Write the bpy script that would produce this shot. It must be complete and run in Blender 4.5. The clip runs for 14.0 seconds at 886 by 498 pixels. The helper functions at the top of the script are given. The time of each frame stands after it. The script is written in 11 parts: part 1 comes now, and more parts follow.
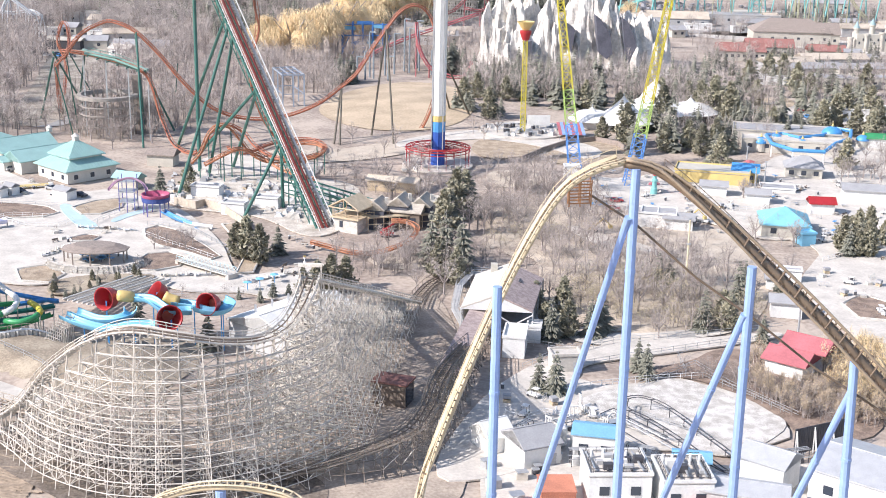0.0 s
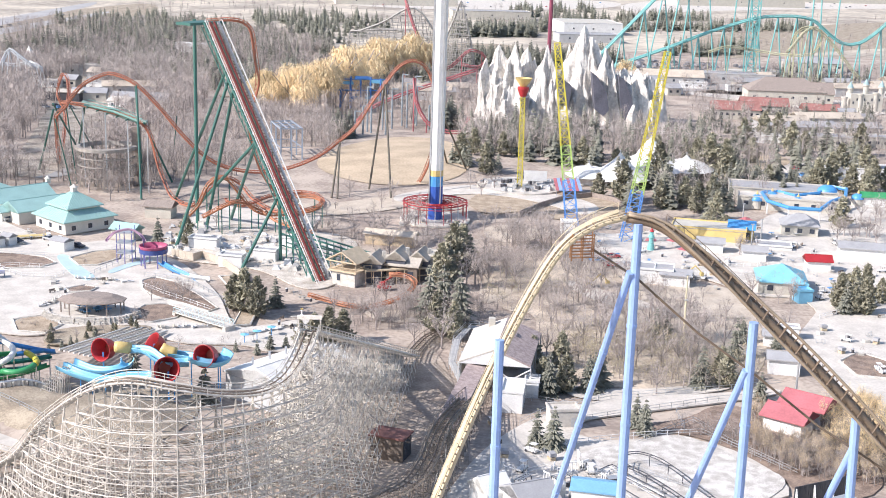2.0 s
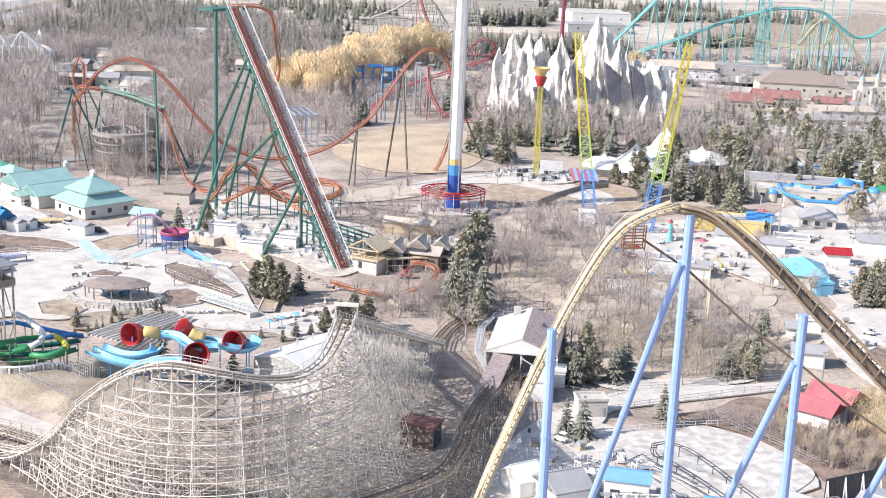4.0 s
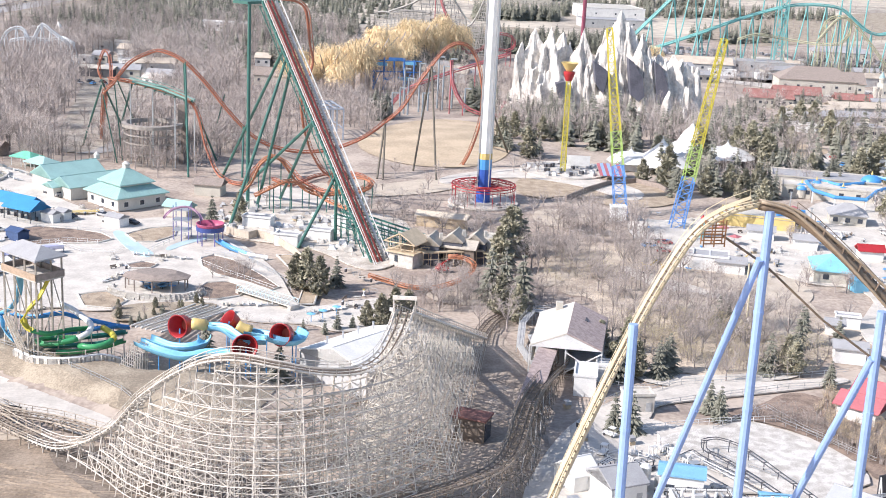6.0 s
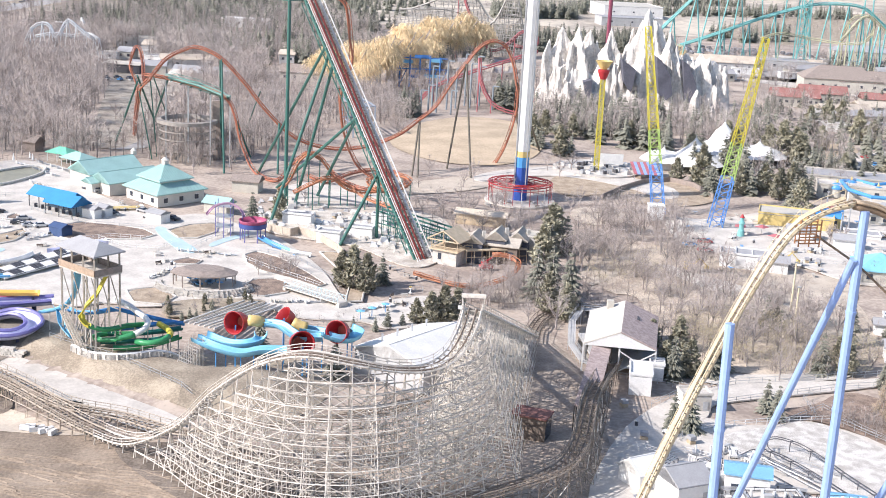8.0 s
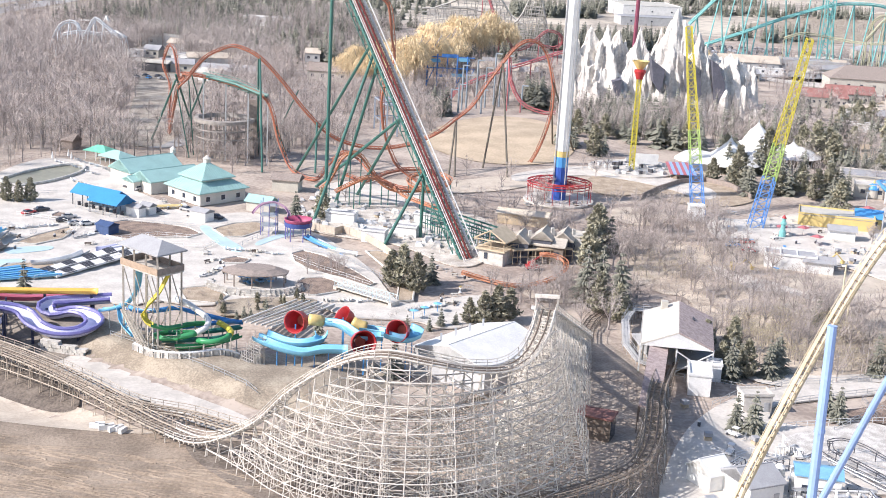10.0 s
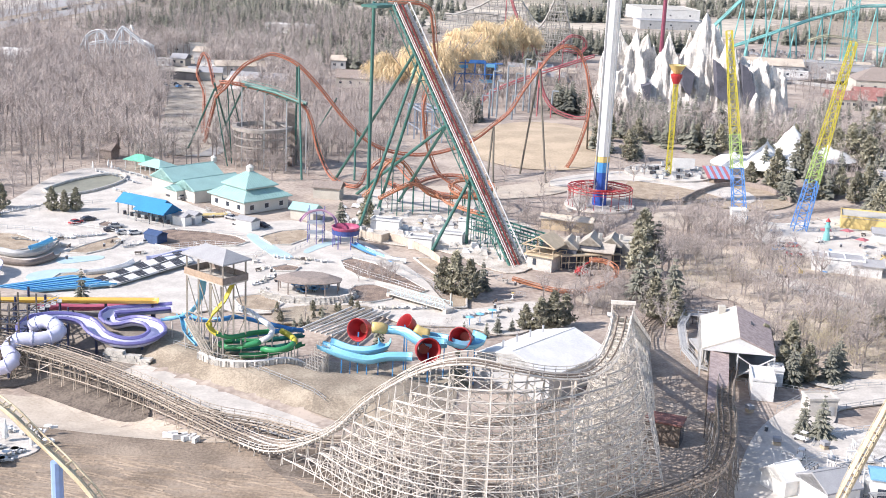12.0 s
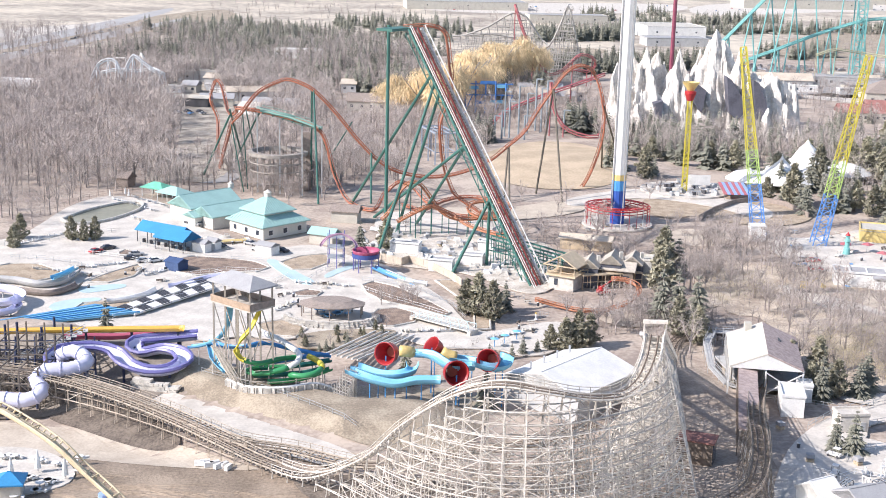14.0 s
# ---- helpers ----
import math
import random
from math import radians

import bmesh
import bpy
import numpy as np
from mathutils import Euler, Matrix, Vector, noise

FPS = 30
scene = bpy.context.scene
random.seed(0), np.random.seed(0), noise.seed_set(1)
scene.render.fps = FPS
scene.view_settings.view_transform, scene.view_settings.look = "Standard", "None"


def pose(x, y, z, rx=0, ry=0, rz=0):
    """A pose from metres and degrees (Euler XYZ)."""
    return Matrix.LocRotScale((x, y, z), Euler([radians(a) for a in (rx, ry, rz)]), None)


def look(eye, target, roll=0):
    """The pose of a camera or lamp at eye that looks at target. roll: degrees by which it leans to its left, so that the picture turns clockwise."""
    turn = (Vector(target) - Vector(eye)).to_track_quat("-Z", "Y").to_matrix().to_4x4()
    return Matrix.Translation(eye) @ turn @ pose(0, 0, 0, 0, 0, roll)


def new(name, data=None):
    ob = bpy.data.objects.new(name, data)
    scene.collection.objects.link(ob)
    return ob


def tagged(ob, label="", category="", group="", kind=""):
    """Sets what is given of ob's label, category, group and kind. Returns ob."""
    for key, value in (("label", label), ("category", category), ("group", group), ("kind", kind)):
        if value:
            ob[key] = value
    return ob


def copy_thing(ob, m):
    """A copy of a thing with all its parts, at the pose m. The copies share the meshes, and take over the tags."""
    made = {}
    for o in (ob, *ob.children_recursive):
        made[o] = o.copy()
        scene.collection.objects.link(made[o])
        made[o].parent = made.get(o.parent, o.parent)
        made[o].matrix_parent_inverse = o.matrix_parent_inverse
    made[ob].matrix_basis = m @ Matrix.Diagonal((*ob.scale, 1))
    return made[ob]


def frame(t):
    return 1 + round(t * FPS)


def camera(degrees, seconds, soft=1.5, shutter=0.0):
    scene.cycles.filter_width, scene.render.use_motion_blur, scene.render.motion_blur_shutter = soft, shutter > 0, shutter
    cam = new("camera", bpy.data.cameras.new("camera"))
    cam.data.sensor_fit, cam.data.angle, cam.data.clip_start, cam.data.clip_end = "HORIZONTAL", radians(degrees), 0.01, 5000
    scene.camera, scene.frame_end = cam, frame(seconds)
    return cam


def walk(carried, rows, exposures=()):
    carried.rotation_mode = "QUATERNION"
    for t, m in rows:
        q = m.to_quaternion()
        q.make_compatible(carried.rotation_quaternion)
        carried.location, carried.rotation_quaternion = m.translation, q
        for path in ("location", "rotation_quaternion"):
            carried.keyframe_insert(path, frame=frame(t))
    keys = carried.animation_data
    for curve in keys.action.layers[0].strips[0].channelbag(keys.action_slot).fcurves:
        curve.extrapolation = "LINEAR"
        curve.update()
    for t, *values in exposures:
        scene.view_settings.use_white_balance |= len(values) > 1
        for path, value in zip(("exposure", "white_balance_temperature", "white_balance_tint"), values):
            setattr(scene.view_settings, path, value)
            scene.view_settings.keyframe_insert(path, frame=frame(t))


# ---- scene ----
cam = camera(38.42, 14.0, soft=0.95)
PATH = [
    (0, (-0.00, 0.00, 96.11), (1.68, 287.63, 10.86), 1.23),
    (0.5, (-0.19, -0.03, 96.11), (1.63, 290.31, 20.61), 1.27),
    (1, (-0.23, -0.11, 96.03), (1.57, 291.20, 24.35), 1.29),
    (1.5, (-0.38, -0.18, 95.96), (1.97, 291.04, 23.97), 1.57),
    (2, (-1.00, -0.26, 95.91), (1.82, 290.78, 23.19), 1.81),
    (2.5, (-2.11, -0.33, 95.88), (0.79, 290.52, 22.40), 1.96),
    (3, (-3.60, -0.43, 95.85), (-0.64, 290.25, 21.71), 2.14),
    (5.5, (-13.85, -1.08, 95.62), (-11.09, 289.00, 19.12), 2.79),
    (6, (-16.30, -1.14, 95.49), (-13.90, 288.89, 18.81), 2.84),
    (6.5, (-18.86, -1.14, 95.35), (-16.77, 288.86, 18.55), 2.88),
    (7, (-21.37, -1.11, 95.21), (-19.69, 288.87, 18.32), 2.94),
    (7.5, (-23.97, -1.08, 95.13), (-22.64, 288.84, 18.04), 3.00),
    (8, (-26.65, -1.14, 95.04), (-25.66, 288.72, 17.71), 3.07),
    (10.5, (-40.52, -1.76, 94.81), (-41.48, 287.98, 17.05), 3.18),
    (11, (-43.34, -1.92, 94.79), (-44.73, 287.84, 17.09), 3.16),
    (11.5, (-46.21, -2.06, 94.78), (-48.05, 287.68, 17.04), 3.12),
    (12, (-48.70, -2.13, 94.79), (-51.41, 287.89, 18.11), 2.62),
    (12.5, (-50.60, -2.13, 94.82), (-53.95, 288.18, 19.29), 2.24),
    (13, (-51.75, -2.09, 94.87), (-55.67, 288.53, 20.53), 1.89),
    (13.5, (-52.33, -2.01, 94.90), (-56.73, 288.88, 21.69), 1.57),
    (14, (-52.55, -1.91, 94.94), (-57.12, 289.28, 22.93), 1.41),
]
walk(cam, [(t, look(eye, target, roll)) for t, eye, target, roll in PATH], [(0, 0.4, 6450, 14), (14, 0.4, 6450, 14)])

# ---- light ----
world = bpy.data.worlds.new("sky")
scene.world = world
world.use_nodes = True
wn = world.node_tree
sky = wn.nodes.new("ShaderNodeTexSky")
sky.sky_type = "NISHITA"
sky.sun_disc = False
sky.sun_elevation = radians(36)
sky.sun_rotation = radians(247.4)
wn.links.new(sky.outputs[0], wn.nodes["Background"].inputs[0])
wn.nodes["Background"].inputs[1].default_value = 0.15
sun = new("sun", bpy.data.lights.new("sun", "SUN"))
sun.data.energy, sun.data.angle, sun.data.color = 5.0, radians(0.5), (1.0, 0.955, 0.9)
sun.matrix_basis = look((0, 0, 0), (0.747, 0.311, -0.587))


# ---- materials ----
def mat(name, color, rough=0.75, metal=0.0, var=0.25, scale=0.6, bump=0.15, dark=None, island=0.0, detail=6.0, fine=8.0, spec=0.5, sharp=0.18):
    """Procedural paint, wood, stone: broad stains and fine grain at real size."""
    m = bpy.data.materials.new(name)
    m.use_nodes = True
    n, l = m.node_tree.nodes, m.node_tree.links
    b = n["Principled BSDF"]
    b.inputs["Roughness"].default_value, b.inputs["Metallic"].default_value = rough, metal
    b.inputs["Specular IOR Level"].default_value = spec
    geo = n.new("ShaderNodeNewGeometry")
    big, small = n.new("ShaderNodeTexNoise"), n.new("ShaderNodeTexNoise")
    big.inputs["Scale"].default_value, small.inputs["Scale"].default_value = scale, scale * fine
    big.inputs["Detail"].default_value = detail
    small.inputs["Detail"].default_value = 3
    l.new(geo.outputs["Position"], big.inputs["Vector"])
    l.new(geo.outputs["Position"], small.inputs["Vector"])
    mix = n.new("ShaderNodeMix")
    mix.data_type = "FLOAT"
    mix.inputs[0].default_value = 0.4
    l.new(big.outputs[0], mix.inputs[2])
    l.new(small.outputs[0], mix.inputs[3])
    ramp = n.new("ShaderNodeValToRGB")
    ramp.color_ramp.elements[0].position, ramp.color_ramp.elements[1].position = 0.5 - sharp, 0.5 + sharp
    dk = dark or tuple(c * (1 - var) for c in color)
    lt = tuple(min(1.0, c * (1 + var * 0.6)) for c in color) if not dark else color
    ramp.color_ramp.elements[0].color, ramp.color_ramp.elements[1].color = (*dk, 1), (*lt, 1)
    l.new(mix.outputs[0], ramp.inputs[0])
    out = ramp.outputs[0]
    if island:
        oi = n.new("ShaderNodeObjectInfo")
        add = n.new("ShaderNodeMath")
        l.new(geo.outputs["Random Per Island"], add.inputs[0])
        l.new(oi.outputs["Random"], add.inputs[1])
        mr = n.new("ShaderNodeMapRange")
        mr.inputs[2].default_value = 2.0
        mr.inputs[3].default_value, mr.inputs[4].default_value = 1 - island, 1 + island
        l.new(add.outputs[0], mr.inputs[0])
        hv = n.new("ShaderNodeHueSaturation")
        l.new(mr.outputs[0], hv.inputs["Value"])
        l.new(out, hv.inputs["Color"])
        out = hv.outputs[0]
    l.new(out, b.inputs["Base Color"])
    if bump:
        bp = n.new("ShaderNodeBump")
        bp.inputs["Strength"].default_value, bp.inputs["Distance"].default_value = bump, 0.15
        l.new(small.outputs[0], bp.inputs["Height"])
        l.new(bp.outputs[0], b.inputs["Normal"])
    return m


M_EARTH = mat("dry_earth", (0.5, 0.42, 0.35), 0.95, var=0.4, scale=0.07, bump=0.6, dark=(0.29, 0.235, 0.2), fine=12, sharp=0.09)
M_STRAW = mat("straw_grass", (0.57, 0.455, 0.325), 0.95, var=0.25, scale=0.08, bump=0.4, dark=(0.4, 0.315, 0.22), fine=16, sharp=0.1)
M_TURF = mat("dry_turf", (0.43, 0.365, 0.28), 0.95, var=0.3, scale=0.15, bump=0.9, dark=(0.25, 0.205, 0.155), fine=16, sharp=0.09)
M_DIRT = mat("bare_dirt", (0.37, 0.295, 0.225), 0.95, var=0.3, scale=0.12, bump=1.0, dark=(0.2, 0.155, 0.115), fine=14, sharp=0.11)
M_SAND = mat("pale_sandy_soil", (0.6, 0.53, 0.44), 0.95, var=0.3, scale=0.2, bump=0.5, dark=(0.42, 0.35, 0.28))
M_CONC = mat("pale_concrete", (0.66, 0.615, 0.555), 0.9, var=0.1, scale=0.2, bump=0.2, fine=9, dark=(0.47, 0.435, 0.39), sharp=0.14)
M_ASPH = mat("worn_asphalt", (0.34, 0.335, 0.33), 0.9, var=0.2, scale=0.1, bump=0.2, fine=14)
M_ROAD = mat("grey_road", (0.4, 0.39, 0.385), 0.9, var=0.15, scale=0.05, bump=0.1, fine=10)
M_WHITE = mat("white_paint", (0.74, 0.735, 0.72), 0.6, var=0.16, scale=0.35)
M_OFFWHITE = mat("cream_wall", (0.52, 0.49, 0.43), 0.8, var=0.15, scale=0.3)
M_GREYWALL = mat("grey_wall", (0.45, 0.45, 0.45), 0.8, var=0.2, scale=0.3)
M_DARK = mat("dark_steel", (0.07, 0.07, 0.08), 0.6, var=0.2)
M_YEL = mat("yellow_track_paint", (0.68, 0.575, 0.4), 0.55, var=0.2, scale=0.5, dark=(0.46, 0.38, 0.25))
M_TIE = mat("brown_track_ties", (0.2, 0.145, 0.1), 0.6, var=0.3, scale=0.8)
M_BLUE = mat("blue_column_paint", (0.29, 0.42, 0.73), 0.5, var=0.15, scale=0.2)
M_RAILRED = mat("orange_red_track", (0.4, 0.15, 0.09), 0.5, var=0.25, scale=0.4)
M_GREEN = mat("dark_green_paint", (0.045, 0.15, 0.125), 0.5, var=0.2, scale=0.3)
M_TEAL = mat("teal_paint", (0.2, 0.48, 0.47), 0.5, var=0.2, scale=0.2)
M_WOOD = mat("weathered_wood", (0.74, 0.69, 0.625), 0.85, var=0.3, scale=0.9, bump=0.2, dark=(0.42, 0.38, 0.33), island=0.4)
M_WOODDK = mat("dark_track_timber", (0.2, 0.16, 0.13), 0.85, var=0.3, scale=0.9)
M_PINE = mat("raw_pine", (0.58, 0.47, 0.33), 0.8, var=0.2, scale=0.7)
M_ROCK = mat("painted_mountain", (0.8, 0.76, 0.7), 0.9, var=0.3, scale=0.16, bump=1.0, dark=(0.42, 0.39, 0.36), fine=5, sharp=0.13)
M_BARK = mat("grey_bark", (0.38, 0.335, 0.315), 0.95, var=0.3, scale=0.4, island=0.3, bump=0)
M_TWIG = mat("bare_twigs", (0.44, 0.385, 0.355), 0.95, var=0.3, scale=0.15, island=0.35, bump=0)
M_NEEDLE = mat("spruce_needles", (0.2, 0.2, 0.16), 0.9, var=0.35, scale=0.5, island=0.3, bump=0)
M_WILLOW = mat("golden_willow", (0.84, 0.67, 0.42), 0.9, var=0.3, scale=0.2, island=0.4, bump=0)
M_SKYBLUE = mat("bright_blue_plastic", (0.08, 0.3, 0.62), 0.4, var=0.12, scale=0.3)
M_AQUA = mat("aqua_roof_metal", (0.04, 0.25, 0.5), 0.5, var=0.15, scale=0.3)
M_MINT = mat("mint_green_roof", (0.34, 0.53, 0.5), 0.6, var=0.12, scale=0.3)
M_RED = mat("red_plastic", (0.4, 0.03, 0.035), 0.45, var=0.2, scale=0.4)
M_ROOFRED = mat("red_roof_metal", (0.46, 0.15, 0.165), 0.6, var=0.2, scale=0.3)
M_LIME = mat("yellow_green_paint", (0.58, 0.5, 0.06), 0.5, var=0.15, scale=0.3)
M_YELPL = mat("yellow_plastic", (0.66, 0.5, 0.2), 0.45, var=0.15, scale=0.4)
M_PURPLE = mat("purple_plastic", (0.17, 0.16, 0.38), 0.4, var=0.15, scale=0.3)
M_LILAC = mat("lilac_white_plastic", (0.62, 0.62, 0.78), 0.45, var=0.1, scale=0.3)
M_GRN = mat("green_plastic", (0.05, 0.3, 0.12), 0.4, var=0.2, scale=0.3)
M_PINK = mat("pink_plastic", (0.42, 0.09, 0.17), 0.45, var=0.15, scale=0.3)
M_POND = mat("drained_pond", (0.3, 0.29, 0.22), 0.4, var=0.3, scale=0.1)
M_POOL = mat("pale_blue_pool_paint", (0.46, 0.6, 0.63), 0.6, var=0.12, scale=0.15)
M_SHINGLE = mat("brown_shingles", (0.3, 0.25, 0.22), 0.9, var=0.3, scale=1.2)
M_GREYROOF = mat("grey_roof", (0.36, 0.36, 0.37), 0.8, var=0.15, scale=0.4)
M_BROWNROOF = mat("reddish_shingle_roof", (0.5, 0.4, 0.37), 0.9, var=0.25, scale=1.1, dark=(0.32, 0.25, 0.235), sharp=0.1)
M_STONE = mat("pale_boulders", (0.6, 0.57, 0.52), 0.9, var=0.35, scale=0.8, bump=0.6)
M_MULCH = mat("brown_planting_bed", (0.34, 0.255, 0.2), 0.95, var=0.3, scale=0.4, bump=0.6, dark=(0.17, 0.125, 0.1), sharp=0.1)
M_GLASS = mat("dark_window_glass", (0.05, 0.06, 0.08), 0.1, var=0.1, bump=0)
M_STEEL = mat("galvanised_steel", (0.55, 0.56, 0.57), 0.45, 0.6, var=0.15)
M_TENT = mat("white_tent_fabric", (0.76, 0.75, 0.72), 0.7, var=0.1, scale=0.2)


# ---- mesh helpers ----
def mesh_ob(name, verts, faces, material, parent=None, label="", smooth=False):
    me = bpy.data.meshes.new(name)
    me.from_pydata([tuple(v) for v in verts], [], [tuple(f) for f in faces])
    me.materials.append(material)
    if smooth:
        me.polygons.foreach_set("use_smooth", [True] * len(me.polygons))
    me.update()
    ob = new(name, me)
    if parent:
        ob.parent = parent
        ob.matrix_parent_inverse = parent.matrix_basis.inverted()
    if label:
        ob["label"] = label
    return ob


class Geo:
    """Collects plain solids into one mesh."""

    def __init__(self):
        self.v, self.f = [], []

    def add(self, verts, faces):
        k = len(self.v)
        self.v += [tuple(v) for v in verts]
        self.f += [tuple(i + k for i in f) for f in faces]
        return self

    def box(self, c, s, rz=0.0):
        cx, cy, cz = c
        a, b, h = s[0] / 2, s[1] / 2, s[2] / 2
        co, si = math.cos(rz), math.sin(rz)
        pts = [(x, y, z) for z in (-h, h) for x, y in ((-a, -b), (a, -b), (a, b), (-a, b))]
        return self.add([(cx + x * co - y * si, cy + x * si + y * co, cz + z) for x, y, z in pts],
                        [(3, 2, 1, 0), (4, 5, 6, 7), (0, 1, 5, 4), (1, 2, 6, 5), (2, 3, 7, 6), (3, 0, 4, 7)])

    def bar(self, p, q, r, r2=None, n=4):
        """A straight member from p to q."""
        p, q = Vector(p), Vector(q)
        d = q - p
        if d.length < 1e-4:
            return self
        d.normalize()
        u = d.cross(Vector((0, 0, 1)) if abs(d.z) < 0.95 else Vector((0, 1, 0))).normalized()
        w = d.cross(u)
        r2 = r if r2 is None else r2
        vs = []
        for c, rr in ((p, r), (q, r2)):
            for k in range(n):
                a = 2 * math.pi * (k + 0.5) / n
                vs.append(c + (u * math.cos(a) + w * math.sin(a)) * rr)
        fs = [(k, (k + 1) % n, n + (k + 1) % n, n + k) for k in range(n)]
        return self.add(vs, fs + [tuple(range(n))[::-1], tuple(range(n, 2 * n))])

    def tube(self, pts, r, n=6, closed=False):
        """A round pipe along a smooth line."""
        pts = [Vector(p) for p in pts]
        m = len(pts)
        vs = []
        for i, p in enumerate(pts):
            d = (pts[min(i + 1, m - 1)] - pts[max(i - 1, 0)]).normalized()
            u = d.cross(Vector((0, 0, 1)))
            u = u.normalized() if u.length > 0.05 else Vector((1, 0, 0))
            w = d.cross(u)
            rr = r[i] if isinstance(r, (list, tuple)) else r
            vs += [p + (u * math.cos(2 * math.pi * k / n) + w * math.sin(2 * math.pi * k / n)) * rr for k in range(n)]
        fs = [(i * n + k, i * n + (k + 1) % n, (i + 1) * n + (k + 1) % n, (i + 1) * n + k) for i in range(m - 1) for k in range(n)]
        return self.add(vs, fs + [tuple(range(n))[::-1], tuple(range((m - 1) * n, m * n))])

    def prism(self, poly, z0, z1):
        n = len(poly)
        return self.add([(x, y, z0) for x, y in poly] + [(x, y, z1) for x, y in poly],
                        [tuple(range(n))[::-1], tuple(range(n, 2 * n))] + [(k, (k + 1) % n, n + (k + 1) % n, n + k) for k in range(n)])

    def lathe(self, prof, c=(0, 0, 0), n=16):
        """A turned form: rows of (radius, height)."""
        vs = [(c[0] + r * math.cos(2 * math.pi * k / n), c[1] + r * math.sin(2 * math.pi * k / n), c[2] + z) for r, z in prof for k in range(n)]
        fs = [(i * n + k, i * n + (k + 1) % n, (i + 1) * n + (k + 1) % n, (i + 1) * n + k) for i in range(len(prof) - 1) for k in range(n)]
        return self.add(vs, fs)

    def ob(self, name, material, parent=None, label="", smooth=False):
        return mesh_ob(name, self.v, self.f, material, parent, label, smooth)


def part(name, geo, material, parent, label="", smooth=False):
    return geo.ob(name, material, parent, label, smooth)


def thing(name, label, category, at=(0, 0, 0), group="", kind=""):
    ob = new(name)
    ob.empty_display_size = 0.5
    ob.matrix_basis = Matrix.Translation(at)
    return tagged(ob, label, category, group, kind)


def spline(pts, step=2.0):
    """A smooth line through the points, at even steps."""
    p = [Vector(q) for q in pts]
    p = [2 * p[0] - p[1]] + p + [2 * p[-1] - p[-2]]
    out = []
    for i in range(1, len(p) - 2):
        a, b, c, d = p[i - 1:i + 3]
        n = max(2, int((c - b).length / step))
        for k in range(n):
            t = k / n
            out.append(0.5 * (2 * b + (c - a) * t + (2 * a - 5 * b + 4 * c - d) * t * t + (3 * b - a - 3 * c + d) * t ** 3))
    return out + [p[-2]]


def poly_sheet(name, pts, z, material, label, category, kind="structure", depth=0.3):
    """A paved sheet with a real edge, its corners rounded."""
    p = list(pts)
    for _ in range(2):
        q = []
        for i in range(len(p)):
            a, b = p[i], p[(i + 1) % len(p)]
            q += [(a[0] * 0.75 + b[0] * 0.25, a[1] * 0.75 + b[1] * 0.25), (a[0] * 0.25 + b[0] * 0.75, a[1] * 0.25 + b[1] * 0.75)]
        p = q
    bm = bmesh.new()
    vs = [bm.verts.new((x, y, z)) for x, y in p]
    f = bm.faces.new(vs)
    if f.normal.z < 0:
        f.normal_flip()
    f.normal_update()
    r = bmesh.ops.extrude_face_region(bm, geom=[f])
    for v in [e for e in r["geom"] if isinstance(e, bmesh.types.BMVert)]:
        v.co.z = z
    for v in vs:
        v.co.z = z - depth
    bmesh.ops.recalc_face_normals(bm, faces=bm.faces)
    bmesh.ops.triangulate(bm, faces=[f for f in bm.faces if len(f.verts) > 4])
    me = bpy.data.meshes.new(name)
    bm.to_mesh(me)
    bm.free()
    me.materials.append(material)
    return tagged(new(name, me), label, category, kind=kind)


# ---- ground ----
def drape(name, poly, lift, material, label, category):
    """Turf that follows the ground."""
    pts = list(poly)
    for _ in range(2):
        q = []
        for i in range(len(pts)):
            a, b = pts[i], pts[(i + 1) % len(pts)]
            q += [(a[0] * 0.75 + b[0] * 0.25, a[1] * 0.75 + b[1] * 0.25), (a[0] * 0.25 + b[0] * 0.75, a[1] * 0.25 + b[1] * 0.75)]
        pts = q
    bm = bmesh.new()
    f = bm.faces.new([bm.verts.new((x, y, 0)) for x, y in pts])
    f.normal_update()
    if f.normal.z < 0:
        f.normal_flip()
    x0, x1 = min(p[0] for p in pts), max(p[0] for p in pts)
    y0, y1 = min(p[1] for p in pts), max(p[1] for p in pts)
    st = max(2.0, (x1 - x0) / 40)
    for ax, lo, hi in ((0, x0, x1), (1, y0, y1)):
        c = lo + st
        while c < hi:
            co, no = ((c, 0, 0), (1, 0, 0)) if ax == 0 else ((0, c, 0), (0, 1, 0))
            bmesh.ops.bisect_plane(bm, geom=bm.verts[:] + bm.edges[:] + bm.faces[:], plane_co=co, plane_no=no)
            c += st
    for v in bm.verts:
        v.co.z = berm(v.co.x, v.co.y) + lift
    me = bpy.data.meshes.new(name)
    bm.to_mesh(me)
    bm.free()
    me.materials.append(material)
    return tagged(new(name, me), label, category, kind="structure")


def berm(x, y):
    """Height of the ground: a grassy bank under the slides, near flat elsewhere."""
    ease = lambda v: max(0.0, min(1.0, v)) ** 2 * (3 - 2 * max(0.0, min(1.0, v)))
    edge = 218.5 + max(0.0, -74.0 - x) * 0.62
    b = ease((x + 175) / 30) * ease((-40 - x) / 22)
    near = 2.35 * b * ease((y - 120) / 40) * ease((edge + 26 - y) / 10)
    near *= 1 - (1 - ease((x + 112) / 30)) * ease((y - 202) / 16) * ease((210 - (x + 85) * 0.646 - y) / 11)
    s = near + 2.75 * b * ease((y - edge) / 8) * ease((edge + 34 - y) / 16)
    hill = math.exp(-((x + 15) / 45) ** 2 - ((y - 545) / 45) ** 2)
    return s + 3.0 * hill


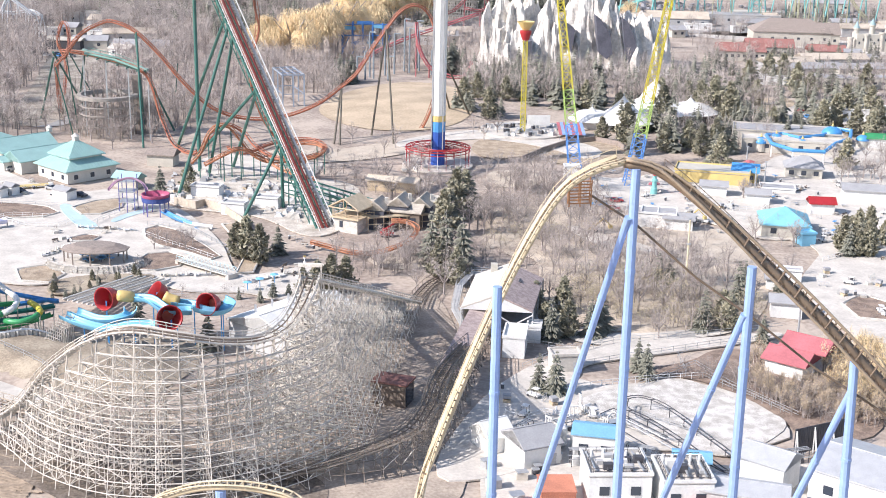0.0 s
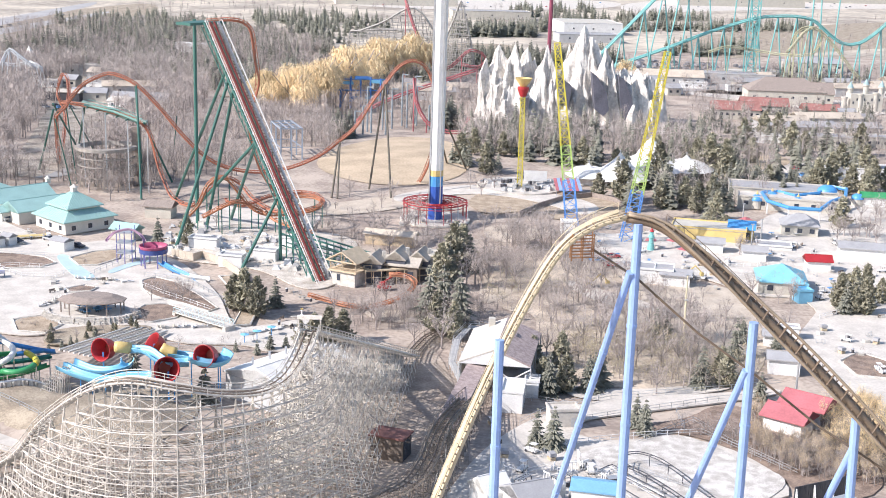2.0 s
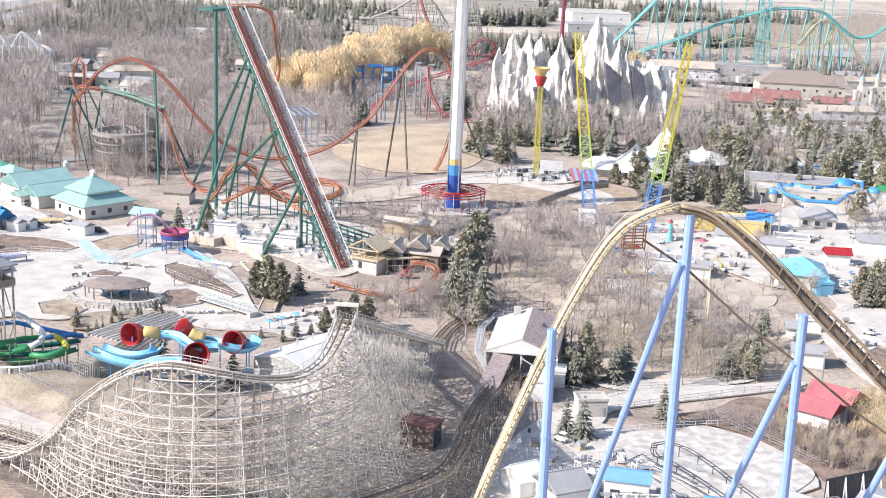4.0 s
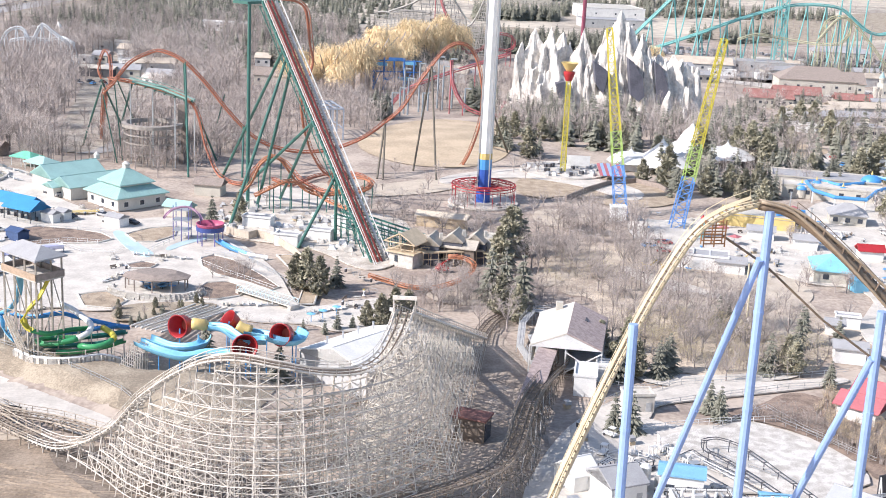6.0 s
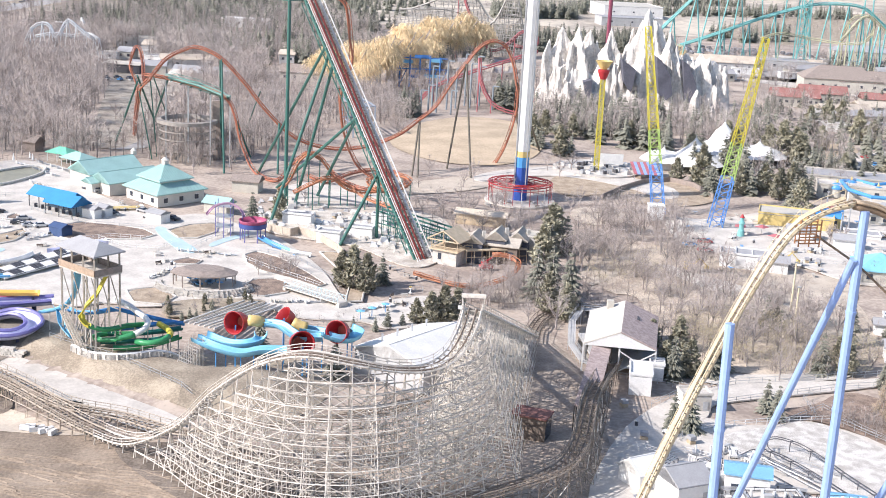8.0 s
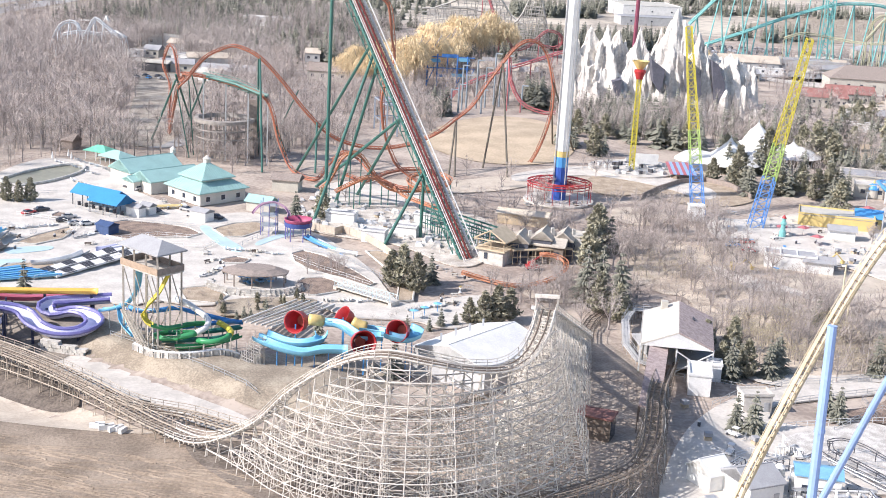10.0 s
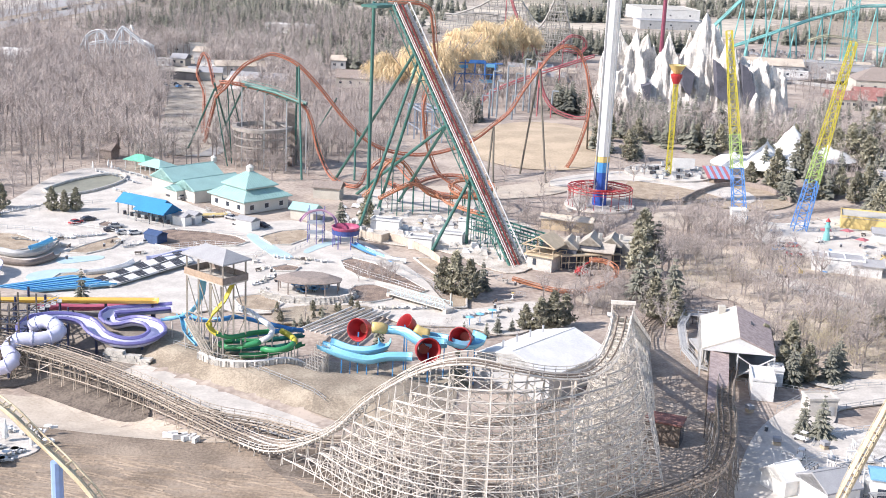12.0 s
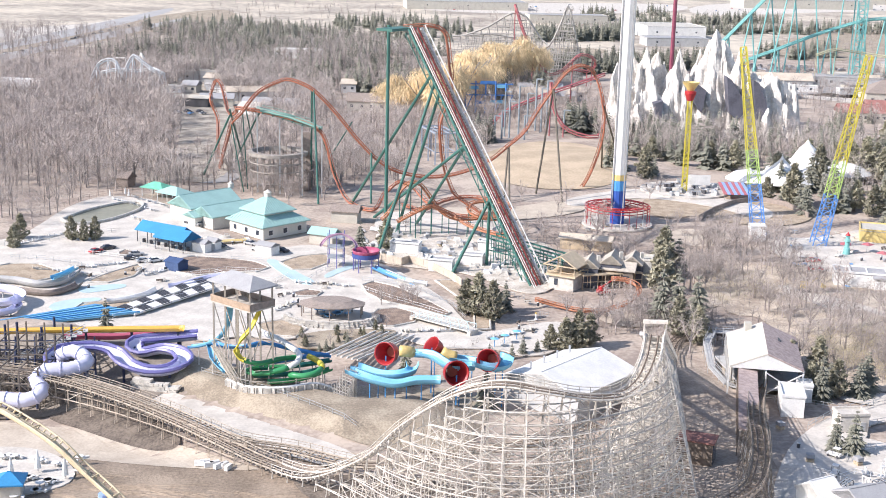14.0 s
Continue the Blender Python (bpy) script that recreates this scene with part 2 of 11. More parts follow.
def under_coaster():
    drape("coaster_ground", [(-84, 208), (-70, 186), (-45, 172), (-15, 164), (6, 176), (8, 230), (2, 288), (-8, 288), (-24, 226), (-50, 206), (-70, 206)], 0.08, mat("littered_earth", (0.5, 0.42, 0.345), 0.95, var=0.3, scale=0.2, bump=0.6, dark=(0.3, 0.245, 0.2), sharp=0.12), "littered brown earth under the timber bents", "ground")


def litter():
    # darker than the earth around: the hump's inner shade is in this colour
    drape("coaster_ground", [(-84, 204), (-70, 186), (-45, 168), (-24, 168), (-14, 184), (-24, 196), (-40, 200), (-56, 204), (-70, 205)], 0.16, mat("hump_shade_ground", (0.27, 0.225, 0.185), 0.95, var=0.3, scale=0.25, bump=0.6, dark=(0.13, 0.105, 0.085), sharp=0.1), "dark ground under the coaster hump with the shade between timbers painted in", "ground")


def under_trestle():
    # dark sheet paints the trestle's shade onto the ground below it
    drape("coaster_ground", [(-136, 240), (-125, 238), (-115, 232.5), (-103.5, 220), (-105, 215.5), (-114, 219.5), (-127, 228), (-134, 232)], 0.2, mat("trestle_shade_ground", (0.2, 0.165, 0.135), 0.95, var=0.35, scale=0.25, bump=0.6, dark=(0.09, 0.072, 0.06), sharp=0.1), "dark ground sheet with the shade under the low trestle painted in", "ground")


def ground():
    xs = [-4500, -2500, -1400, -900, -600, -400, -300] + list(range(-240, 321, 5)) + [360, 420, 500, 650, 900, 1400, 2500, 4500]
    ys = [-400, -100, 0, 60, 100, 130, 160] + list(range(175, 300, 3)) + list(range(300, 640, 8)) + [700, 800, 900, 1100, 1400, 1800, 2400, 3300, 4800]
    vs = [(x, y, berm(x, y) - 0.16 + (0.1 * noise.noise((x * 0.05, y * 0.05, 0)) if 150 < y < 640 else 0)) for y in ys for x in xs]
    n = len(xs)
    fs = [(j * n + i, j * n + i + 1, (j + 1) * n + i + 1, (j + 1) * n + i) for j in range(len(ys) - 1) for i in range(n - 1)]
    return tagged(mesh_ob("ground", vs, fs, M_EARTH, smooth=True), "brown early-spring ground with dry grass and leaf litter", "ground", kind="structure")


ground()
under_coaster()
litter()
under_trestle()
poly_sheet("pavement", [(-197, 295), (-222, 348), (-192, 378), (-190, 391), (-190, 431), (-181, 450), (-156, 438), (-146, 407), (-111, 374), (-98, 384), (-86, 368), (-75, 360), (-68, 348), (-57, 326), (-51, 304), (-47, 295), (-28, 310), (-23, 301), (-30, 282), (-38, 279), (-44, 285), (-59, 283), (-70, 294), (-89, 289), (-96, 286), (-106, 289), (-112, 282), (-128, 292), (-148, 292), (-160, 287), (-187, 273)], 0.35, M_CONC, "pale sunlit concrete deck of the water park", "pavement")
drape("service_path", [(-133, 252), (-113, 244), (-107, 240), (-88, 227), (-69, 214), (-73, 207), (-81, 211), (-93, 220), (-104, 227), (-122, 239)], 0.17, M_CONC, "pale concrete service path along the grassy bank", "path")
drape("apron", [(-150, 232), (-132.6, 228.2), (-118, 228), (-107, 219), (-102.7, 217), (-92, 209), (-85, 205.5), (-100, 206), (-114.7, 210), (-130, 215), (-148, 222)], 0.11, M_SAND, "pale sandy apron under the wooden coaster", "pavement")
drape("scrub_floor", [(13, 370), (36, 372), (51, 384), (64, 355), (84, 345), (85, 303), (72, 266), (53, 259), (29, 267), (23, 282), (28, 319), (16, 318)], 0.06, mat("tan_leaf_litter", (0.62, 0.53, 0.425), 0.95, var=0.3, scale=0.1, bump=0.5, dark=(0.34, 0.28, 0.225), sharp=0.1, fine=14), "tan leaf litter and dry grass under bare trees", "ground")
drape("sandy_path", [(37, 353), (46, 342), (53, 337), (62, 324), (70, 307), (73, 294), (70, 288), (65, 302), (55, 313), (47, 325), (38, 341)], 0.16, M_CONC, "pale sandy track through the scrub", "path")
drape("lane", [(29, 263), (42, 261), (54, 264), (67, 268), (66, 263), (53, 258), (39, 253), (29, 256)], 0.2, M_CONC, "pale lane between handrails", "path")
poly_sheet("pavement", [(17, 238), (27, 249), (38, 255), (62, 260), (77, 265), (76, 260), (39, 246), (30, 242), (29, 235), (23, 230), (19, 223), (20, 215), (27, 204), (11, 190), (-2, 189), (8, 222)], 0.35, M_CONC, "pale asphalt service yard beside the wooden coaster", "pavement")
poly_sheet("pavement", [(26.6, 222.4), (32.1, 228.1), (39.0, 231), (48.8, 236.5), (54.6, 231), (61.0, 222), (66.5, 214.9), (58.5, 205), (51.6, 200), (46.6, 202), (40.9, 207), (34.6, 213), (27.7, 217)], 0.5, mat("white_gravel", (0.68, 0.65, 0.61), 0.95, var=0.2, scale=0.5, bump=0.6, dark=(0.42, 0.39, 0.35), sharp=0.08), "wide slab of white gravel in the ride yard", "slab")
poly_sheet("pavement", [(8, 206), (20, 212), (30, 212), (40, 200), (52, 196), (66, 200), (84, 192), (84, 160), (8, 160)], 0.3, M_CONC, "pale yard ground between sheds", "pavement")
poly_sheet("pavement", [(139, 330), (102, 309), (93, 296), (89, 285), (90, 274), (92, 263), (100, 230)], 0.35, M_CONC, "pale plaza with planting beds", "pavement")
poly_sheet("pavement", [(45, 379), (47, 413), (63, 408), (92, 433), (106, 422), (130, 463), (200, 485), (136, 322), (101, 311), (104, 340), (89, 338), (78, 360), (61, 361)], 0.36, M_CONC, "pale concrete midway among the game stalls", "pavement")
poly_sheet("pavement", [(-13, 447), (10, 473), (37, 462), (55, 432), (62, 461), (26, 489), (8, 486), (-17, 463)], 0.35, M_CONC, "pale path past the drop tower", "path")
poly_sheet("pavement", [(14, 229), (22, 236), (29, 235), (33, 231), (54, 236), (66, 217), (63, 204), (12, 201)], 0.33, M_CONC, "pale swept yard ground round the ride", "pavement")
poly_sheet("pavement", [(77, 397), (109, 412), (132, 410), (164, 439), (180, 424), (113, 255), (97, 253), (91, 282), (89, 299), (102, 324), (113, 347), (90, 345), (78, 368)], 0.33, M_CONC, "pale sunlit concrete of the midway", "pavement")
drape("rubble_yard", [(-84.4, 426.8), (-65.8, 443.2), (-43.5, 437.7), (-37.5, 421.0), (-42.9, 391.0), (-60.4, 381.5), (-78.8, 390.0)], 0.13, M_CONC, "pale concrete and rubble ground under the coaster's low turns", "pavement")
drape("lawn", [(-52, 514), (-45, 547), (-34, 575), (-17, 600), (5, 592), (17, 548), (12, 502), (-5, 481), (-31, 482)], 0.12, M_STRAW, "dry straw-coloured grass mound", "lawn")
drape("lawn", [(-134, 258), (-124, 251), (-108, 241), (-86, 228), (-72, 219.5), (-58, 215), (-48, 224), (-46, 246), (-52, 258), (-80, 256), (-104, 258), (-118, 262)], 0.1, M_TURF, "dry tan grass bank below the slides", "lawn")
drape("lawn", [(-150, 224), (-128, 219), (-113, 215.5), (-97, 211), (-78, 204), (-68, 202), (-62, 189), (-63, 163), (-99, 160), (-130, 170), (-150, 195)], 0.05, M_DIRT, "churned brown dirt lot with wheel ruts", "dirt")


for q in ([(59, 345), (70, 353), (88, 346), (88, 327), (79, 316), (72, 322), (61, 314), (55, 323)], [(12, 340), (20, 348), (26, 341), (18, 329), (13, 323)], [(50, 363), (61, 367), (74, 360), (64, 349), (53, 349)], [(-19, 314), (-12, 318), (1, 314), (-2, 306), (-13, 305)], [(15, 412), (23, 422), (37, 412), (32, 397), (18, 393)], [(86, 302), (95, 310), (93, 299), (85, 287), (80, 289)], [(7, 287), (10, 290), (9, 266), (7, 262)], [(-17, 463), (-29, 451), (-45, 443), (-61, 445), (-61, 431), (-43, 423), (-20, 433), (-5, 450)]):
    drape("sandy_patch", q, 0.14, M_SAND, "pale sandy bare patch", "ground")

# ---- steel coasters ----
def coaster_track(parent, pts, spine_m, rail_m, gauge=1.3, spine_r=0.45, drop=0.9, step=1.5, rail_r=0.16, tie_m=None, bank=None):
    """Spine, two rails and cross ties along a line."""
    line = spline(pts, step)
    left, right, ties = [], [], Geo()
    spine = []
    for i, p in enumerate(line):
        d = (line[min(i + 1, len(line) - 1)] - line[max(i - 1, 0)]).normalized()
        b = bank(i / (len(line) - 1)) if bank else Vector((0, 0, 1))
        side = d.cross(b)
        side = side.normalized() if side.length > 0.08 else Vector((1, 0, 0))
        up = side.cross(d).normalized()
        wd = gauge(i / (len(line) - 1)) if callable(gauge) else gauge
        left.append(p + side * wd / 2)
        right.append(p - side * wd / 2)
        spine.append(p - up * drop)
        ties.bar(p + side * wd / 2, p - up * drop, 0.09).bar(p - side * wd / 2, p - up * drop, 0.09)
        if i % 3 == 0:
            ties.bar(p + side * wd / 2, p - side * wd / 2, 0.1)
    part("spine", Geo().tube(spine, spine_r, 8), spine_m, parent, smooth=True)
    part("rail", Geo().tube(left, rail_r, 6), rail_m, parent, smooth=True)
    part("rail", Geo().tube(right, rail_r, 6), rail_m, parent, smooth=True)
    part("tie", ties, tie_m or rail_m, parent)["kind"] = "stuff"
    return line


def column(parent, foot, top, r, material, name="column", flange=True):
    g = Geo().bar(foot, top, r * 1.1, r, 10)
    f, t = Vector(foot), Vector(top)
    if flange:
        n = max(1, int((t - f).length // 14))
        for k in range(1, n + 1):
            c = f.lerp(t, k / (n + 1))
            d = (t - f).normalized() * 0.2
            g.bar(c - d, c + d, r * 1.16, r * 1.16, 10)
    return part(name, g, material, parent, smooth=False)


def hill_coaster():
    th = thing("steel_coaster", "yellow steel coaster hill on pale blue columns", "roller coaster", (23, 145, 0))
    pts = [(-3.9, 140.0, 12.6), (-1.5, 140.0, 23.4), (0.1, 141.0, 28.8), (4.9, 141.0, 42.2), (9.7, 142.0, 53.2), (14.0, 143.0, 60.6), (17.9, 144.0, 63.4), (21.9, 145.0, 64.5), (26.0, 145.0, 63.5), (31.4, 144.0, 59.6), (39.4, 143.5, 52.4), (45.2, 143.0, 47.1), (51.8, 142.5, 40.7), (61.9, 142.0, 30.6), (73.7, 141.0, 18.7)]
    # browns for the right half: the track's shaded side put into its colour
    M_BRN = mat("shaded_track_brown", (0.27, 0.2, 0.135), 0.55, var=0.25, scale=0.6, dark=(0.18, 0.13, 0.09))
    coaster_track(th, pts[:8], M_YEL, M_YEL, 0.95, 0.3, 0.45, 0.9, 0.1, M_TIE)
    coaster_track(th, pts[7:], M_BRN, mat("shaded_rail_tan", (0.38, 0.295, 0.21), 0.55, var=0.25), lambda u: 0.95 + 1.2 * min(1.0, u * 3), 0.5, 0.55, 0.9, 0.2, M_TIE, lambda u: Vector((0, -0.9 * min(1.0, u * 3), 0.75)))
    line = spline(pts, 0.9)
    n = len(line)
    # the right half's walkway and railing take the brown of the shaded side
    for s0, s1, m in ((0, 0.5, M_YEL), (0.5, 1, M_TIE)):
        deck, rail, top_line = [], Geo(), []
        for i in range(int(n * s0), int(n * s1) - 3, 3):
            u = i / n
            a = line[i] + Vector((0, 0.8 + 0.5 * max(0.0, min(1.0, (u - 0.4) / 0.2)), 0.2))
            deck.append(a)
            top_line.append(a + Vector((0, 0.2, 1.0)))
            rail.bar(a, a + Vector((0, 0.2, 1.0)), 0.045)
        part("walkway", Geo().tube(deck, 0.3, 4), m, th)
        part("handrail", Geo().tube(top_line, 0.045, 4), m, th)
        part("rail_post", rail, m, th)["kind"] = "stuff"
    c2 = Vector((37.3, 143.0, 52.3))
    c2b = Vector((37.6, 143.5, 29.1))
    c2f = c2 + (c2b - c2) * (c2.z / (c2.z - c2b.z))
    c4 = Vector((51.4, 145.0, 39.8))
    c4b = Vector((52.2, 145.5, 21.1))
    c4f = c4 + (c4b - c4) * (c4.z / (c4.z - c4b.z))
    for foot, top in (((23.8, 146.8, 0), (23.2, 145.0, 63.4)), ((7.2, 135.1, 0), (7.1, 137.6, 51)), (c2f, c2), (c4f, c4)):
        column(th, foot, top, 0.56, M_BLUE)
    for foot, top in (((13, 167.2, 0), (22.6, 144.8, 57.5)), (Vector((36.9, 143.0, 46.3)) + Vector((-8.2, 19, -46)), (36.9, 143.0, 46.3)), (Vector((51.5, 145.0, 36.1)) + Vector((-6, 14, -35)), (51.5, 145.0, 36.1))):
        foot = Vector(foot)
        foot.z = 0
        column(th, foot, top, 0.46, M_BLUE, "brace")
    part("tie_cable", Geo().tube([(18.1, 146.0, 59.9), (23.6, 146.0, 56.5), (31.4, 146.0, 49.9), (38.8, 146.0, 44.8), (47.1, 146.0, 38.4), (53.8, 146.0, 34.2), (64.0, 146.0, 27.3)], 0.16, 6), M_TIE, th, "thin brown tie line")
    g = Geo()
    for k in range(4):
        z = 59.4 + k * 0.75
        g.bar((15.4, 143.4, z), (18.0, 144.0, z), 0.1).bar((15.4, 145.0, z), (18.0, 145.6, z), 0.1)
    for x, y in ((15.4, 143.4), (18.0, 144.0), (15.4, 145.0), (18.0, 145.6), (16.7, 143.7), (16.7, 145.3)):
        g.bar((x, y, 59), (x, y, 62.2), 0.1)
    part("catwalk", g, mat("orange_brown_steel", (0.42, 0.21, 0.1), 0.6, var=0.25), th, "orange steel maintenance platform")["kind"] = "stuff"
    th2 = thing("steel_coaster", "yellow steel coaster track on a pale blue column", "roller coaster", (-88, 119, 0))
    coaster_track(th2, [(-109.9, 128.0, 45.7), (-102.9, 126.0, 45.0), (-98.6, 124.0, 43.9), (-94.0, 121.0, 42.6), (-90.8, 120.0, 40.1), (-87.4, 118.0, 38.3), (-84.3, 117.0, 35.5), (-80.4, 115.0, 31.0), (-76.5, 113.0, 24.6)], M_YEL, M_YEL, 1.2, 0.36, 0.55, 0.9, 0.12, M_YEL)
    column(th2, (-88.9, 119, 0), (-88.9, 119, 38), 0.62, M_BLUE)
    th3 = thing("steel_coaster", "low yellow steel coaster curve", "roller coaster", (-30, 135, 0))
    coaster_track(th3, [(-39.1, 140.0, 16.1), (-34.2, 138.0, 22.6), (-28.9, 136.0, 25.9), (-23.9, 134.0, 27.5), (-19.1, 133.0, 27.6), (-15.1, 132.0, 26.6), (-10.5, 131.0, 21.8)], M_YEL, M_YEL, 1.2, 0.36, 0.55, 0.9, 0.12, M_YEL)
    top3 = Vector((-24.6, 134.5, 26.3))
    column(th3, (top3.x, top3.y, 0), top3, 0.62, M_BLUE)


hill_coaster()


def dive_ride():
    th = thing("dive_coaster", "orange-red steel coaster with dark green supports", "roller coaster", (-70, 430, 0))
    M_RUST = mat("rust_orange_track", (0.46, 0.19, 0.1), 0.5, var=0.25)
    # lift hill
    M_LIFTRED = mat("dark_red_lift_track", (0.3, 0.07, 0.06), 0.5, var=0.25)
    a, b = Vector((-68.5, 385, 67.5)), Vector((-30.3, 341, -1.0))
    d = (b - a).normalized()
    s = d.cross(Vector((0, 0, 1))).normalized()
    up = s.cross(d)
    part("lift_spine", Geo().bar(a - up * 1.2, b - up * 1.2, 0.7, 0.7, 8), M_RAILRED, th, "brown-red lift spine")
    for k in (-0.75, 0.75):
        part("rail", Geo().bar(a + s * k, b + s * k, 0.34), M_LIFTRED, th)
    for k, hr in ((-2.9, 0.17), (2.9, 0.12), (2.2, 0.09)):
        part("handrail", Geo().bar(a + s * k + up * 1.2, b + s * k + up * 1.2, hr), M_WHITE, th, "white lift handrail")
    part("stairway", Geo().bar(a - s * 2.3 - up * 0.2, b - s * 2.3 - up * 0.2, 0.5, 0.5, 4), M_STEEL, th, "grey grated stair beside the lift")
    part("stairway", Geo().bar(a + s * 2.3 - up * 0.4, b + s * 2.3 - up * 0.4, 0.45, 0.45, 4), M_GREEN, th, "green walkway beside the lift")
    posts, steps = Geo(), Geo()
    L = (b - a).length
    for k in range(int(L / 1.1)):
        c = a + d * k * 1.1
        steps.bar(c + s * 2.5, c - s * 2.5, 0.1)
        if k % 2 == 0:
            for q in (-2.6, 2.6):
                posts.bar(c + s * q, c + s * q + up * 1.2, 0.05)
    part("railing_post", posts, M_WHITE, th)["kind"] = "stuff"
    part("tie", steps, M_WOODDK, th)["kind"] = "stuff"
    truss = Geo()
    for k in range(int(L / 5)):
        c, e = a + d * k * 5, a + d * (k + 1) * 5
        for q in (-2.2, 2.2):
            truss.bar(c + s * q - up * 0.6, e + s * q - up * 2.8, 0.12).bar(c + s * q - up * 2.8, e + s * q - up * 2.8, 0.16)
        truss.bar(c + s * 2.2 - up * 2.8, c - s * 2.2 - up * 2.8, 0.14)
    part("lift_truss", truss, M_GREEN, th, "dark green truss under the lift")
    # top deck
    deck = Geo().box((-74, 398, 66.2), (16, 6, 0.8), 1.0)
    part("top_deck", deck, M_GREEN, th, "dark green deck at the top")
    # columns
    column(th, (-78.2, 408.8, 0), (-78.0, 408, 66.5), 0.55, M_GREEN, flange=False)
    for (x, y), q in (((-93.0, 445.6), 0.17), ((-78.3, 373.2), 0.2), ((-74.3, 403.4), 0.24), ((-68.4, 415.8), 0.45), ((-83.2, 424.9), 0.45), ((-55.2, 353.5), 0.65), ((-45.3, 363.3), 0.65)):
        column(th, (x, y, 0), a.lerp(b, q) - up * 2.6, 0.46, M_GREEN, flange=False)
    # drop, arch and right crest
    drop = [(-73.1, 402.0, 67.1), (-65.1, 402.0, 67.7), (-60.3, 403.0, 66.1), (-58.5, 404.0, 61.2), (-57.7, 405.0, 48.6), (-60.7, 407.0, 37.5), (-60.4, 411.0, 27.5), (-59.6, 416.0, 21.1), (-58.1, 422.0, 14.7), (-55.1, 430.0, 7.9), (-45.2, 428.3, 1.6)]
    coaster_track(th, drop, M_RAILRED, M_RAILRED, 1.3, 0.38, 0.8, 1.5, 0.13)
    arch = [(-154.3, 515.0, -2.5), (-147.5, 490.0, 9.4), (-141.6, 470.0, 20.1), (-137.5, 457.0, 27.7), (-134.6, 456.0, 30.6), (-128.2, 455.0, 38.5), (-121.0, 454.0, 42.6), (-115.8, 453.0, 43.7), (-107.5, 452.0, 40.5), (-99.3, 452.0, 32.6), (-91.0, 452.0, 22.7), (-82.7, 453.0, 14.6), (-74.5, 455.0, 10.5), (-64.2, 457.0, 9.1), (-54.0, 460.0, 10.4), (-43.7, 463.0, 14.5), (-36.5, 470.0, 19.3), (-30.5, 472.0, 24.8), (-25.5, 475.0, 32.8), (-20.5, 477.0, 40.0), (-15.4, 479.0, 46.4), (-10.2, 480.0, 48.9), (-5.4, 482.0, 47.1), (-2.0, 482.0, 41.4), (-0.1, 482.0, 33.3), (-0.1, 483.0, 24.9), (-1.4, 484.0, 16.2), (-3.9, 486.0, 7.3), (-7.0, 488.0, 0.6), (-8.7, 490.0, 0.6)]
    coaster_track(th, arch, M_RAILRED, M_RAILRED, 1.3, 0.38, 0.8, 1.5, 0.13)
    loop = [(-154.9, 518.0, -3.1), (-158.0, 532.0, 2.0), (-160.2, 545.0, 14.6), (-163.3, 547.0, 23.3), (-162.9, 547.0, 29.0), (-160.9, 547.0, 32.0), (-158.3, 544.0, 30.3), (-154.4, 532.0, 25.4), (-149.5, 512.0, 23.5), (-143.9, 490.0, 25.3), (-138.5, 472.0, 29.3), (-136.7, 462.0, 31.8), (-129.1, 460.0, 31.3)]
    coaster_track(th, loop, M_RAILRED, M_RAILRED, 1.3, 0.38, 0.8, 1.5, 0.13)
    low = [(-136.7, 462.0, 31.8), (-129.1, 460.0, 31.3), (-116.4, 458.0, 29.0), (-106.1, 455.0, 25.8), (-102.4, 454.0, 19.9), (-99.4, 452.0, 8.9), (-93.3, 442.9, 1.6), (-83.8, 432.3, 1.6), (-81.1, 448.0, 4.2), (-76.2, 449.0, 8.4), (-71.1, 452.0, 5.9), (-64.8, 444.1, 1.6), (-55.0, 426.5, 1.6), (-45.2, 428.3, 1.6), (-39.8, 440.9, 1.6), (-44.4, 456.3, 1.6), (-52.7, 458.8, 1.6), (-60.1, 449.9, 1.6), (-66.8, 433.8, 1.6), (-74.3, 441.7, 1.6)]
    coaster_track(th, low, M_RAILRED, M_RAILRED, 1.3, 0.38, 0.8, 1.5, 0.13)
    # brake run with its walkways
    M_PALEGRN = mat("pale_green_grating", (0.2, 0.36, 0.31), 0.6, var=0.2, scale=0.4)
    for off, zz, w_ in ((-2.3, 0.2, 0.5), (2.3, 0.2, 0.5)):
        part("walkway", Geo().tube([(x, y + off, z + zz) for x, y, z in ((-127.5, 459.8, 31.0), (-116.4, 458.0, 29.0), (-107.0, 455.3, 26.2))], w_, 4), M_PALEGRN, th, "pale green brake walkway")
        part("handrail", Geo().tube([(x, y + off * 1.2, z + 1.5) for x, y, z in ((-127.5, 459.8, 31.0), (-116.4, 458.0, 29.0), (-107.0, 455.3, 26.2))], 0.1, 4), M_PALEGRN, th)
    for k in range(6):
        c = Vector((-126.5, 459.6, 31.0)).lerp(Vector((-108.0, 455.6, 26.6)), k / 5)
        part("crossbeam", Geo().bar(c + Vector((0, -2.8, -0.8)), c + Vector((0, 2.8, -0.8)), 0.3), M_GREEN, th)
    helix = [(-79.3, 398.0, 5.5), (-76.1, 398.0, 9.2), (-73.1, 398.0, 15.6), (-69.6, 399.0, 18.0), (-66.2, 400.0, 17.1), (-62.8, 401.0, 12.6), (-59.4, 402.0, 8.0), (-54.5, 402.0, 5.8), (-46.3, 402.0, 6.4), (-39.9, 403.0, 7.4), (-37.1, 408.0, 8.7), (-40.1, 414.0, 9.3), (-45.9, 416.0, 9.1), (-50.2, 412.0, 8.7), (-50.8, 406.0, 7.7), (-46.8, 399.0, 7.2), (-42.0, 396.0, 7.4)]
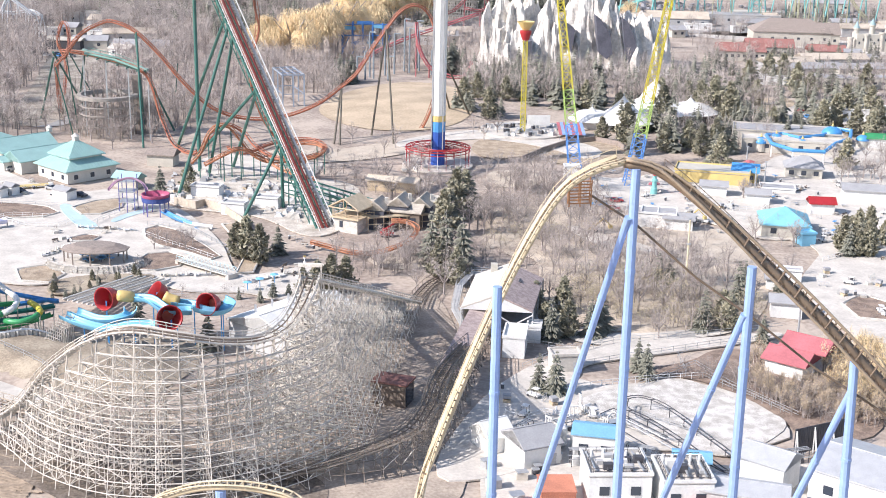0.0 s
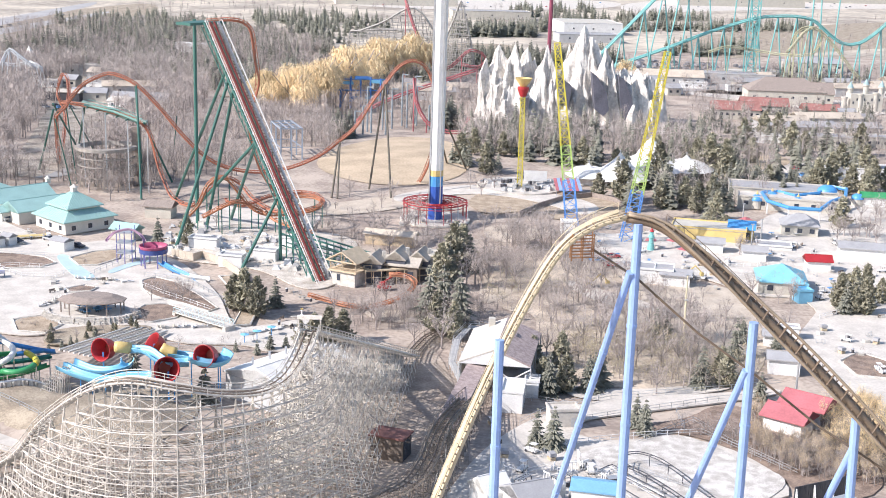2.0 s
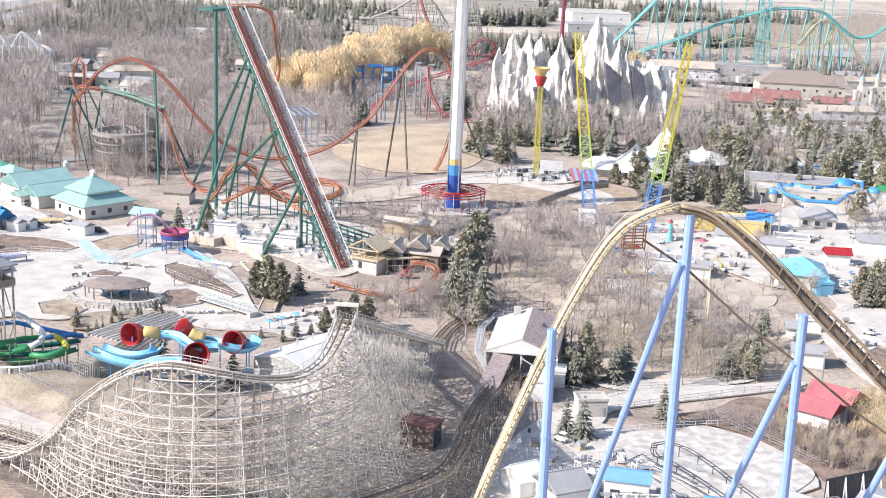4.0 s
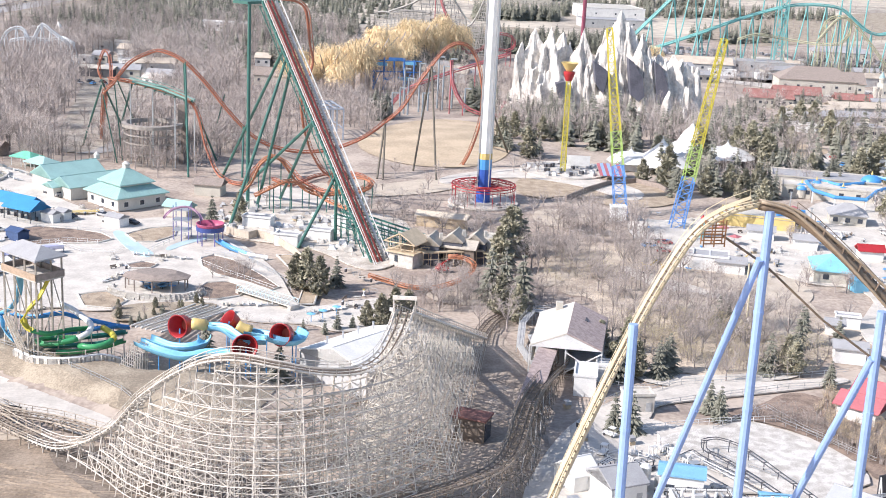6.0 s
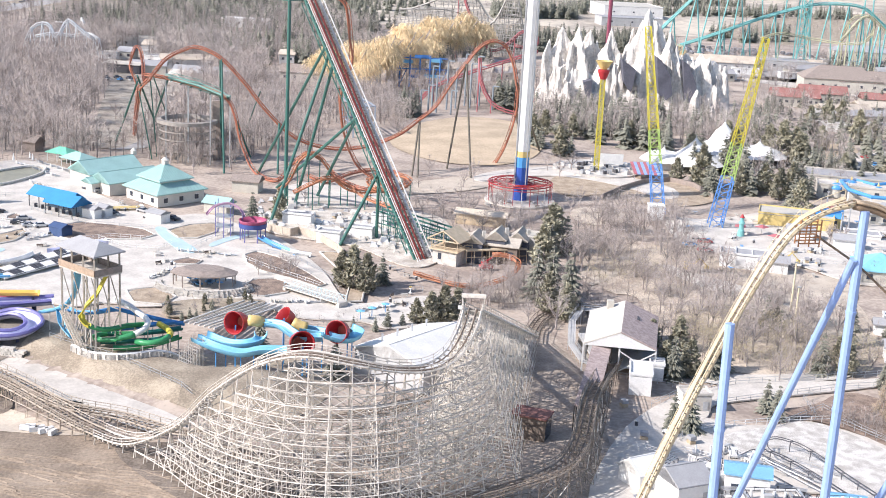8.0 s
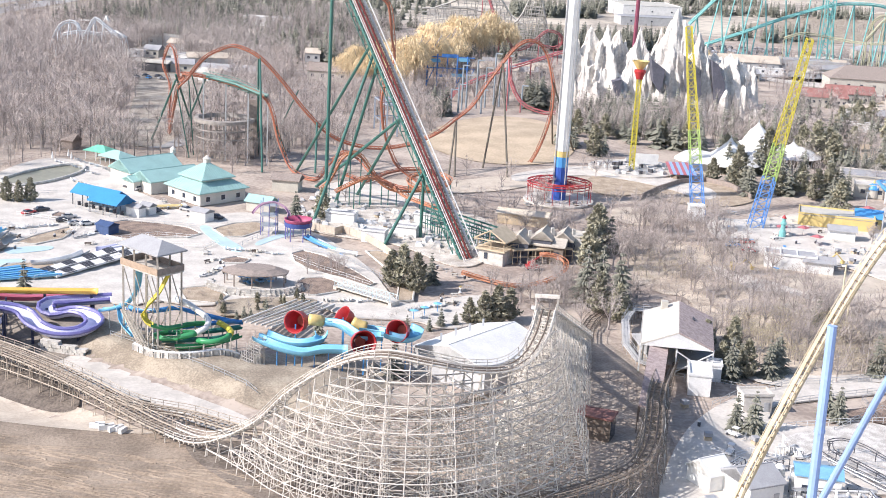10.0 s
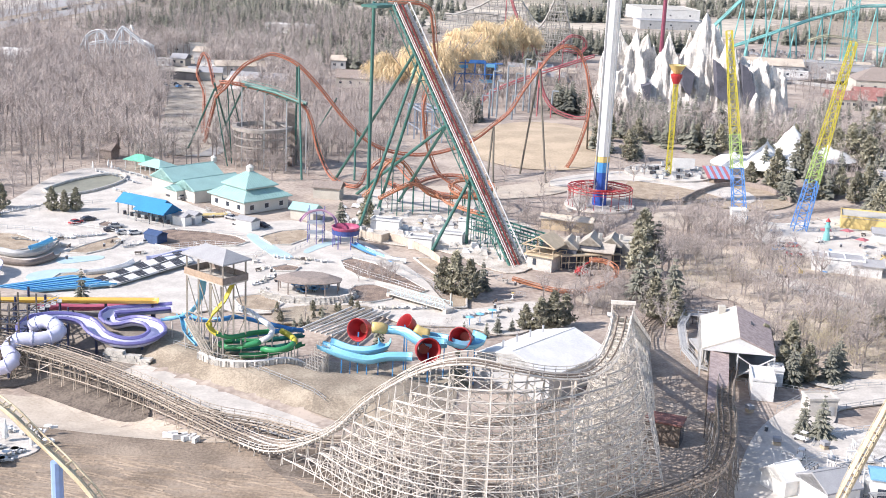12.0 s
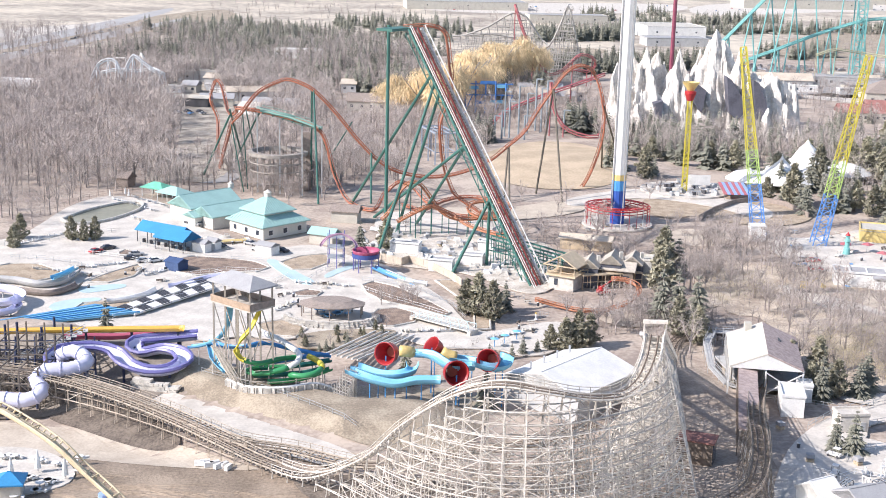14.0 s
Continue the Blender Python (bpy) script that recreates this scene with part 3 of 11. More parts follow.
    coaster_track(th, helix, M_RUST, M_RUST, 1.3, 0.38, 0.8, 1.5, 0.13)
    under = [(-73.7, 392.0, 6.5), (-67.7, 394.0, 9.5), (-62.9, 398.0, 10.6), (-57.2, 402.0, 7.7), (-51.2, 398.0, 4.9), (-45.1, 392.0, 4.2), (-38.1, 384.0, 4.4)]
    coaster_track(th, under, M_RUST, M_RUST, 1.3, 0.38, 0.8, 1.5, 0.13)
    for q in helix[1:-1] + under[1:-1]:
        if q[2] > 2.5:
            part("support", Geo().bar((q[0], q[1], 0), (q[0], q[1], q[2] - 0.6), 0.22), M_GREEN, th)
    for f, t in [((-134.7, 462.2, 0), (-137.8, 456.0, 26.1)), ((-134.1, 467.6, 0), (-133.6, 456.0, 30.3)), ((-137.9, 514.7, 0), (-132.2, 455.0, 31.5)), ((-111.1, 531.3, 0), (-93.8, 455.0, 28.3))]:
        part("support", Geo().bar(f, t, 0.26), M_GREEN, th)
    splash = [(-32.9, 321.3, 2.5), (-27.7, 320.1, 1.5), (-22.0, 316.8, 1.2), (-16.2, 315.6, 1.5), (-10.3, 316.6, 3.0), (-6.1, 321.8, 4.0), (-5.2, 328.9, 5.0), (-8.3, 330.6, 6.0), (-12.1, 331.1, 6.0)]
    coaster_track(th, splash, M_RUST, M_RUST, 1.3, 0.35, 0.7, 1.5, 0.13)
    M_MAST = mat("dark_brown_grey_paint", (0.13, 0.115, 0.09), 0.6, var=0.25)
    for f, t in (((-104.6, 443.5, 0.0), (-107.3, 452.0, 39.7)), ((-111.0, 474.1, -0.0), (-108.3, 455.0, 38.9)), ((-38.0, 456.5, 0.0), (-36.4, 470.0, 18.2)), ((-35.8, 455.0, 0.0), (-36.2, 470.0, 18.3)), ((-25.2, 473.6, 0.0), (-20.1, 477.0, 39.6)), ((-16.3, 458.2, 0.0), (-19.9, 477.0, 39.6)), ((5.0, 527.3, 0.0), (0.0, 483.0, 23.9)), ((13.1, 515.5, 0.0), (-0.2, 482.0, 32.8)),
                 ((-156.2, 493.7, 0.0), (-138.3, 456.0, 29.4)), ((-142.2, 509.8, 0.0), (-138.3, 456.0, 31.5)), ((-149.1, 521.6, 0.0), (-128.1, 460.0, 30.4)),
                 ((-100.4, 476.4, 0.0), (-105.7, 455.0, 25.8)), ((-86.0, 447.3, 0.0), (-86.4, 452.0, 17.8))):
        column(th, f, t, 0.36, M_MAST if f[0] > -40 else M_GREEN, flange=False)


dive_ride()


# ---- towers ----
def drop_tower():
    th = thing("drop_tower", "tall white and blue drop tower with a red ring", "tower", (0, 424, 0))
    x, y = 0, 424
    part("lower_shaft", Geo().lathe([(2.4, 0), (2.4, 12)], (x, y, 0), 12), mat("royal_blue_paint", (0.03, 0.09, 0.38), 0.5, var=0.15), th, "royal blue base shaft")
    part("middle_shaft", Geo().lathe([(2.42, 12), (2.42, 15.5)], (x, y, 0), 12), M_SKYBLUE, th, "sky blue shaft section")
    part("band", Geo().lathe([(2.45, 15.5), (2.45, 17.5)], (x, y, 0), 12), M_YELPL, th, "yellow painted band")
    part("upper_shaft", Geo().lathe([(2.35, 17.5), (2.35, 84)], (x, y, 0), 12), M_WHITE, th, "white steel shaft")
    g = Geo()
    for k in range(4):
        a = k * math.pi / 2 + 0.6
        part("guide_rail", Geo().bar((x + 2.7 * math.cos(a), y + 2.7 * math.sin(a), 6), (x + 2.7 * math.cos(a), y + 2.7 * math.sin(a), 84), 0.25), M_GREYWALL, th)
    for rr, z, tr in ((11.0, 6.6, 0.22), (11.0, 5.6, 0.14), (9.0, 6.8, 0.16), (4.2, 6.2, 0.3)):
        pts = [(x + rr * math.cos(k * math.pi / 18), y + rr * math.sin(k * math.pi / 18), z) for k in range(37)]
        part("ring_rail", Geo().tube(pts, tr, 5), M_RED, th, "thin red steel ring")
    for k in range(24):
        a = k * math.pi / 12
        c, s_ = math.cos(a), math.sin(a)
        part("spoke", Geo().bar((x + 2.3 * c, y + 2.3 * s_, 5.8), (x + 11 * c, y + 11 * s_, 6.6), 0.14), M_RED, th)
        part("post", Geo().bar((x + 11 * c, y + 11 * s_, 0.2), (x + 11 * c, y + 11 * s_, 7), 0.13), M_RED if k % 3 else M_WHITE, th)
    part("plinth", Geo().lathe([(12, 0), (12, 0.6), (0, 0.6)], (x, y, 0), 32), M_CONC, th, "pale round plinth")


drop_tower()


def lattice_mast(name, label, foot, top, w0, w1, bands, group=""):
    th = thing(name, label, "mast", foot, group)
    f, t = Vector(foot), Vector(top)
    d = (t - f).normalized()
    u = d.cross(Vector((0, 1, 0))).normalized()
    w = d.cross(u)
    n = 22
    corner = lambda k, q: f.lerp(t, q / n) + (u * (1 if k in (0, 1) else -1) + w * (1 if k in (1, 2) else -1)) * (w0 + (w1 - w0) * q / n) / 2
    for lo, hi, m, lab in bands:
        i0, i1 = int(lo * n), int(hi * n)
        for k in range(4):
            part("chord", Geo().bar(corner(k, i0), corner(k, i1), 0.2), m, th, lab)
        g = Geo()
        for q in range(i0, i1):
            for k in range(4):
                k2 = (k + 1) % 4
                g.bar(corner(k, q), corner(k2, q + 1), 0.12).bar(corner(k, q + 1), corner(k2, q + 1), 0.1)
        part("lacing", g, m, th, lab)["kind"] = "stuff"
    return th


SL = [(0, 0.28, mat("mast_blue_paint", (0.12, 0.3, 0.68), 0.5), "blue lower lattice"), (0.28, 0.46, mat("leaf_green_paint", (0.4, 0.55, 0.16), 0.5), "green-yellow lattice"), (0.46, 1, M_LIME, "yellow upper lattice")]
lattice_mast("slingshot_mast", "leaning lattice mast, blue below and yellow above", (46, 413, 0), (39, 427, 61), 4.2, 1.8, SL, "slingshot masts")
lattice_mast("slingshot_mast", "leaning lattice mast, blue below and yellow above", (62.4, 401, 0), (69.2, 389, 62.3), 4.2, 1.8, SL, "slingshot masts")
m = lattice_mast("slingshot_mast", "slim yellow mast with a red bucket head", (32.5, 483, 0), (32.2, 482, 37), 1.8, 1.5, [(0, 1, M_LIME, "yellow lattice")])
part("bucket", Geo().lathe([(0, 36), (1.2, 36), (2.2, 38.8), (2.2, 39.6), (0, 39.8)], (32.2, 482, 0), 16), M_RED, m, "red bucket")
part("crown", Geo().lathe([(1.2, 39.8), (3.4, 43), (3.0, 43), (1.0, 40.2)], (32.2, 482, 0), 16), M_YELPL, m, "pale yellow crown")


# ---- mountain ----
def mountain():
    """An artificial mountain of jagged spires."""
    spires = [(21.0, 652, 25.1, 2.62), (24.0, 656, 34.0, 2.62), (28.9, 652, 28.900000000000002, 3.15), (31.0, 660, 40.800000000000004, 2.54), (33.2, 664, 37.5, 2.98), (35.7, 654, 32.800000000000004, 3.15), (39.1, 658, 41.6, 2.62), (46.2, 668, 38.800000000000004, 2.45), (50.3, 672, 32.7, 2.8), (53.1, 656, 33.0, 2.62), (55.8, 656, 40.800000000000004, 2.36), (60.4, 650, 29.200000000000003, 2.8), (68.4, 666, 41.0, 2.98), (71.9, 658, 41.9, 2.8), (74.7, 660, 51.2, 2.01), (77.9, 656, 42.4, 2.62), (82.0, 658, 37.2, 2.62), (84.9, 648, 41.4, 2.62), (88.0, 646, 35.800000000000004, 2.8), (94.2, 650, 27.6, 3.15), (96.8, 646, 28.200000000000003, 2.8), (101.4, 650, 32.3, 2.62), (107.0, 652, 28.0, 2.8), (109.9, 648, 21.0, 2.8)]
    r = np.random.default_rng(3)
    for k in range(20):
        sx = r.uniform(22, 116)
        spires.append((sx, r.uniform(639, 660), r.uniform(6, 19), r.uniform(1.9, 3.0)))
    for k in range(12):
        spires.append((r.uniform(28, 104), r.uniform(642, 668), r.uniform(10, 21), r.uniform(1.8, 3.0)))
    x0, x1, y0, y1, s = 10, 134, 628, 704, 0.62
    nx, ny = int((x1 - x0) / s), int((y1 - y0) / s)
    vs = []
    for j in range(ny + 1):
        for i in range(nx + 1):
            x, y = x0 + i * s, y0 + j * s
            flute = abs(noise.noise((x * 0.28, y * 0.12, 4)))
            wob = noise.noise((x * 0.1, y * 0.1, 7))
            z = -2.0
            for sx, sy, h, k in spires:
                ang = math.atan2(y - sy, x - sx)
                fold = 1 + 0.24 * math.sin(ang * 3 + sx) + 0.16 * math.sin(ang * 5 + sy) + 0.08 * math.sin(ang * 11)
                dd = math.hypot(x - sx, (y - sy) * 0.8)
                z = max(z, h - k * 1.3 * dd * fold - 0.5 * math.sin(dd * 0.9 + sx))
            ex = min(1.0, max(0.0, (49 + 6 * wob - abs(x - 69)) / 9))
            ey = min(1.0, max(0.0, (28 + 9 * wob + 7 * flute - abs(y - 666)) / 14))
            body = (20 + 4 * wob + 9 * noise.noise((x * 0.2, y * 0.14, 2)) - 9 * max(0.0, noise.noise((x * 0.33, 0, 9))) + (4 if x > 95 else 0)) * ex * ey - 2 * (1 - ex * ey)
            z = max(z if ex * ey > 0.3 else min(z, 3 * ex), body)
            if z > 0:
                z += (3.0 * (0.3 - flute) + 1.5 * noise.noise((x * 0.5, y * 0.3, 1)) + 0.9 * noise.noise((x * 1.2, y * 0.6, 3))) * min(1.0, 0.25 + z / 14)
            vs.append((x + 0.6 * noise.noise((x * 0.3, y * 0.3, z * 0.2)), y + 0.8 * noise.noise((x * 0.3, y * 0.3, 5 + z * 0.15)), z))
    n = nx + 1
    fs = [(j * n + i, j * n + i + 1, (j + 1) * n + i + 1, (j + 1) * n + i) for j in range(ny) for i in range(nx)]
    ob = mesh_ob("artificial_mountain", vs, fs, M_ROCK)
    tagged(ob, "pale grey artificial rock mountain with jagged spires", "mountain")
    # dark slabs set into the cliff stand for the shade of its recesses
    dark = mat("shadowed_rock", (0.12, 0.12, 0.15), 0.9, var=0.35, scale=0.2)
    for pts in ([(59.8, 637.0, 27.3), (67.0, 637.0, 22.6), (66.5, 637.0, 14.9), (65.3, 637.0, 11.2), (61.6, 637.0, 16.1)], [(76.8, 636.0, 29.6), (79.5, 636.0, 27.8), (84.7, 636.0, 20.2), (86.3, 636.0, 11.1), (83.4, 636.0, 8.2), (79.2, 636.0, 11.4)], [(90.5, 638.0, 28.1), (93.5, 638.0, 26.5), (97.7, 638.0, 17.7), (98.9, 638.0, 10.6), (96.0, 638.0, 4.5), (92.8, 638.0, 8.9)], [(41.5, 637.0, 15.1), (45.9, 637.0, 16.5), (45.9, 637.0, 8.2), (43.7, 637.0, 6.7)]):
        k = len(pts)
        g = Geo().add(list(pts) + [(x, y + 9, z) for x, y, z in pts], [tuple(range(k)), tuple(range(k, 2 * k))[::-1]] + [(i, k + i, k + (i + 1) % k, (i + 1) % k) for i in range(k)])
        part("shade_slab", g, dark, ob, "dark slab for the shade of a recess in the rock face")


mountain()


# ---- wooden coaster ----
LIFT_TOP, LIFT_FOOT = Vector((-20.5, 198.5, 31.8)), Vector((-4.6, 274.5, 2.0))


def wooden_coaster():
    th = thing("wooden_coaster", "weathered grey timber roller coaster with a lattice of bents", "roller coaster", (-40, 195, 0))
    hill = spline([(-154.7, 237.9, 8.1), (-144.8, 238.9, 7.7), (-133.9, 236.9, 7.2), (-123.4, 232.0, 6.7), (-113.0, 225.6, 6.2), (-102.7, 218.1, 5.6), (-93.9, 210.8, 5.1), (-85.7, 204.9, 4.3), (-77.0, 200.0, 4.4), (-67.0, 192.5, 11.5), (-60.3, 187.4, 19.8), (-53.0, 183.8, 26.0), (-46.3, 182.0, 28.5),
                   (-39, 182, 27.6), (-33, 184.2, 26.0), (-27.5, 187.5, 25.2), (-23.8, 191, 26.2), (-21.6, 194.5, 29), LIFT_TOP], 1.05)
    cut = next(i for i, p in enumerate(hill) if p.x > -84)
    run, hill = hill[:cut + 1], hill[cut:]
    lift = [LIFT_TOP.lerp(LIFT_FOOT, k / 78) for k in range(79)]
    low = spline([(13.1, 262.0, 1.6), (7.3, 240.0, 5.4), (3.3, 222.0, 8.3), (1.2, 210.0, 9.7), (-0.4, 202.0, 8.2), (-3.1, 196.0, 6.6), (-7.5, 192.0, 5.7), (-14.5, 189.0, 4.2), (-20.4, 188.0, 2.6), (-26.8, 190.0, -0.5)], 1.3)
    back = spline([(-157.1, 241.7, 7.7), (-146.7, 242.1, 7.3), (-135.6, 240.0, 6.9), (-125.1, 235.6, 6.5), (-114.4, 229.2, 6.1), (-103.9, 221.7, 5.6), (-92.7, 213.1, 5.1), (-81.8, 210.9, 4.4), (-68.0, 203.0, 5.4), (-52.0, 203.0, 8.0), (-36.0, 206.0, 10.0), (-27.0, 214.0, 10.0)], 1.3)
    curve = spline([LIFT_FOOT, (-3.0, 283.0, 1.5), (-0.5, 291.0, 1.4), (4.0, 297.5, 1.5), (9.5, 299.0, 1.6), (14.0, 294.0, 1.6), (15.0, 284.0, 1.8)], 1.3)
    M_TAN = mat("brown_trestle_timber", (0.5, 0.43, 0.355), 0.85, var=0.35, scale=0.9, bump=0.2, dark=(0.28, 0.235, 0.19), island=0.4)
    M_DUSK = mat("dark_brown_timber", (0.3, 0.255, 0.21), 0.85, var=0.35, scale=0.9, bump=0.2, dark=(0.16, 0.13, 0.105), island=0.4)
    diag, cross = Geo(), Geo()
    rr = np.random.default_rng(17)
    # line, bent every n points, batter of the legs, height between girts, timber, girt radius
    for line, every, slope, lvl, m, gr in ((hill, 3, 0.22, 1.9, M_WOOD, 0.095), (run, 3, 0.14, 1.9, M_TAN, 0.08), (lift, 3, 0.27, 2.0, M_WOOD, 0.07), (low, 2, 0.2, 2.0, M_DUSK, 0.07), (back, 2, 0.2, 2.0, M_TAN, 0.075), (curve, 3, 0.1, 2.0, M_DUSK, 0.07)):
        n = len(line)
        frames = []
        for i, p in enumerate(line):
            d = line[min(i + 1, n - 1)] - line[max(i - 1, 0)]
            frames.append((p, Vector((d.y, -d.x, 0)).normalized()))
        ties, hand = Geo(), Geo()
        for a in (-0.62, 0.62):
            part("rail", Geo().tube([p + s * a for p, s in frames], 0.15, 4), M_WOODDK, th, "dark laminated track rail")
        up = Vector((0, 0, 1))
        for a in (-1.5, 1.5):
            part("walkboard", Geo().tube([p + s * a for p, s in frames], 0.3 if line is lift else 0.2, 4), m, th)
            part("handrail", Geo().tube([p + s * a * 1.1 + up * 1.1 for p, s in frames], 0.08, 4), m, th)
            if line is not curve:
                part("handrail", Geo().tube([p + s * a * 1.1 + up * 0.6 for p, s in frames], 0.05, 4), m, th)
        for i, (p, s) in enumerate(frames):
            ties.bar(p - s * 1.7 - up * 0.25, p + s * 1.7 - up * 0.25, 0.15)
            if i % 2 == 0:
                for a in (-1.65, 1.65):
                    hand.bar(p + s * a, p + s * a + up * 1.1, 0.07)
        part("tie", ties, m, th)["kind"] = "stuff"
        part("rail_post", hand, m, th)["kind"] = "stuff"
        rows, cells = {}, {}
        for i in range(0, n, every):
            p, s = frames[i]
            zg = berm(p.x, p.y)
            h = p.z - 0.4 - zg
            if h < 0.8:
                continue
            g = Geo()
            at = lambda side, frac, z: Vector((p.x, p.y, z)) + s * side * (1.3 + max(0.0, p.z - 0.4 - z) * slope * frac)
            fracs = (0, 1) if h < 10 else (0, 0.5, 1)
            for side in (-1, 1):
                for fr in fracs:
                    g.bar(at(side, fr, p.z - 0.4), at(side, fr, zg - 0.3), 0.085 if line is hill else 0.065)
            for k in range(1, int((p.z - 0.9) / lvl) + 1):
                z = k * lvl
                if z < zg + 0.8:
                    continue
                g.bar(at(-1, 1, z), at(1, 1, z), 0.07 if line is hill else 0.055)
                for side in (-1, 1):
                    for fr in fracs:
                        cells[(i, k, side, fr)] = at(side, fr, z)
                    rows.setdefault((k, side, 1), []).append((i, at(side, 1, z)))
                    if line is not low and line is not curve:
                        rows.setdefault((k, side, 0), []).append((i, at(side, 0.5, z)))
                if k % 2 == 0 and (i // every + k) % 3 > (1 if line is lift else 0) and z > zg + 3:
                    g.bar(at(-1, 1, z), at(1, 1, max(zg, z - 2 * lvl)), 0.065)
                    g.bar(at(1, 1, z), at(-1, 1, max(zg, z - 2 * lvl)), 0.065)
            part("bent", g, m, th)
        for key, row in rows.items():
            run = [row[0][1]]
            for (i, a), (j, b) in zip(row + [(10 ** 6, None)], row[1:] + [(10 ** 7, None)]):
                if b is not None and j <= i + every:
                    run.append(b)
                else:
                    if len(run) > 1:
                        part("ledger", Geo().tube(run, gr if key[2] else gr * 0.8, 4), m, th)
                    run = [b]
        # bracing between neighbouring bents
        for (i, k, side, fr), a in cells.items():
            b = cells.get((i + every, k, side, fr))
            c, e = cells.get((i, k - 1, side, fr)), cells.get((i + every, k - 1, side, fr))
            if b is None or c is None or e is None:
                continue
            if line is lift:
                odds = {(-1, 1): 0.8, (-1, 0.5): 0.22, (-1, 0): 0.12, (1, 0): 0.06, (1, 0.5): 0.0, (1, 1): 0.12}[(side, fr)]
                for u, v in ((a, e), (b, c)):
                    if rr.uniform() < odds:
                        cross.bar(u, v, 0.125)
                if fr == 1 and side < 0:
                    for u, v in (((a + c) / 2, (b + e) / 2), ((a + b) / 2, (c + e) / 2), ((a + b) / 2, (a + c) / 2), ((b + e) / 2, (c + e) / 2)):
                        if rr.uniform() < 0.36:
                            cross.bar(u, v, 0.125)
            elif fr == 1 or line is hill:
                q = (i // every * 7 + k * 3 + int(fr * 4)) % 6
                if q < (2 if fr == 1 else 1):
                    diag.bar(a, e, 0.075)
                elif q == 3:
                    diag.bar(b, c, 0.075)
    part("diagonal_brace", diag, M_WOOD, th)["kind"] = "stuff"
    part("cross_timber", cross, M_WOOD, th)["kind"] = "stuff"
    d = (LIFT_FOOT - LIFT_TOP).normalized()
    s = Vector((d.y, -d.x, 0)).normalized()
    # long beams under the lift, and boards that close its foot
    for a in (-0.5, 0.5):
        part("long_beam", Geo().bar(LIFT_TOP.lerp(LIFT_FOOT, 0.12) + s * a - Vector((0, 0, 7)), LIFT_TOP.lerp(LIFT_FOOT, 0.76) + s * a - Vector((0, 0, 7)), 0.26), M_WOOD, th)
    M_CLAD = mat("pale_grey_boards", (0.52, 0.52, 0.52), 0.8, var=0.25, scale=0.8)
    for k in range(18):
        p, q = LIFT_TOP.lerp(LIFT_FOOT, 0.72 + k * 0.0145), LIFT_TOP.lerp(LIFT_FOOT, 0.72 + (k + 0.94) * 0.0145)
        lo = 0.1 if k > 8 or k < 6 else p.z * 0.45
        e = s * 0.08
        part("cladding_board", Geo().add([p - s * 1.9 - e + Vector((0, 0, lo - p.z)), q - s * 1.9 - e + Vector((0, 0, lo - q.z)), q - s * 1.9 - e - Vector((0, 0, 0.3)), p - s * 1.9 - e - Vector((0, 0, 0.3)),
                                         p - s * 1.9 + e + Vector((0, 0, lo - p.z)), q - s * 1.9 + e + Vector((0, 0, lo - q.z)), q - s * 1.9 + e - Vector((0, 0, 0.3)), p - s * 1.9 + e - Vector((0, 0, 0.3))],
                                        [(3, 2, 1, 0), (4, 5, 6, 7), (0, 1, 5, 4), (1, 2, 6, 5), (2, 3, 7, 6), (3, 0, 4, 7)]), M_CLAD, th)
    part("lift_walkway", Geo().bar(LIFT_TOP + s * -2.2 + Vector((0, 0, 0.1)), LIFT_FOOT + s * -2.2 + Vector((0, 0, 0.1)), 0.45), M_CLAD, th, "pale grey boarded lift walkway")
    # gate at the crest
    g = Geo()
    for dx in (-1.8, 1.8):
        g.bar((-20.5 + dx, 198.5, 29), (-20.5 + dx, 198.5, 34.2), 0.16)
    g.box((-20.5, 198.5, 34.1), (4.0, 0.4, 0.6))
    part("crest_gate", g, M_WOOD, th)


wooden_coaster()


# ---- trees ----
rng = np.random.default_rng(4)


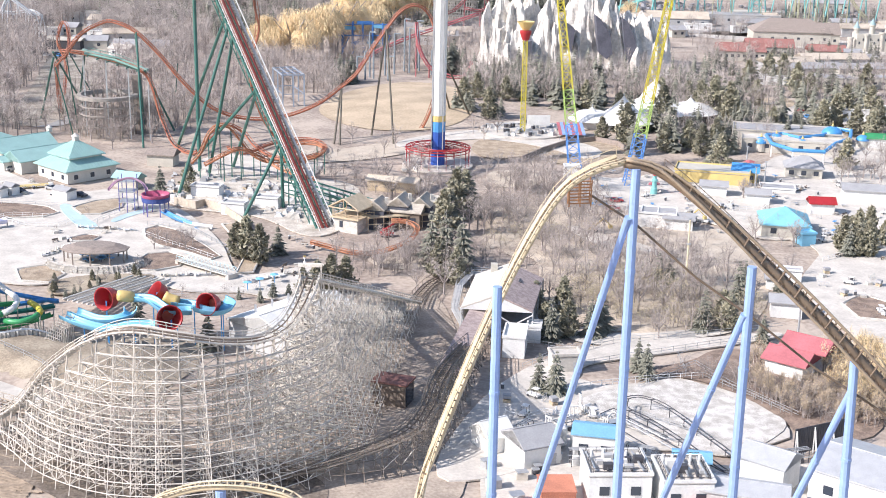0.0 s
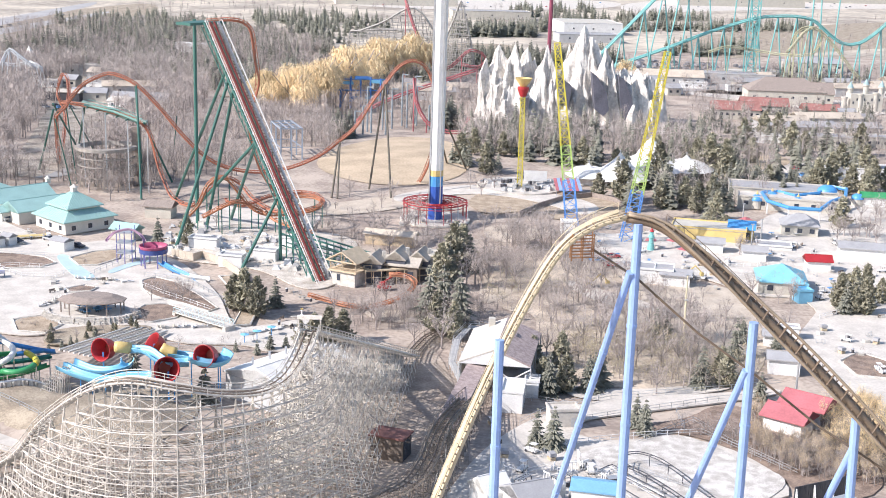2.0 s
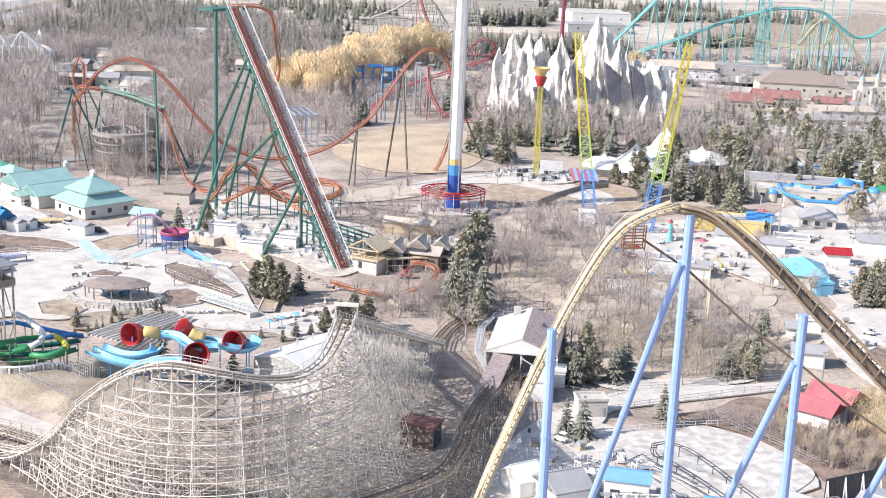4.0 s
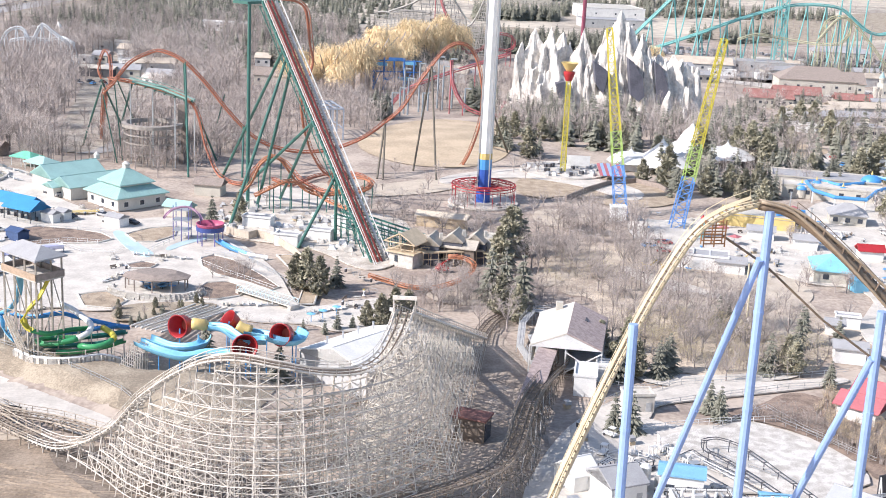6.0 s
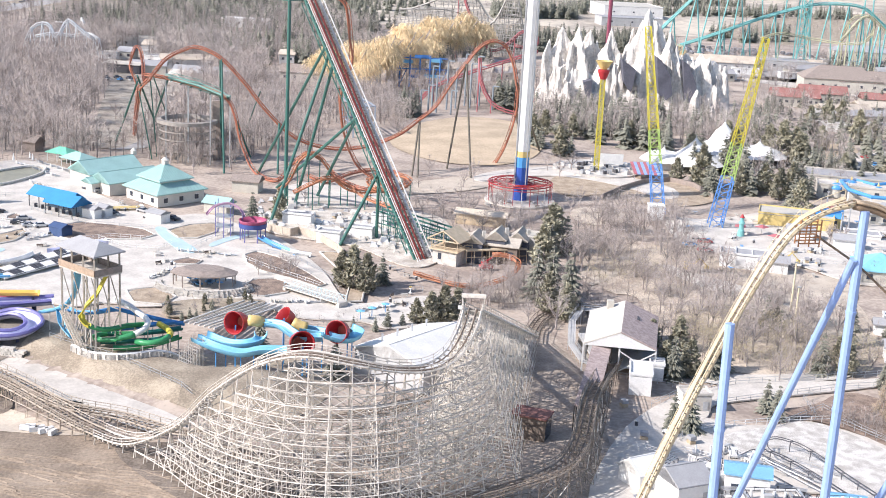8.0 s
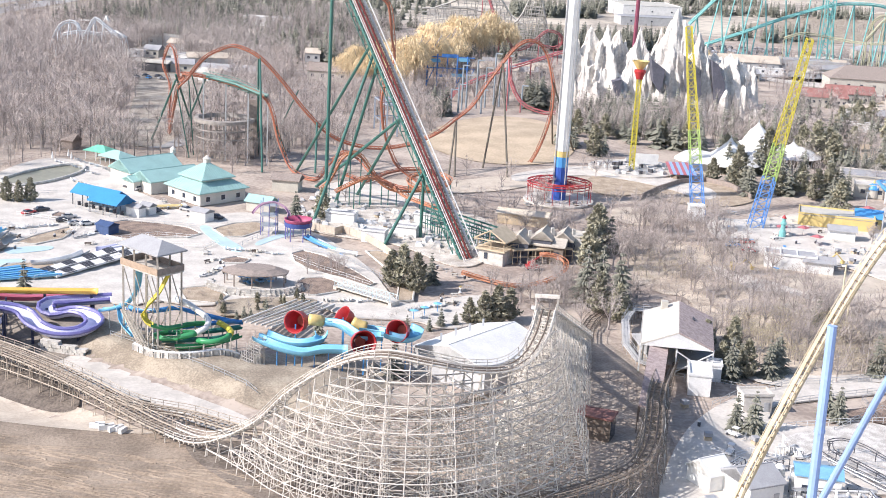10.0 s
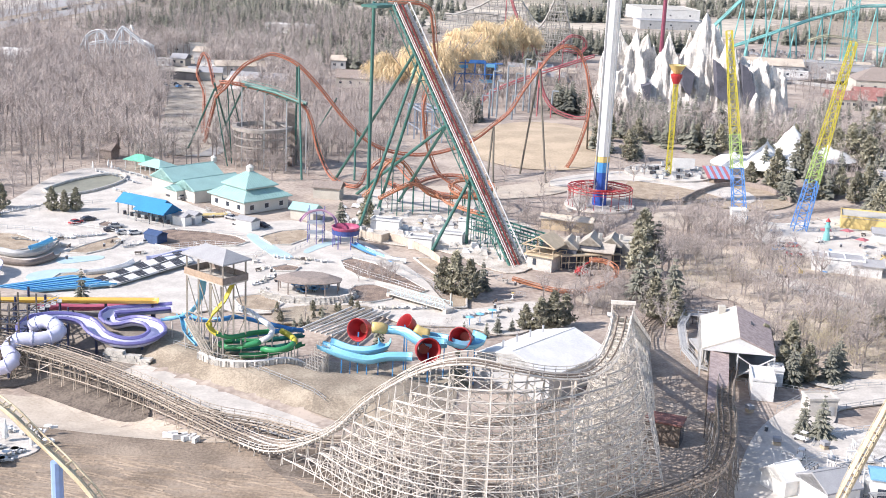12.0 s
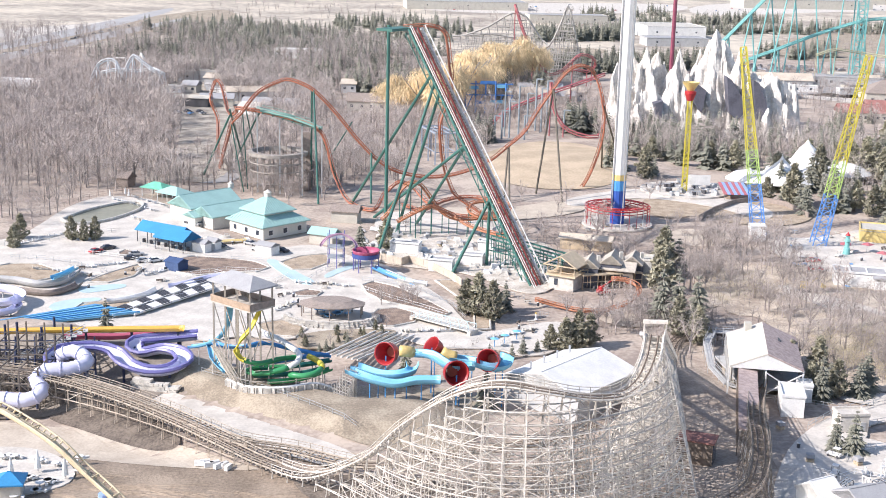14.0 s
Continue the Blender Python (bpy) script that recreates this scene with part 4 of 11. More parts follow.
def bare_template(seed, h, spread, twigs):
    """A leafless tree: arrays of wood members and thin twigs."""
    r = np.random.default_rng(seed)
    wood, fine = Geo(), Geo()
    trunk_top = h * 0.42
    wood.bar((0, 0, -0.2), (0, 0, trunk_top), 0.028 * h, 0.018 * h, 5)
    tips = []
    for k in range(7):
        a = 2 * math.pi * (k / 7 + r.uniform(-0.05, 0.05))
        z0 = h * r.uniform(0.22, 0.42)
        out = spread * r.uniform(0.35, 0.7) * h
        top = Vector((math.cos(a) * out, math.sin(a) * out, h * r.uniform(0.62, 0.85)))
        base = Vector((0, 0, z0))
        mid = base.lerp(top, 0.5) + Vector((math.cos(a), math.sin(a), -0.3)) * out * 0.12
        wood.bar(base, mid, 0.013 * h, 0.009 * h, 3).bar(mid, top, 0.009 * h, 0.004 * h, 3)
        tips += [mid, mid.lerp(top, 0.5), top]
    lead = Vector((r.uniform(-0.05, 0.05) * h, r.uniform(-0.05, 0.05) * h, h * 0.96))
    wood.bar((0, 0, trunk_top), lead, 0.016 * h, 0.004 * h, 3)
    tips += [Vector((0, 0, trunk_top)).lerp(lead, q) for q in (0.35, 0.6, 0.85, 1)]
    subs = []
    for t in tips:
        for k in range(4):
            d = Vector((r.normal(), r.normal(), abs(r.normal()) * 0.9 + 0.1)).normalized() * h * r.uniform(0.1, 0.2)
            e = t + d
            fine.add([t, t + Vector((0.009 * h, 0, 0)), e], [(0, 1, 2)])
            fine.add([t, t + Vector((0, 0.009 * h, 0)), e], [(0, 1, 2)])
            subs += [t.lerp(e, 0.5), e]
    for k in range(twigs):
        t = subs[int(r.integers(len(subs)))]
        d = Vector((r.normal(), r.normal(), r.normal() * 0.8 + 0.5)).normalized() * h * r.uniform(0.06, 0.13)
        w = Vector((r.normal(), r.normal(), r.normal())).normalized() * 0.0045 * h
        fine.add([t - w, t + w, t + d], [(0, 1, 2)])
    return wood, fine


def conifer_template(seed, h, w):
    """A spruce: trunk and drooping tiers of many small sprays."""
    r = np.random.default_rng(seed)
    wood, fine = Geo(), Geo()
    wood.bar((0, 0, -0.2), (0, 0, h * 0.97), 0.02 * h, 0.003 * h, 5)
    tiers = 19
    for k in range(tiers):
        q = k / tiers
        z = h * (0.05 + 0.9 * q) + r.uniform(-0.45, 0.45)
        reach = w * (1 - q) ** 0.8 * r.uniform(0.75, 1.12) + 0.15
        m = max(6, int(17 * (1 - q) + 5))
        a0 = r.uniform(0, 6.28)
        for i in range(m):
            if r.uniform() < 0.1:
                continue
            a = a0 + 2 * math.pi * i / m + r.uniform(-0.15, 0.15)
            c, s = math.cos(a), math.sin(a)
            rad = reach * r.uniform(0.5, 1.15)
            for t0, t1, wd in ((0.1, 0.62, 0.34), (0.4, 1.0, 0.26)):
                p, e = rad * t0, rad * t1
                dz = -0.22 * rad * t1 + r.uniform(-0.1, 0.15)
                sd = Vector((-s, c, 0)) * (wd * (0.5 + 0.35 * reach))
                mid = Vector((c * (p + e) / 2, s * (p + e) / 2, z + dz * 0.4))
                fine.add([Vector((c * p, s * p, z + 0.1)), mid + sd - Vector((0, 0, 0.16)), Vector((c * e, s * e, z + dz)), mid - sd - Vector((0, 0, 0.16)), mid + Vector((0, 0, 0.14))],
                         [(0, 4, 1), (1, 4, 2), (2, 4, 3), (3, 4, 0)])
    return wood, fine


def pine_template(seed, h, w):
    """A broad bushy pine: forked trunk and many needle tufts."""
    r = np.random.default_rng(seed)
    wood, fine = Geo(), Geo()
    wood.bar((0, 0, -0.2), (0.2, 0, h * 0.9), 0.022 * h, 0.005 * h, 5)
    for k in range(9):
        a, z = r.uniform(0, 6.28), h * r.uniform(0.2, 0.75)
        wood.bar((0, 0, z), (w * 0.8 * math.cos(a), w * 0.8 * math.sin(a), z + h * 0.12), 0.008 * h, 0.003 * h, 3)
    for k in range(420):
        q = r.uniform(0, 1) ** 1.2
        z = h * (0.08 + 0.9 * q)
        rad = w * (1 - q) ** 0.6 * min(1.0, 0.5 + q * 4) * r.uniform(0.45, 1.05) * (1 + 0.25 * math.sin(seed + 3 * q * 6))
        a = r.uniform(0, 6.28)
        c = Vector((rad * math.cos(a), rad * math.sin(a), z + r.uniform(-0.3, 0.3)))
        for i in range(3):
            d = Vector((r.normal(), r.normal(), abs(r.normal()) * 0.8)).normalized() * r.uniform(0.5, 0.95)
            e = d.cross(Vector((r.normal(), r.normal(), r.normal()))).normalized() * 0.3
            fine.add([c - d * 0.4, c + e, c + d, c - e], [(0, 1, 2), (0, 2, 3)])
    return wood, fine


def plant(name, geo_pair, mats, label, category, group):
    th = thing(name, label, category, (0, 0, 0), group)
    part("trunk", geo_pair[0], mats[0], th)
    part("crown", geo_pair[1], mats[1], th)
    return th


class Kind:
    """One modelled tree; every further planting is a copy."""

    def __init__(self, *a):
        self.proto, self.used = plant(*a), False

    def at(self, x, y, s=1.0, z=None):
        m = Matrix.Translation((x, y, berm(x, y) if z is None else z)) @ Matrix.Rotation(rng.uniform(0, 6.28), 4, "Z") @ Matrix.Diagonal((s, s, s * rng.uniform(0.92, 1.1), 1))
        if self.used:
            c = copy_thing(self.proto, Matrix.Identity(4))
            c.matrix_basis = m
        else:
            self.used = True
            self.proto.matrix_basis = m


BARE = [Kind("bare_tree", bare_template(k, 9, 0.5, 420), (M_BARK, M_TWIG), "leafless grey-brown deciduous tree in early spring", "tree", "bare trees") for k in range(4)]
SPRUCE = [Kind("spruce_tree", conifer_template(20 + k, 10, 2.9 + 0.2 * k), (M_BARK, M_NEEDLE), "dark green spruce tree with drooping branches", "tree", "spruce trees") for k in range(4)]


PINE = [Kind("pine_tree", pine_template(90 + k, 9, 3.1), (M_BARK, mat("olive_pine_needles", (0.34, 0.32, 0.235), 0.9, var=0.4, scale=0.6, island=0.45, bump=0)), "broad bushy olive-green pine tree", "tree", "pine trees") for k in range(3)]


CLEARINGS = [[(-166, 480), (-146, 480), (-156, 560), (-164, 640), (-156, 715), (-208, 715), (-200, 650), (-181, 565)], [(-226, 700), (-196, 700), (-208, 805), (-230, 805)], [(100, 1185), (190, 1185), (190, 1330), (100, 1300)], [(64, 241), (67, 233), (78, 230), (83, 238), (76, 244)], [(-77, 480), (-48, 480), (-48, 556), (-77, 556)]]


def inside(x, y, poly):
    hit = False
    for i in range(len(poly)):
        a, b = poly[i], poly[i - 1]
        if (a[1] > y) != (b[1] > y) and x < (b[0] - a[0]) * (y - a[1]) / (b[1] - a[1]) + a[0]:
            hit = not hit
    return hit


def forest(name, label, templates, mats, spots):
    """Woods too many to count, as two joined meshes."""
    for which, pname, m in ((0, "trunks", mats[0]), (1, "crowns", mats[1])):
        V, Fc, off = [], [], 0
        arr = []
        for t in templates:
            g = t[which]
            arr.append((np.array([tuple(v) for v in g.v]), g.f))
        faces = []
        for i, (x, y, s, a) in enumerate(spots):
            if any(inside(x, y, q) for q in CLEARINGS):
                continue
            v, f = arr[i % len(arr)]
            c, sn = math.cos(a), math.sin(a)
            p = np.stack([(v[:, 0] * c - v[:, 1] * sn) * s + x, (v[:, 0] * sn + v[:, 1] * c) * s + y, v[:, 2] * s], 1)
            V.append(p)
            faces += [tuple(k + off for k in q) for q in f]
            off += len(v)
        ob = mesh_ob(name, np.concatenate(V).tolist(), faces, m)
        tagged(ob, label + (" trunks and limbs" if which == 0 else " fine twigs"), "woods", kind="stuff")


def scatter(poly, n, seed, smin=0.8, smax=1.3):
    r = np.random.default_rng(seed)
    xs, ys = [p[0] for p in poly], [p[1] for p in poly]
    out = []
    while len(out) < n:
        x, y = r.uniform(min(xs), max(xs)), r.uniform(min(ys), max(ys))
        if inside(x, y, poly):
            out.append((x, y, r.uniform(smin, smax), r.uniform(0, 6.28)))
    return out


def far_bare_template(seed, h, spread, twigs):
    """A leafless tree for the deep woods: slim limbs and a haze of twigs."""
    r = np.random.default_rng(seed)
    wood, fine = Geo(), Geo()
    wood.bar((0, 0, -0.2), (r.uniform(-0.3, 0.3), r.uniform(-0.3, 0.3), h * 0.8), 0.02 * h, 0.005 * h, 3)
    for k in range(7):
        a = 2 * math.pi * (k / 7 + r.uniform(-0.06, 0.06))
        z0, out = h * r.uniform(0.2, 0.5), spread * r.uniform(0.4, 0.9) * h
        base, top = Vector((0, 0, z0)), Vector((math.cos(a) * out, math.sin(a) * out, h * r.uniform(0.6, 0.9)))
        w = Vector((-math.sin(a), math.cos(a), 0)) * 0.009 * h
        wood.add([base - w, base + w, top], [(0, 1, 2)])
        wood.add([base - Vector((0, 0, 0.011 * h)), base + Vector((0, 0, 0.011 * h)), top], [(0, 1, 2)])
    for k in range(twigs):
        a, q = r.uniform(0, 6.28), r.uniform(0, 1)
        z = h * (0.3 + 0.62 * q)
        rad = spread * h * math.sin(math.pi * min(1.0, 0.18 + 0.8 * q)) * math.sqrt(r.uniform(0.05, 1))
        t = Vector((rad * math.cos(a), rad * math.sin(a), z))
        d = Vector((math.cos(a) * 0.7 + r.normal() * 0.5, math.sin(a) * 0.7 + r.normal() * 0.5, 0.9 + r.normal() * 0.4)).normalized() * h * r.uniform(0.09, 0.2)
        w = Vector((r.normal(), r.normal(), r.normal())).normalized() * h * r.uniform(0.004, 0.0075)
        fine.add([t - w, t + w, t + d], [(0, 1, 2)])
    return wood, fine


def far_spruce_template(seed, h, w):
    """A spruce for the deep woods, of folded sprays in ragged tiers."""
    r = np.random.default_rng(seed)
    wood, fine = Geo(), Geo()
    wood.bar((0, 0, -0.2), (0, 0, h * 0.97), 0.018 * h, 0.003 * h, 3)
    for k in range(12):
        q = k / 12
        z, reach = h * (0.06 + 0.9 * q), w * (1 - q) ** 0.85 * r.uniform(0.7, 1.15) + 0.2
        m = max(4, int(8 * (1 - q) + 3))
        a0 = r.uniform(0, 6.28)
        for i in range(m):
            a = a0 + 2 * math.pi * i / m + r.uniform(-0.2, 0.2)
            c, s, rad = math.cos(a), math.sin(a), reach * r.uniform(0.6, 1.15)
            sd = Vector((-s, c, 0)) * rad * 0.42
            mid = Vector((c * rad * 0.55, s * rad * 0.55, z - 0.2 * rad))
            fine.add([Vector((0, 0, z + 0.4)), mid + sd, Vector((c * rad, s * rad, z - 0.45 * rad)), mid - sd], [(0, 2, 1), (0, 3, 2)])
    return wood, fine


BT = [far_bare_template(40 + k, 12, 0.34, 120) for k in range(6)]
CT = [far_spruce_template(60 + k, 11, 2.5 + 0.5 * k) for k in range(4)]
forest("bare_woods", "leafless grey-brown woods,", BT, (M_BARK, M_TWIG),
       scatter([(-330, 480), (-155, 455), (-128, 480), (-120, 700), (-170, 830), (-420, 830)], 2300, 1, 0.9, 1.5)
       + scatter([(-120, 490), (-60, 480), (-40, 560), (-70, 700), (-118, 640)], 420, 2, 0.7, 1.2)
       + scatter([(60, 560), (230, 600), (260, 700), (130, 700), (100, 620)], 50, 3)
       + scatter([(10, 556), (125, 544), (135, 615), (100, 634), (10, 636)], 240, 7, 0.7, 1.3)
       + scatter([(88, 492), (104, 544), (135, 562), (143, 522), (121, 453), (95, 446), (84, 454)], 45, 8, 0.6, 1.1)
       + scatter([(140, 509), (170, 566), (207, 586), (202, 529), (171, 479), (154, 511)], 10, 9, 0.5, 0.9)
       + scatter([(110, 573), (152, 647), (183, 633), (165, 551), (126, 533)], 26, 10, 0.6, 1.1))
forest("spruce_woods", "dark green spruce stand,", CT, (M_BARK, M_NEEDLE),
       scatter([(12, 560), (125, 548), (135, 615), (100, 632), (15, 634)], 62, 4, 0.8, 1.5)
       + scatter([(112, 520), (190, 540), (200, 630), (105, 600)], 26, 5, 0.8, 1.4)
       + scatter([(85, 486), (102, 530), (132, 547), (137, 509), (115, 453), (92, 441), (82, 454)], 20, 11, 0.7, 1.3)
       + scatter([(149, 510), (172, 525), (189, 554), (183, 568), (161, 537)], 14, 12, 0.7, 1.2)
       + scatter([(6, 494), (24, 508), (30, 535), (16, 547), (6, 532)], 8, 13, 0.6, 1.1)
       + scatter([(30, 535), (53, 524), (65, 501), (74, 554), (39, 565)], 14, 14, 0.8, 1.4)
       + scatter([(-200, 760), (-20, 760), (0, 900), (-260, 900)], 200, 6, 0.8, 1.5))
for x, y, s in [(31.4, 310.2, 1.1), (35.3, 305.9, 1.0), (27.6, 335.8, 1.0), (40.7, 293.0, 1.0), (26.1, 359.6, 0.9), (42.0, 272.8, 0.9), (53.2, 277.8, 0.9), (60.4, 295.1, 0.8), (48.6, 258.9, 0.8), (19.1, 352.4, 0.9), (42.7, 332.2, 0.8), (26.8, 283.0, 0.8), (61.2, 278.6, 0.9), (47.5, 322.1, 0.9), (16.3, 408.6, 0.8), (26.6, 394.4, 0.8), (31.6, 387.7, 0.8), (76.0, 315.4, 0.7), (67.0, 300.2, 0.7), (50.5, 294.0, 0.8), (5.3, 307.3, 0.9), (-13.2, 305.1, 0.7), (-4.4, 288.1, 0.8), (-46.3, 308.5, 0.6), (-43.8, 311.3, 0.6), (-73.4, 317.9, 0.6), (76.7, 288.3, 0.7)]:
    BARE[int(rng.integers(4))].at(x, y, s)
for x, y, s in [(-40.9, 316.7, 0.8), (6.1, 356.9, 1.6), (2.5, 309.3, 1.6), (6.7, 305.0, 1.5), (-1.1, 311.4, 1.4), (10.3, 357.5, 1.2), (4.3, 338.6, 1.4), (25.1, 256.7, 1.0), (27.9, 260.4, 0.8), (35.4, 261.1, 0.9), (20.4, 228.5, 0.8), (23.6, 227.4, 0.9), (42.5, 236.1, 0.8), (41.4, 240.5, 0.7), (55.5, 299.0, 0.6), (57.6, 294.8, 0.6), (60.5, 269.0, 0.9), (66.0, 267.7, 0.9), (76.0, 296.8, 0.7), (83.4, 293.2, 0.6), (109.8, 324.3, 0.9), (114.7, 330.1, 0.8), (-83.8, 374.6, 1.0), (-46.8, 247.0, 0.85), (70.4, 472.9, 1.0), (86.2, 465.3, 1.0), (97.5, 438.4, 1.2), (121.3, 528.6, 1.2), (99.3, 488.8, 1.0), (155.6, 498.8, 1.0), (13.5, 520.7, 1.0), (22.5, 509.8, 1.2), (76.5, 533.0, 1.0)]:
    SPRUCE[int(rng.integers(4))].at(x, y, s)


# ---- buildings ----
def building(name, label, category, x, y, w, d, h, rot=0.0, roof="gable", rh=2.0, wall_m=M_OFFWHITE, roof_m=M_GREYROOF, z0=0.2, over=0.6, windows=0, door=False, group=""):
    """Walls, an overhanging roof with thickness, window panes and a door."""
    th = thing(name, label, category, (x, y, z0), group)
    rz = radians(rot)
    co, si = math.cos(rz), math.sin(rz)
    P = lambda a, b, z: (x + a * co - b * si, y + a * si + b * co, z0 + z)
    part("wall", Geo().box((x, y, z0 + h / 2 - 0.15), (w, d, h + 0.3), rz), wall_m, th)
    a, b, t = w / 2 + over, d / 2 + over, 0.28
    if roof == "flat":
        g = Geo().box((x, y, z0 + h + 0.25), (w + 0.2, d + 0.2, 0.3), rz)
        part("roof", g, roof_m, th)
        g = Geo()
        for sx, sy, lx, ly in ((0, -1, w + 0.4, 0.35), (0, 1, w + 0.4, 0.35), (-1, 0, 0.35, d - 0.3), (1, 0, 0.35, d - 0.3)):
            cx, cy, _ = P(sx * w / 2, sy * d / 2, 0)
            g.box((cx, cy, z0 + h + 0.55), (lx, ly, 0.5), rz)
        part("parapet", g, wall_m, th)
    else:
        if roof == "gable":
            rl, ridge = a, [(-a, 0), (a, 0)]
        elif roof == "hip":
            k = max(0.3, a - b)
            ridge = [(-k, 0), (k, 0)] if a >= b else [(-0.3, 0), (0.3, 0)]
        else:
            ridge = [(-0.05, 0), (0.05, 0)]
        lo = [(-a, -b), (a, -b), (a, b), (-a, b)]
        vs = [P(p, q, h) for p, q in lo] + [P(p, q, h + rh) for p, q in ridge] + [P(p, q, h + t) for p, q in lo] + [P(p, q, h + rh + t) for p, q in ridge]
        fs = [(6, 7, 11, 10), (8, 9, 10, 11), (7, 8, 11), (9, 6, 10), (1, 0, 4, 5), (3, 2, 5, 4), (2, 1, 5), (0, 3, 4), (0, 1, 7, 6), (1, 2, 8, 7), (2, 3, 9, 8), (3, 0, 6, 9)]
        part("roof", Geo().add(vs, fs), roof_m, th)
        part("ridge_cap", Geo().bar(P(ridge[0][0], 0, h + rh + t), P(ridge[1][0], 0, h + rh + t), 0.14), roof_m, th)
    for k in range(windows):
        u = (k + 0.5) / windows - 0.5
        cx, cy, _ = P(u * w, -d / 2 - 0.03, 0)
        wd = part("window", Geo().box((cx, cy, z0 + h * 0.55), (min(1.6, w / windows * 0.55), 0.12, min(1.5, h * 0.45)), rz), M_GLASS, th, "dark window")
    if door:
        cx, cy, _ = P(w * 0.3, -d / 2 - 0.03, 0)
        part("door", Geo().box((cx, cy, z0 + 1.05), (1.1, 0.14, 2.1), rz), M_GREYWALL, th)
    return th


def open_shelter(name, label, x, y, w, d, h, rot, rh, roof_m, post_m, nx=3, roof="hip", z0=0.35):
    """A roof on posts."""
    th = thing(name, label, "shelter", (x, y, z0))
    rz = radians(rot)
    co, si = math.cos(rz), math.sin(rz)
    P = lambda a, b, z: (x + a * co - b * si, y + a * si + b * co, z0 + z)
    a, b, t = w / 2 + 0.6, d / 2 + 0.6, 0.25
    k = a if roof == "gable" else max(0.2, a - b)
    lo, ridge = [(-a, -b), (a, -b), (a, b), (-a, b)], [(-k, 0), (k, 0)]
    vs = [P(p, q, h) for p, q in lo] + [P(p, q, h + rh) for p, q in ridge] + [P(p, q, h + t) for p, q in lo] + [P(p, q, h + rh + t) for p, q in ridge]
    fs = [(6, 7, 11, 10), (8, 9, 10, 11), (7, 8, 11), (9, 6, 10), (1, 0, 4, 5), (3, 2, 5, 4), (2, 1, 5), (0, 3, 4), (0, 1, 7, 6), (1, 2, 8, 7), (2, 3, 9, 8), (3, 0, 6, 9)]
    part("roof", Geo().add(vs, fs), roof_m, th)
    for i in range(nx):
        for q in (-d / 2, d / 2):
            c = P(-w / 2 + w * i / (nx - 1), q, 0)
            part("post", Geo().bar((c[0], c[1], z0 - 0.2), (c[0], c[1], z0 + h), 0.16), post_m, th)
    return th


def car(x, y, rot, m, label):
    th = thing("car", label, "car", (x, y, 0.35), "parked cars")
    rz = radians(rot)
    M = Matrix.Translation((x, y, 0.35)) @ Matrix.Rotation(rz, 4, "Z")
    T = lambda pts: [M @ Vector(p) for p in pts]
    prof = [(-2.2, 0.35), (2.2, 0.35), (2.25, 0.75), (1.3, 0.95), (-2.1, 1.0), (-2.25, 0.8)]
    n = len(prof)
    vs = T([(a, -0.88, b) for a, b in prof] + [(a, 0.88, b) for a, b in prof])
    part("body", Geo().add(vs, [tuple(range(n)), tuple(range(n, 2 * n))[::-1]] + [(k, n + k, n + (k + 1) % n, (k + 1) % n) for k in range(n)]), m, th)
    vs = T([(-1.7, -0.8, 0.97), (1.0, -0.8, 0.95), (0.3, -0.65, 1.45), (-1.3, -0.65, 1.45), (-1.7, 0.8, 0.97), (1.0, 0.8, 0.95), (0.3, 0.65, 1.45), (-1.3, 0.65, 1.45)])
    part("cabin", Geo().add(vs, [(0, 1, 2, 3), (7, 6, 5, 4), (3, 2, 6, 7), (1, 5, 6, 2), (0, 3, 7, 4)]), M_GLASS, th, "dark glass cabin")
    vs = T([(0.2, -0.6, 1.47), (-1.25, -0.6, 1.47), (-1.25, 0.6, 1.47), (0.2, 0.6, 1.47), (0.2, -0.6, 1.43), (-1.25, -0.6, 1.43), (-1.25, 0.6, 1.43), (0.2, 0.6, 1.43)])
    part("roof", Geo().add(vs, [(3, 2, 1, 0), (4, 5, 6, 7), (0, 1, 5, 4), (1, 2, 6, 5), (2, 3, 7, 6), (3, 0, 4, 7)]), m, th)
    for a in (-1.4, 1.4):
        for b in (-0.85, 0.85):
            part("wheel", Geo().bar(M @ Vector((a, b - 0.1, 0.32)), M @ Vector((a, b + 0.1, 0.32)), 0.32, 0.32, 10), M_DARK, th)
    return th


def fence(pts, label, h=1.2, step=3.0, m=M_STEEL, z=0.3, rails=2):
    th = thing("fence", label, "fence", (pts[0][0], pts[0][1], z))
    for p, q in zip(pts, pts[1:]):
        p, q = Vector((*p[:2], 0)), Vector((*q[:2], 0))
        n = max(1, int((q - p).length / step))
        zp = lambda v: Vector((v.x, v.y, max(z, berm(v.x, v.y))))
        for k in range(n):
            a, b = zp(p.lerp(q, k / n)), zp(p.lerp(q, (k + 1) / n))
            part("post", Geo().bar(a - Vector((0, 0, 0.2)), a + Vector((0, 0, h)), 0.07), m, th)
            for r in range(rails):
                hh = h * (1 - 0.5 * r)
                part("rail", Geo().bar(a + Vector((0, 0, hh)), b + Vector((0, 0, hh)), 0.05), m, th)
    return th


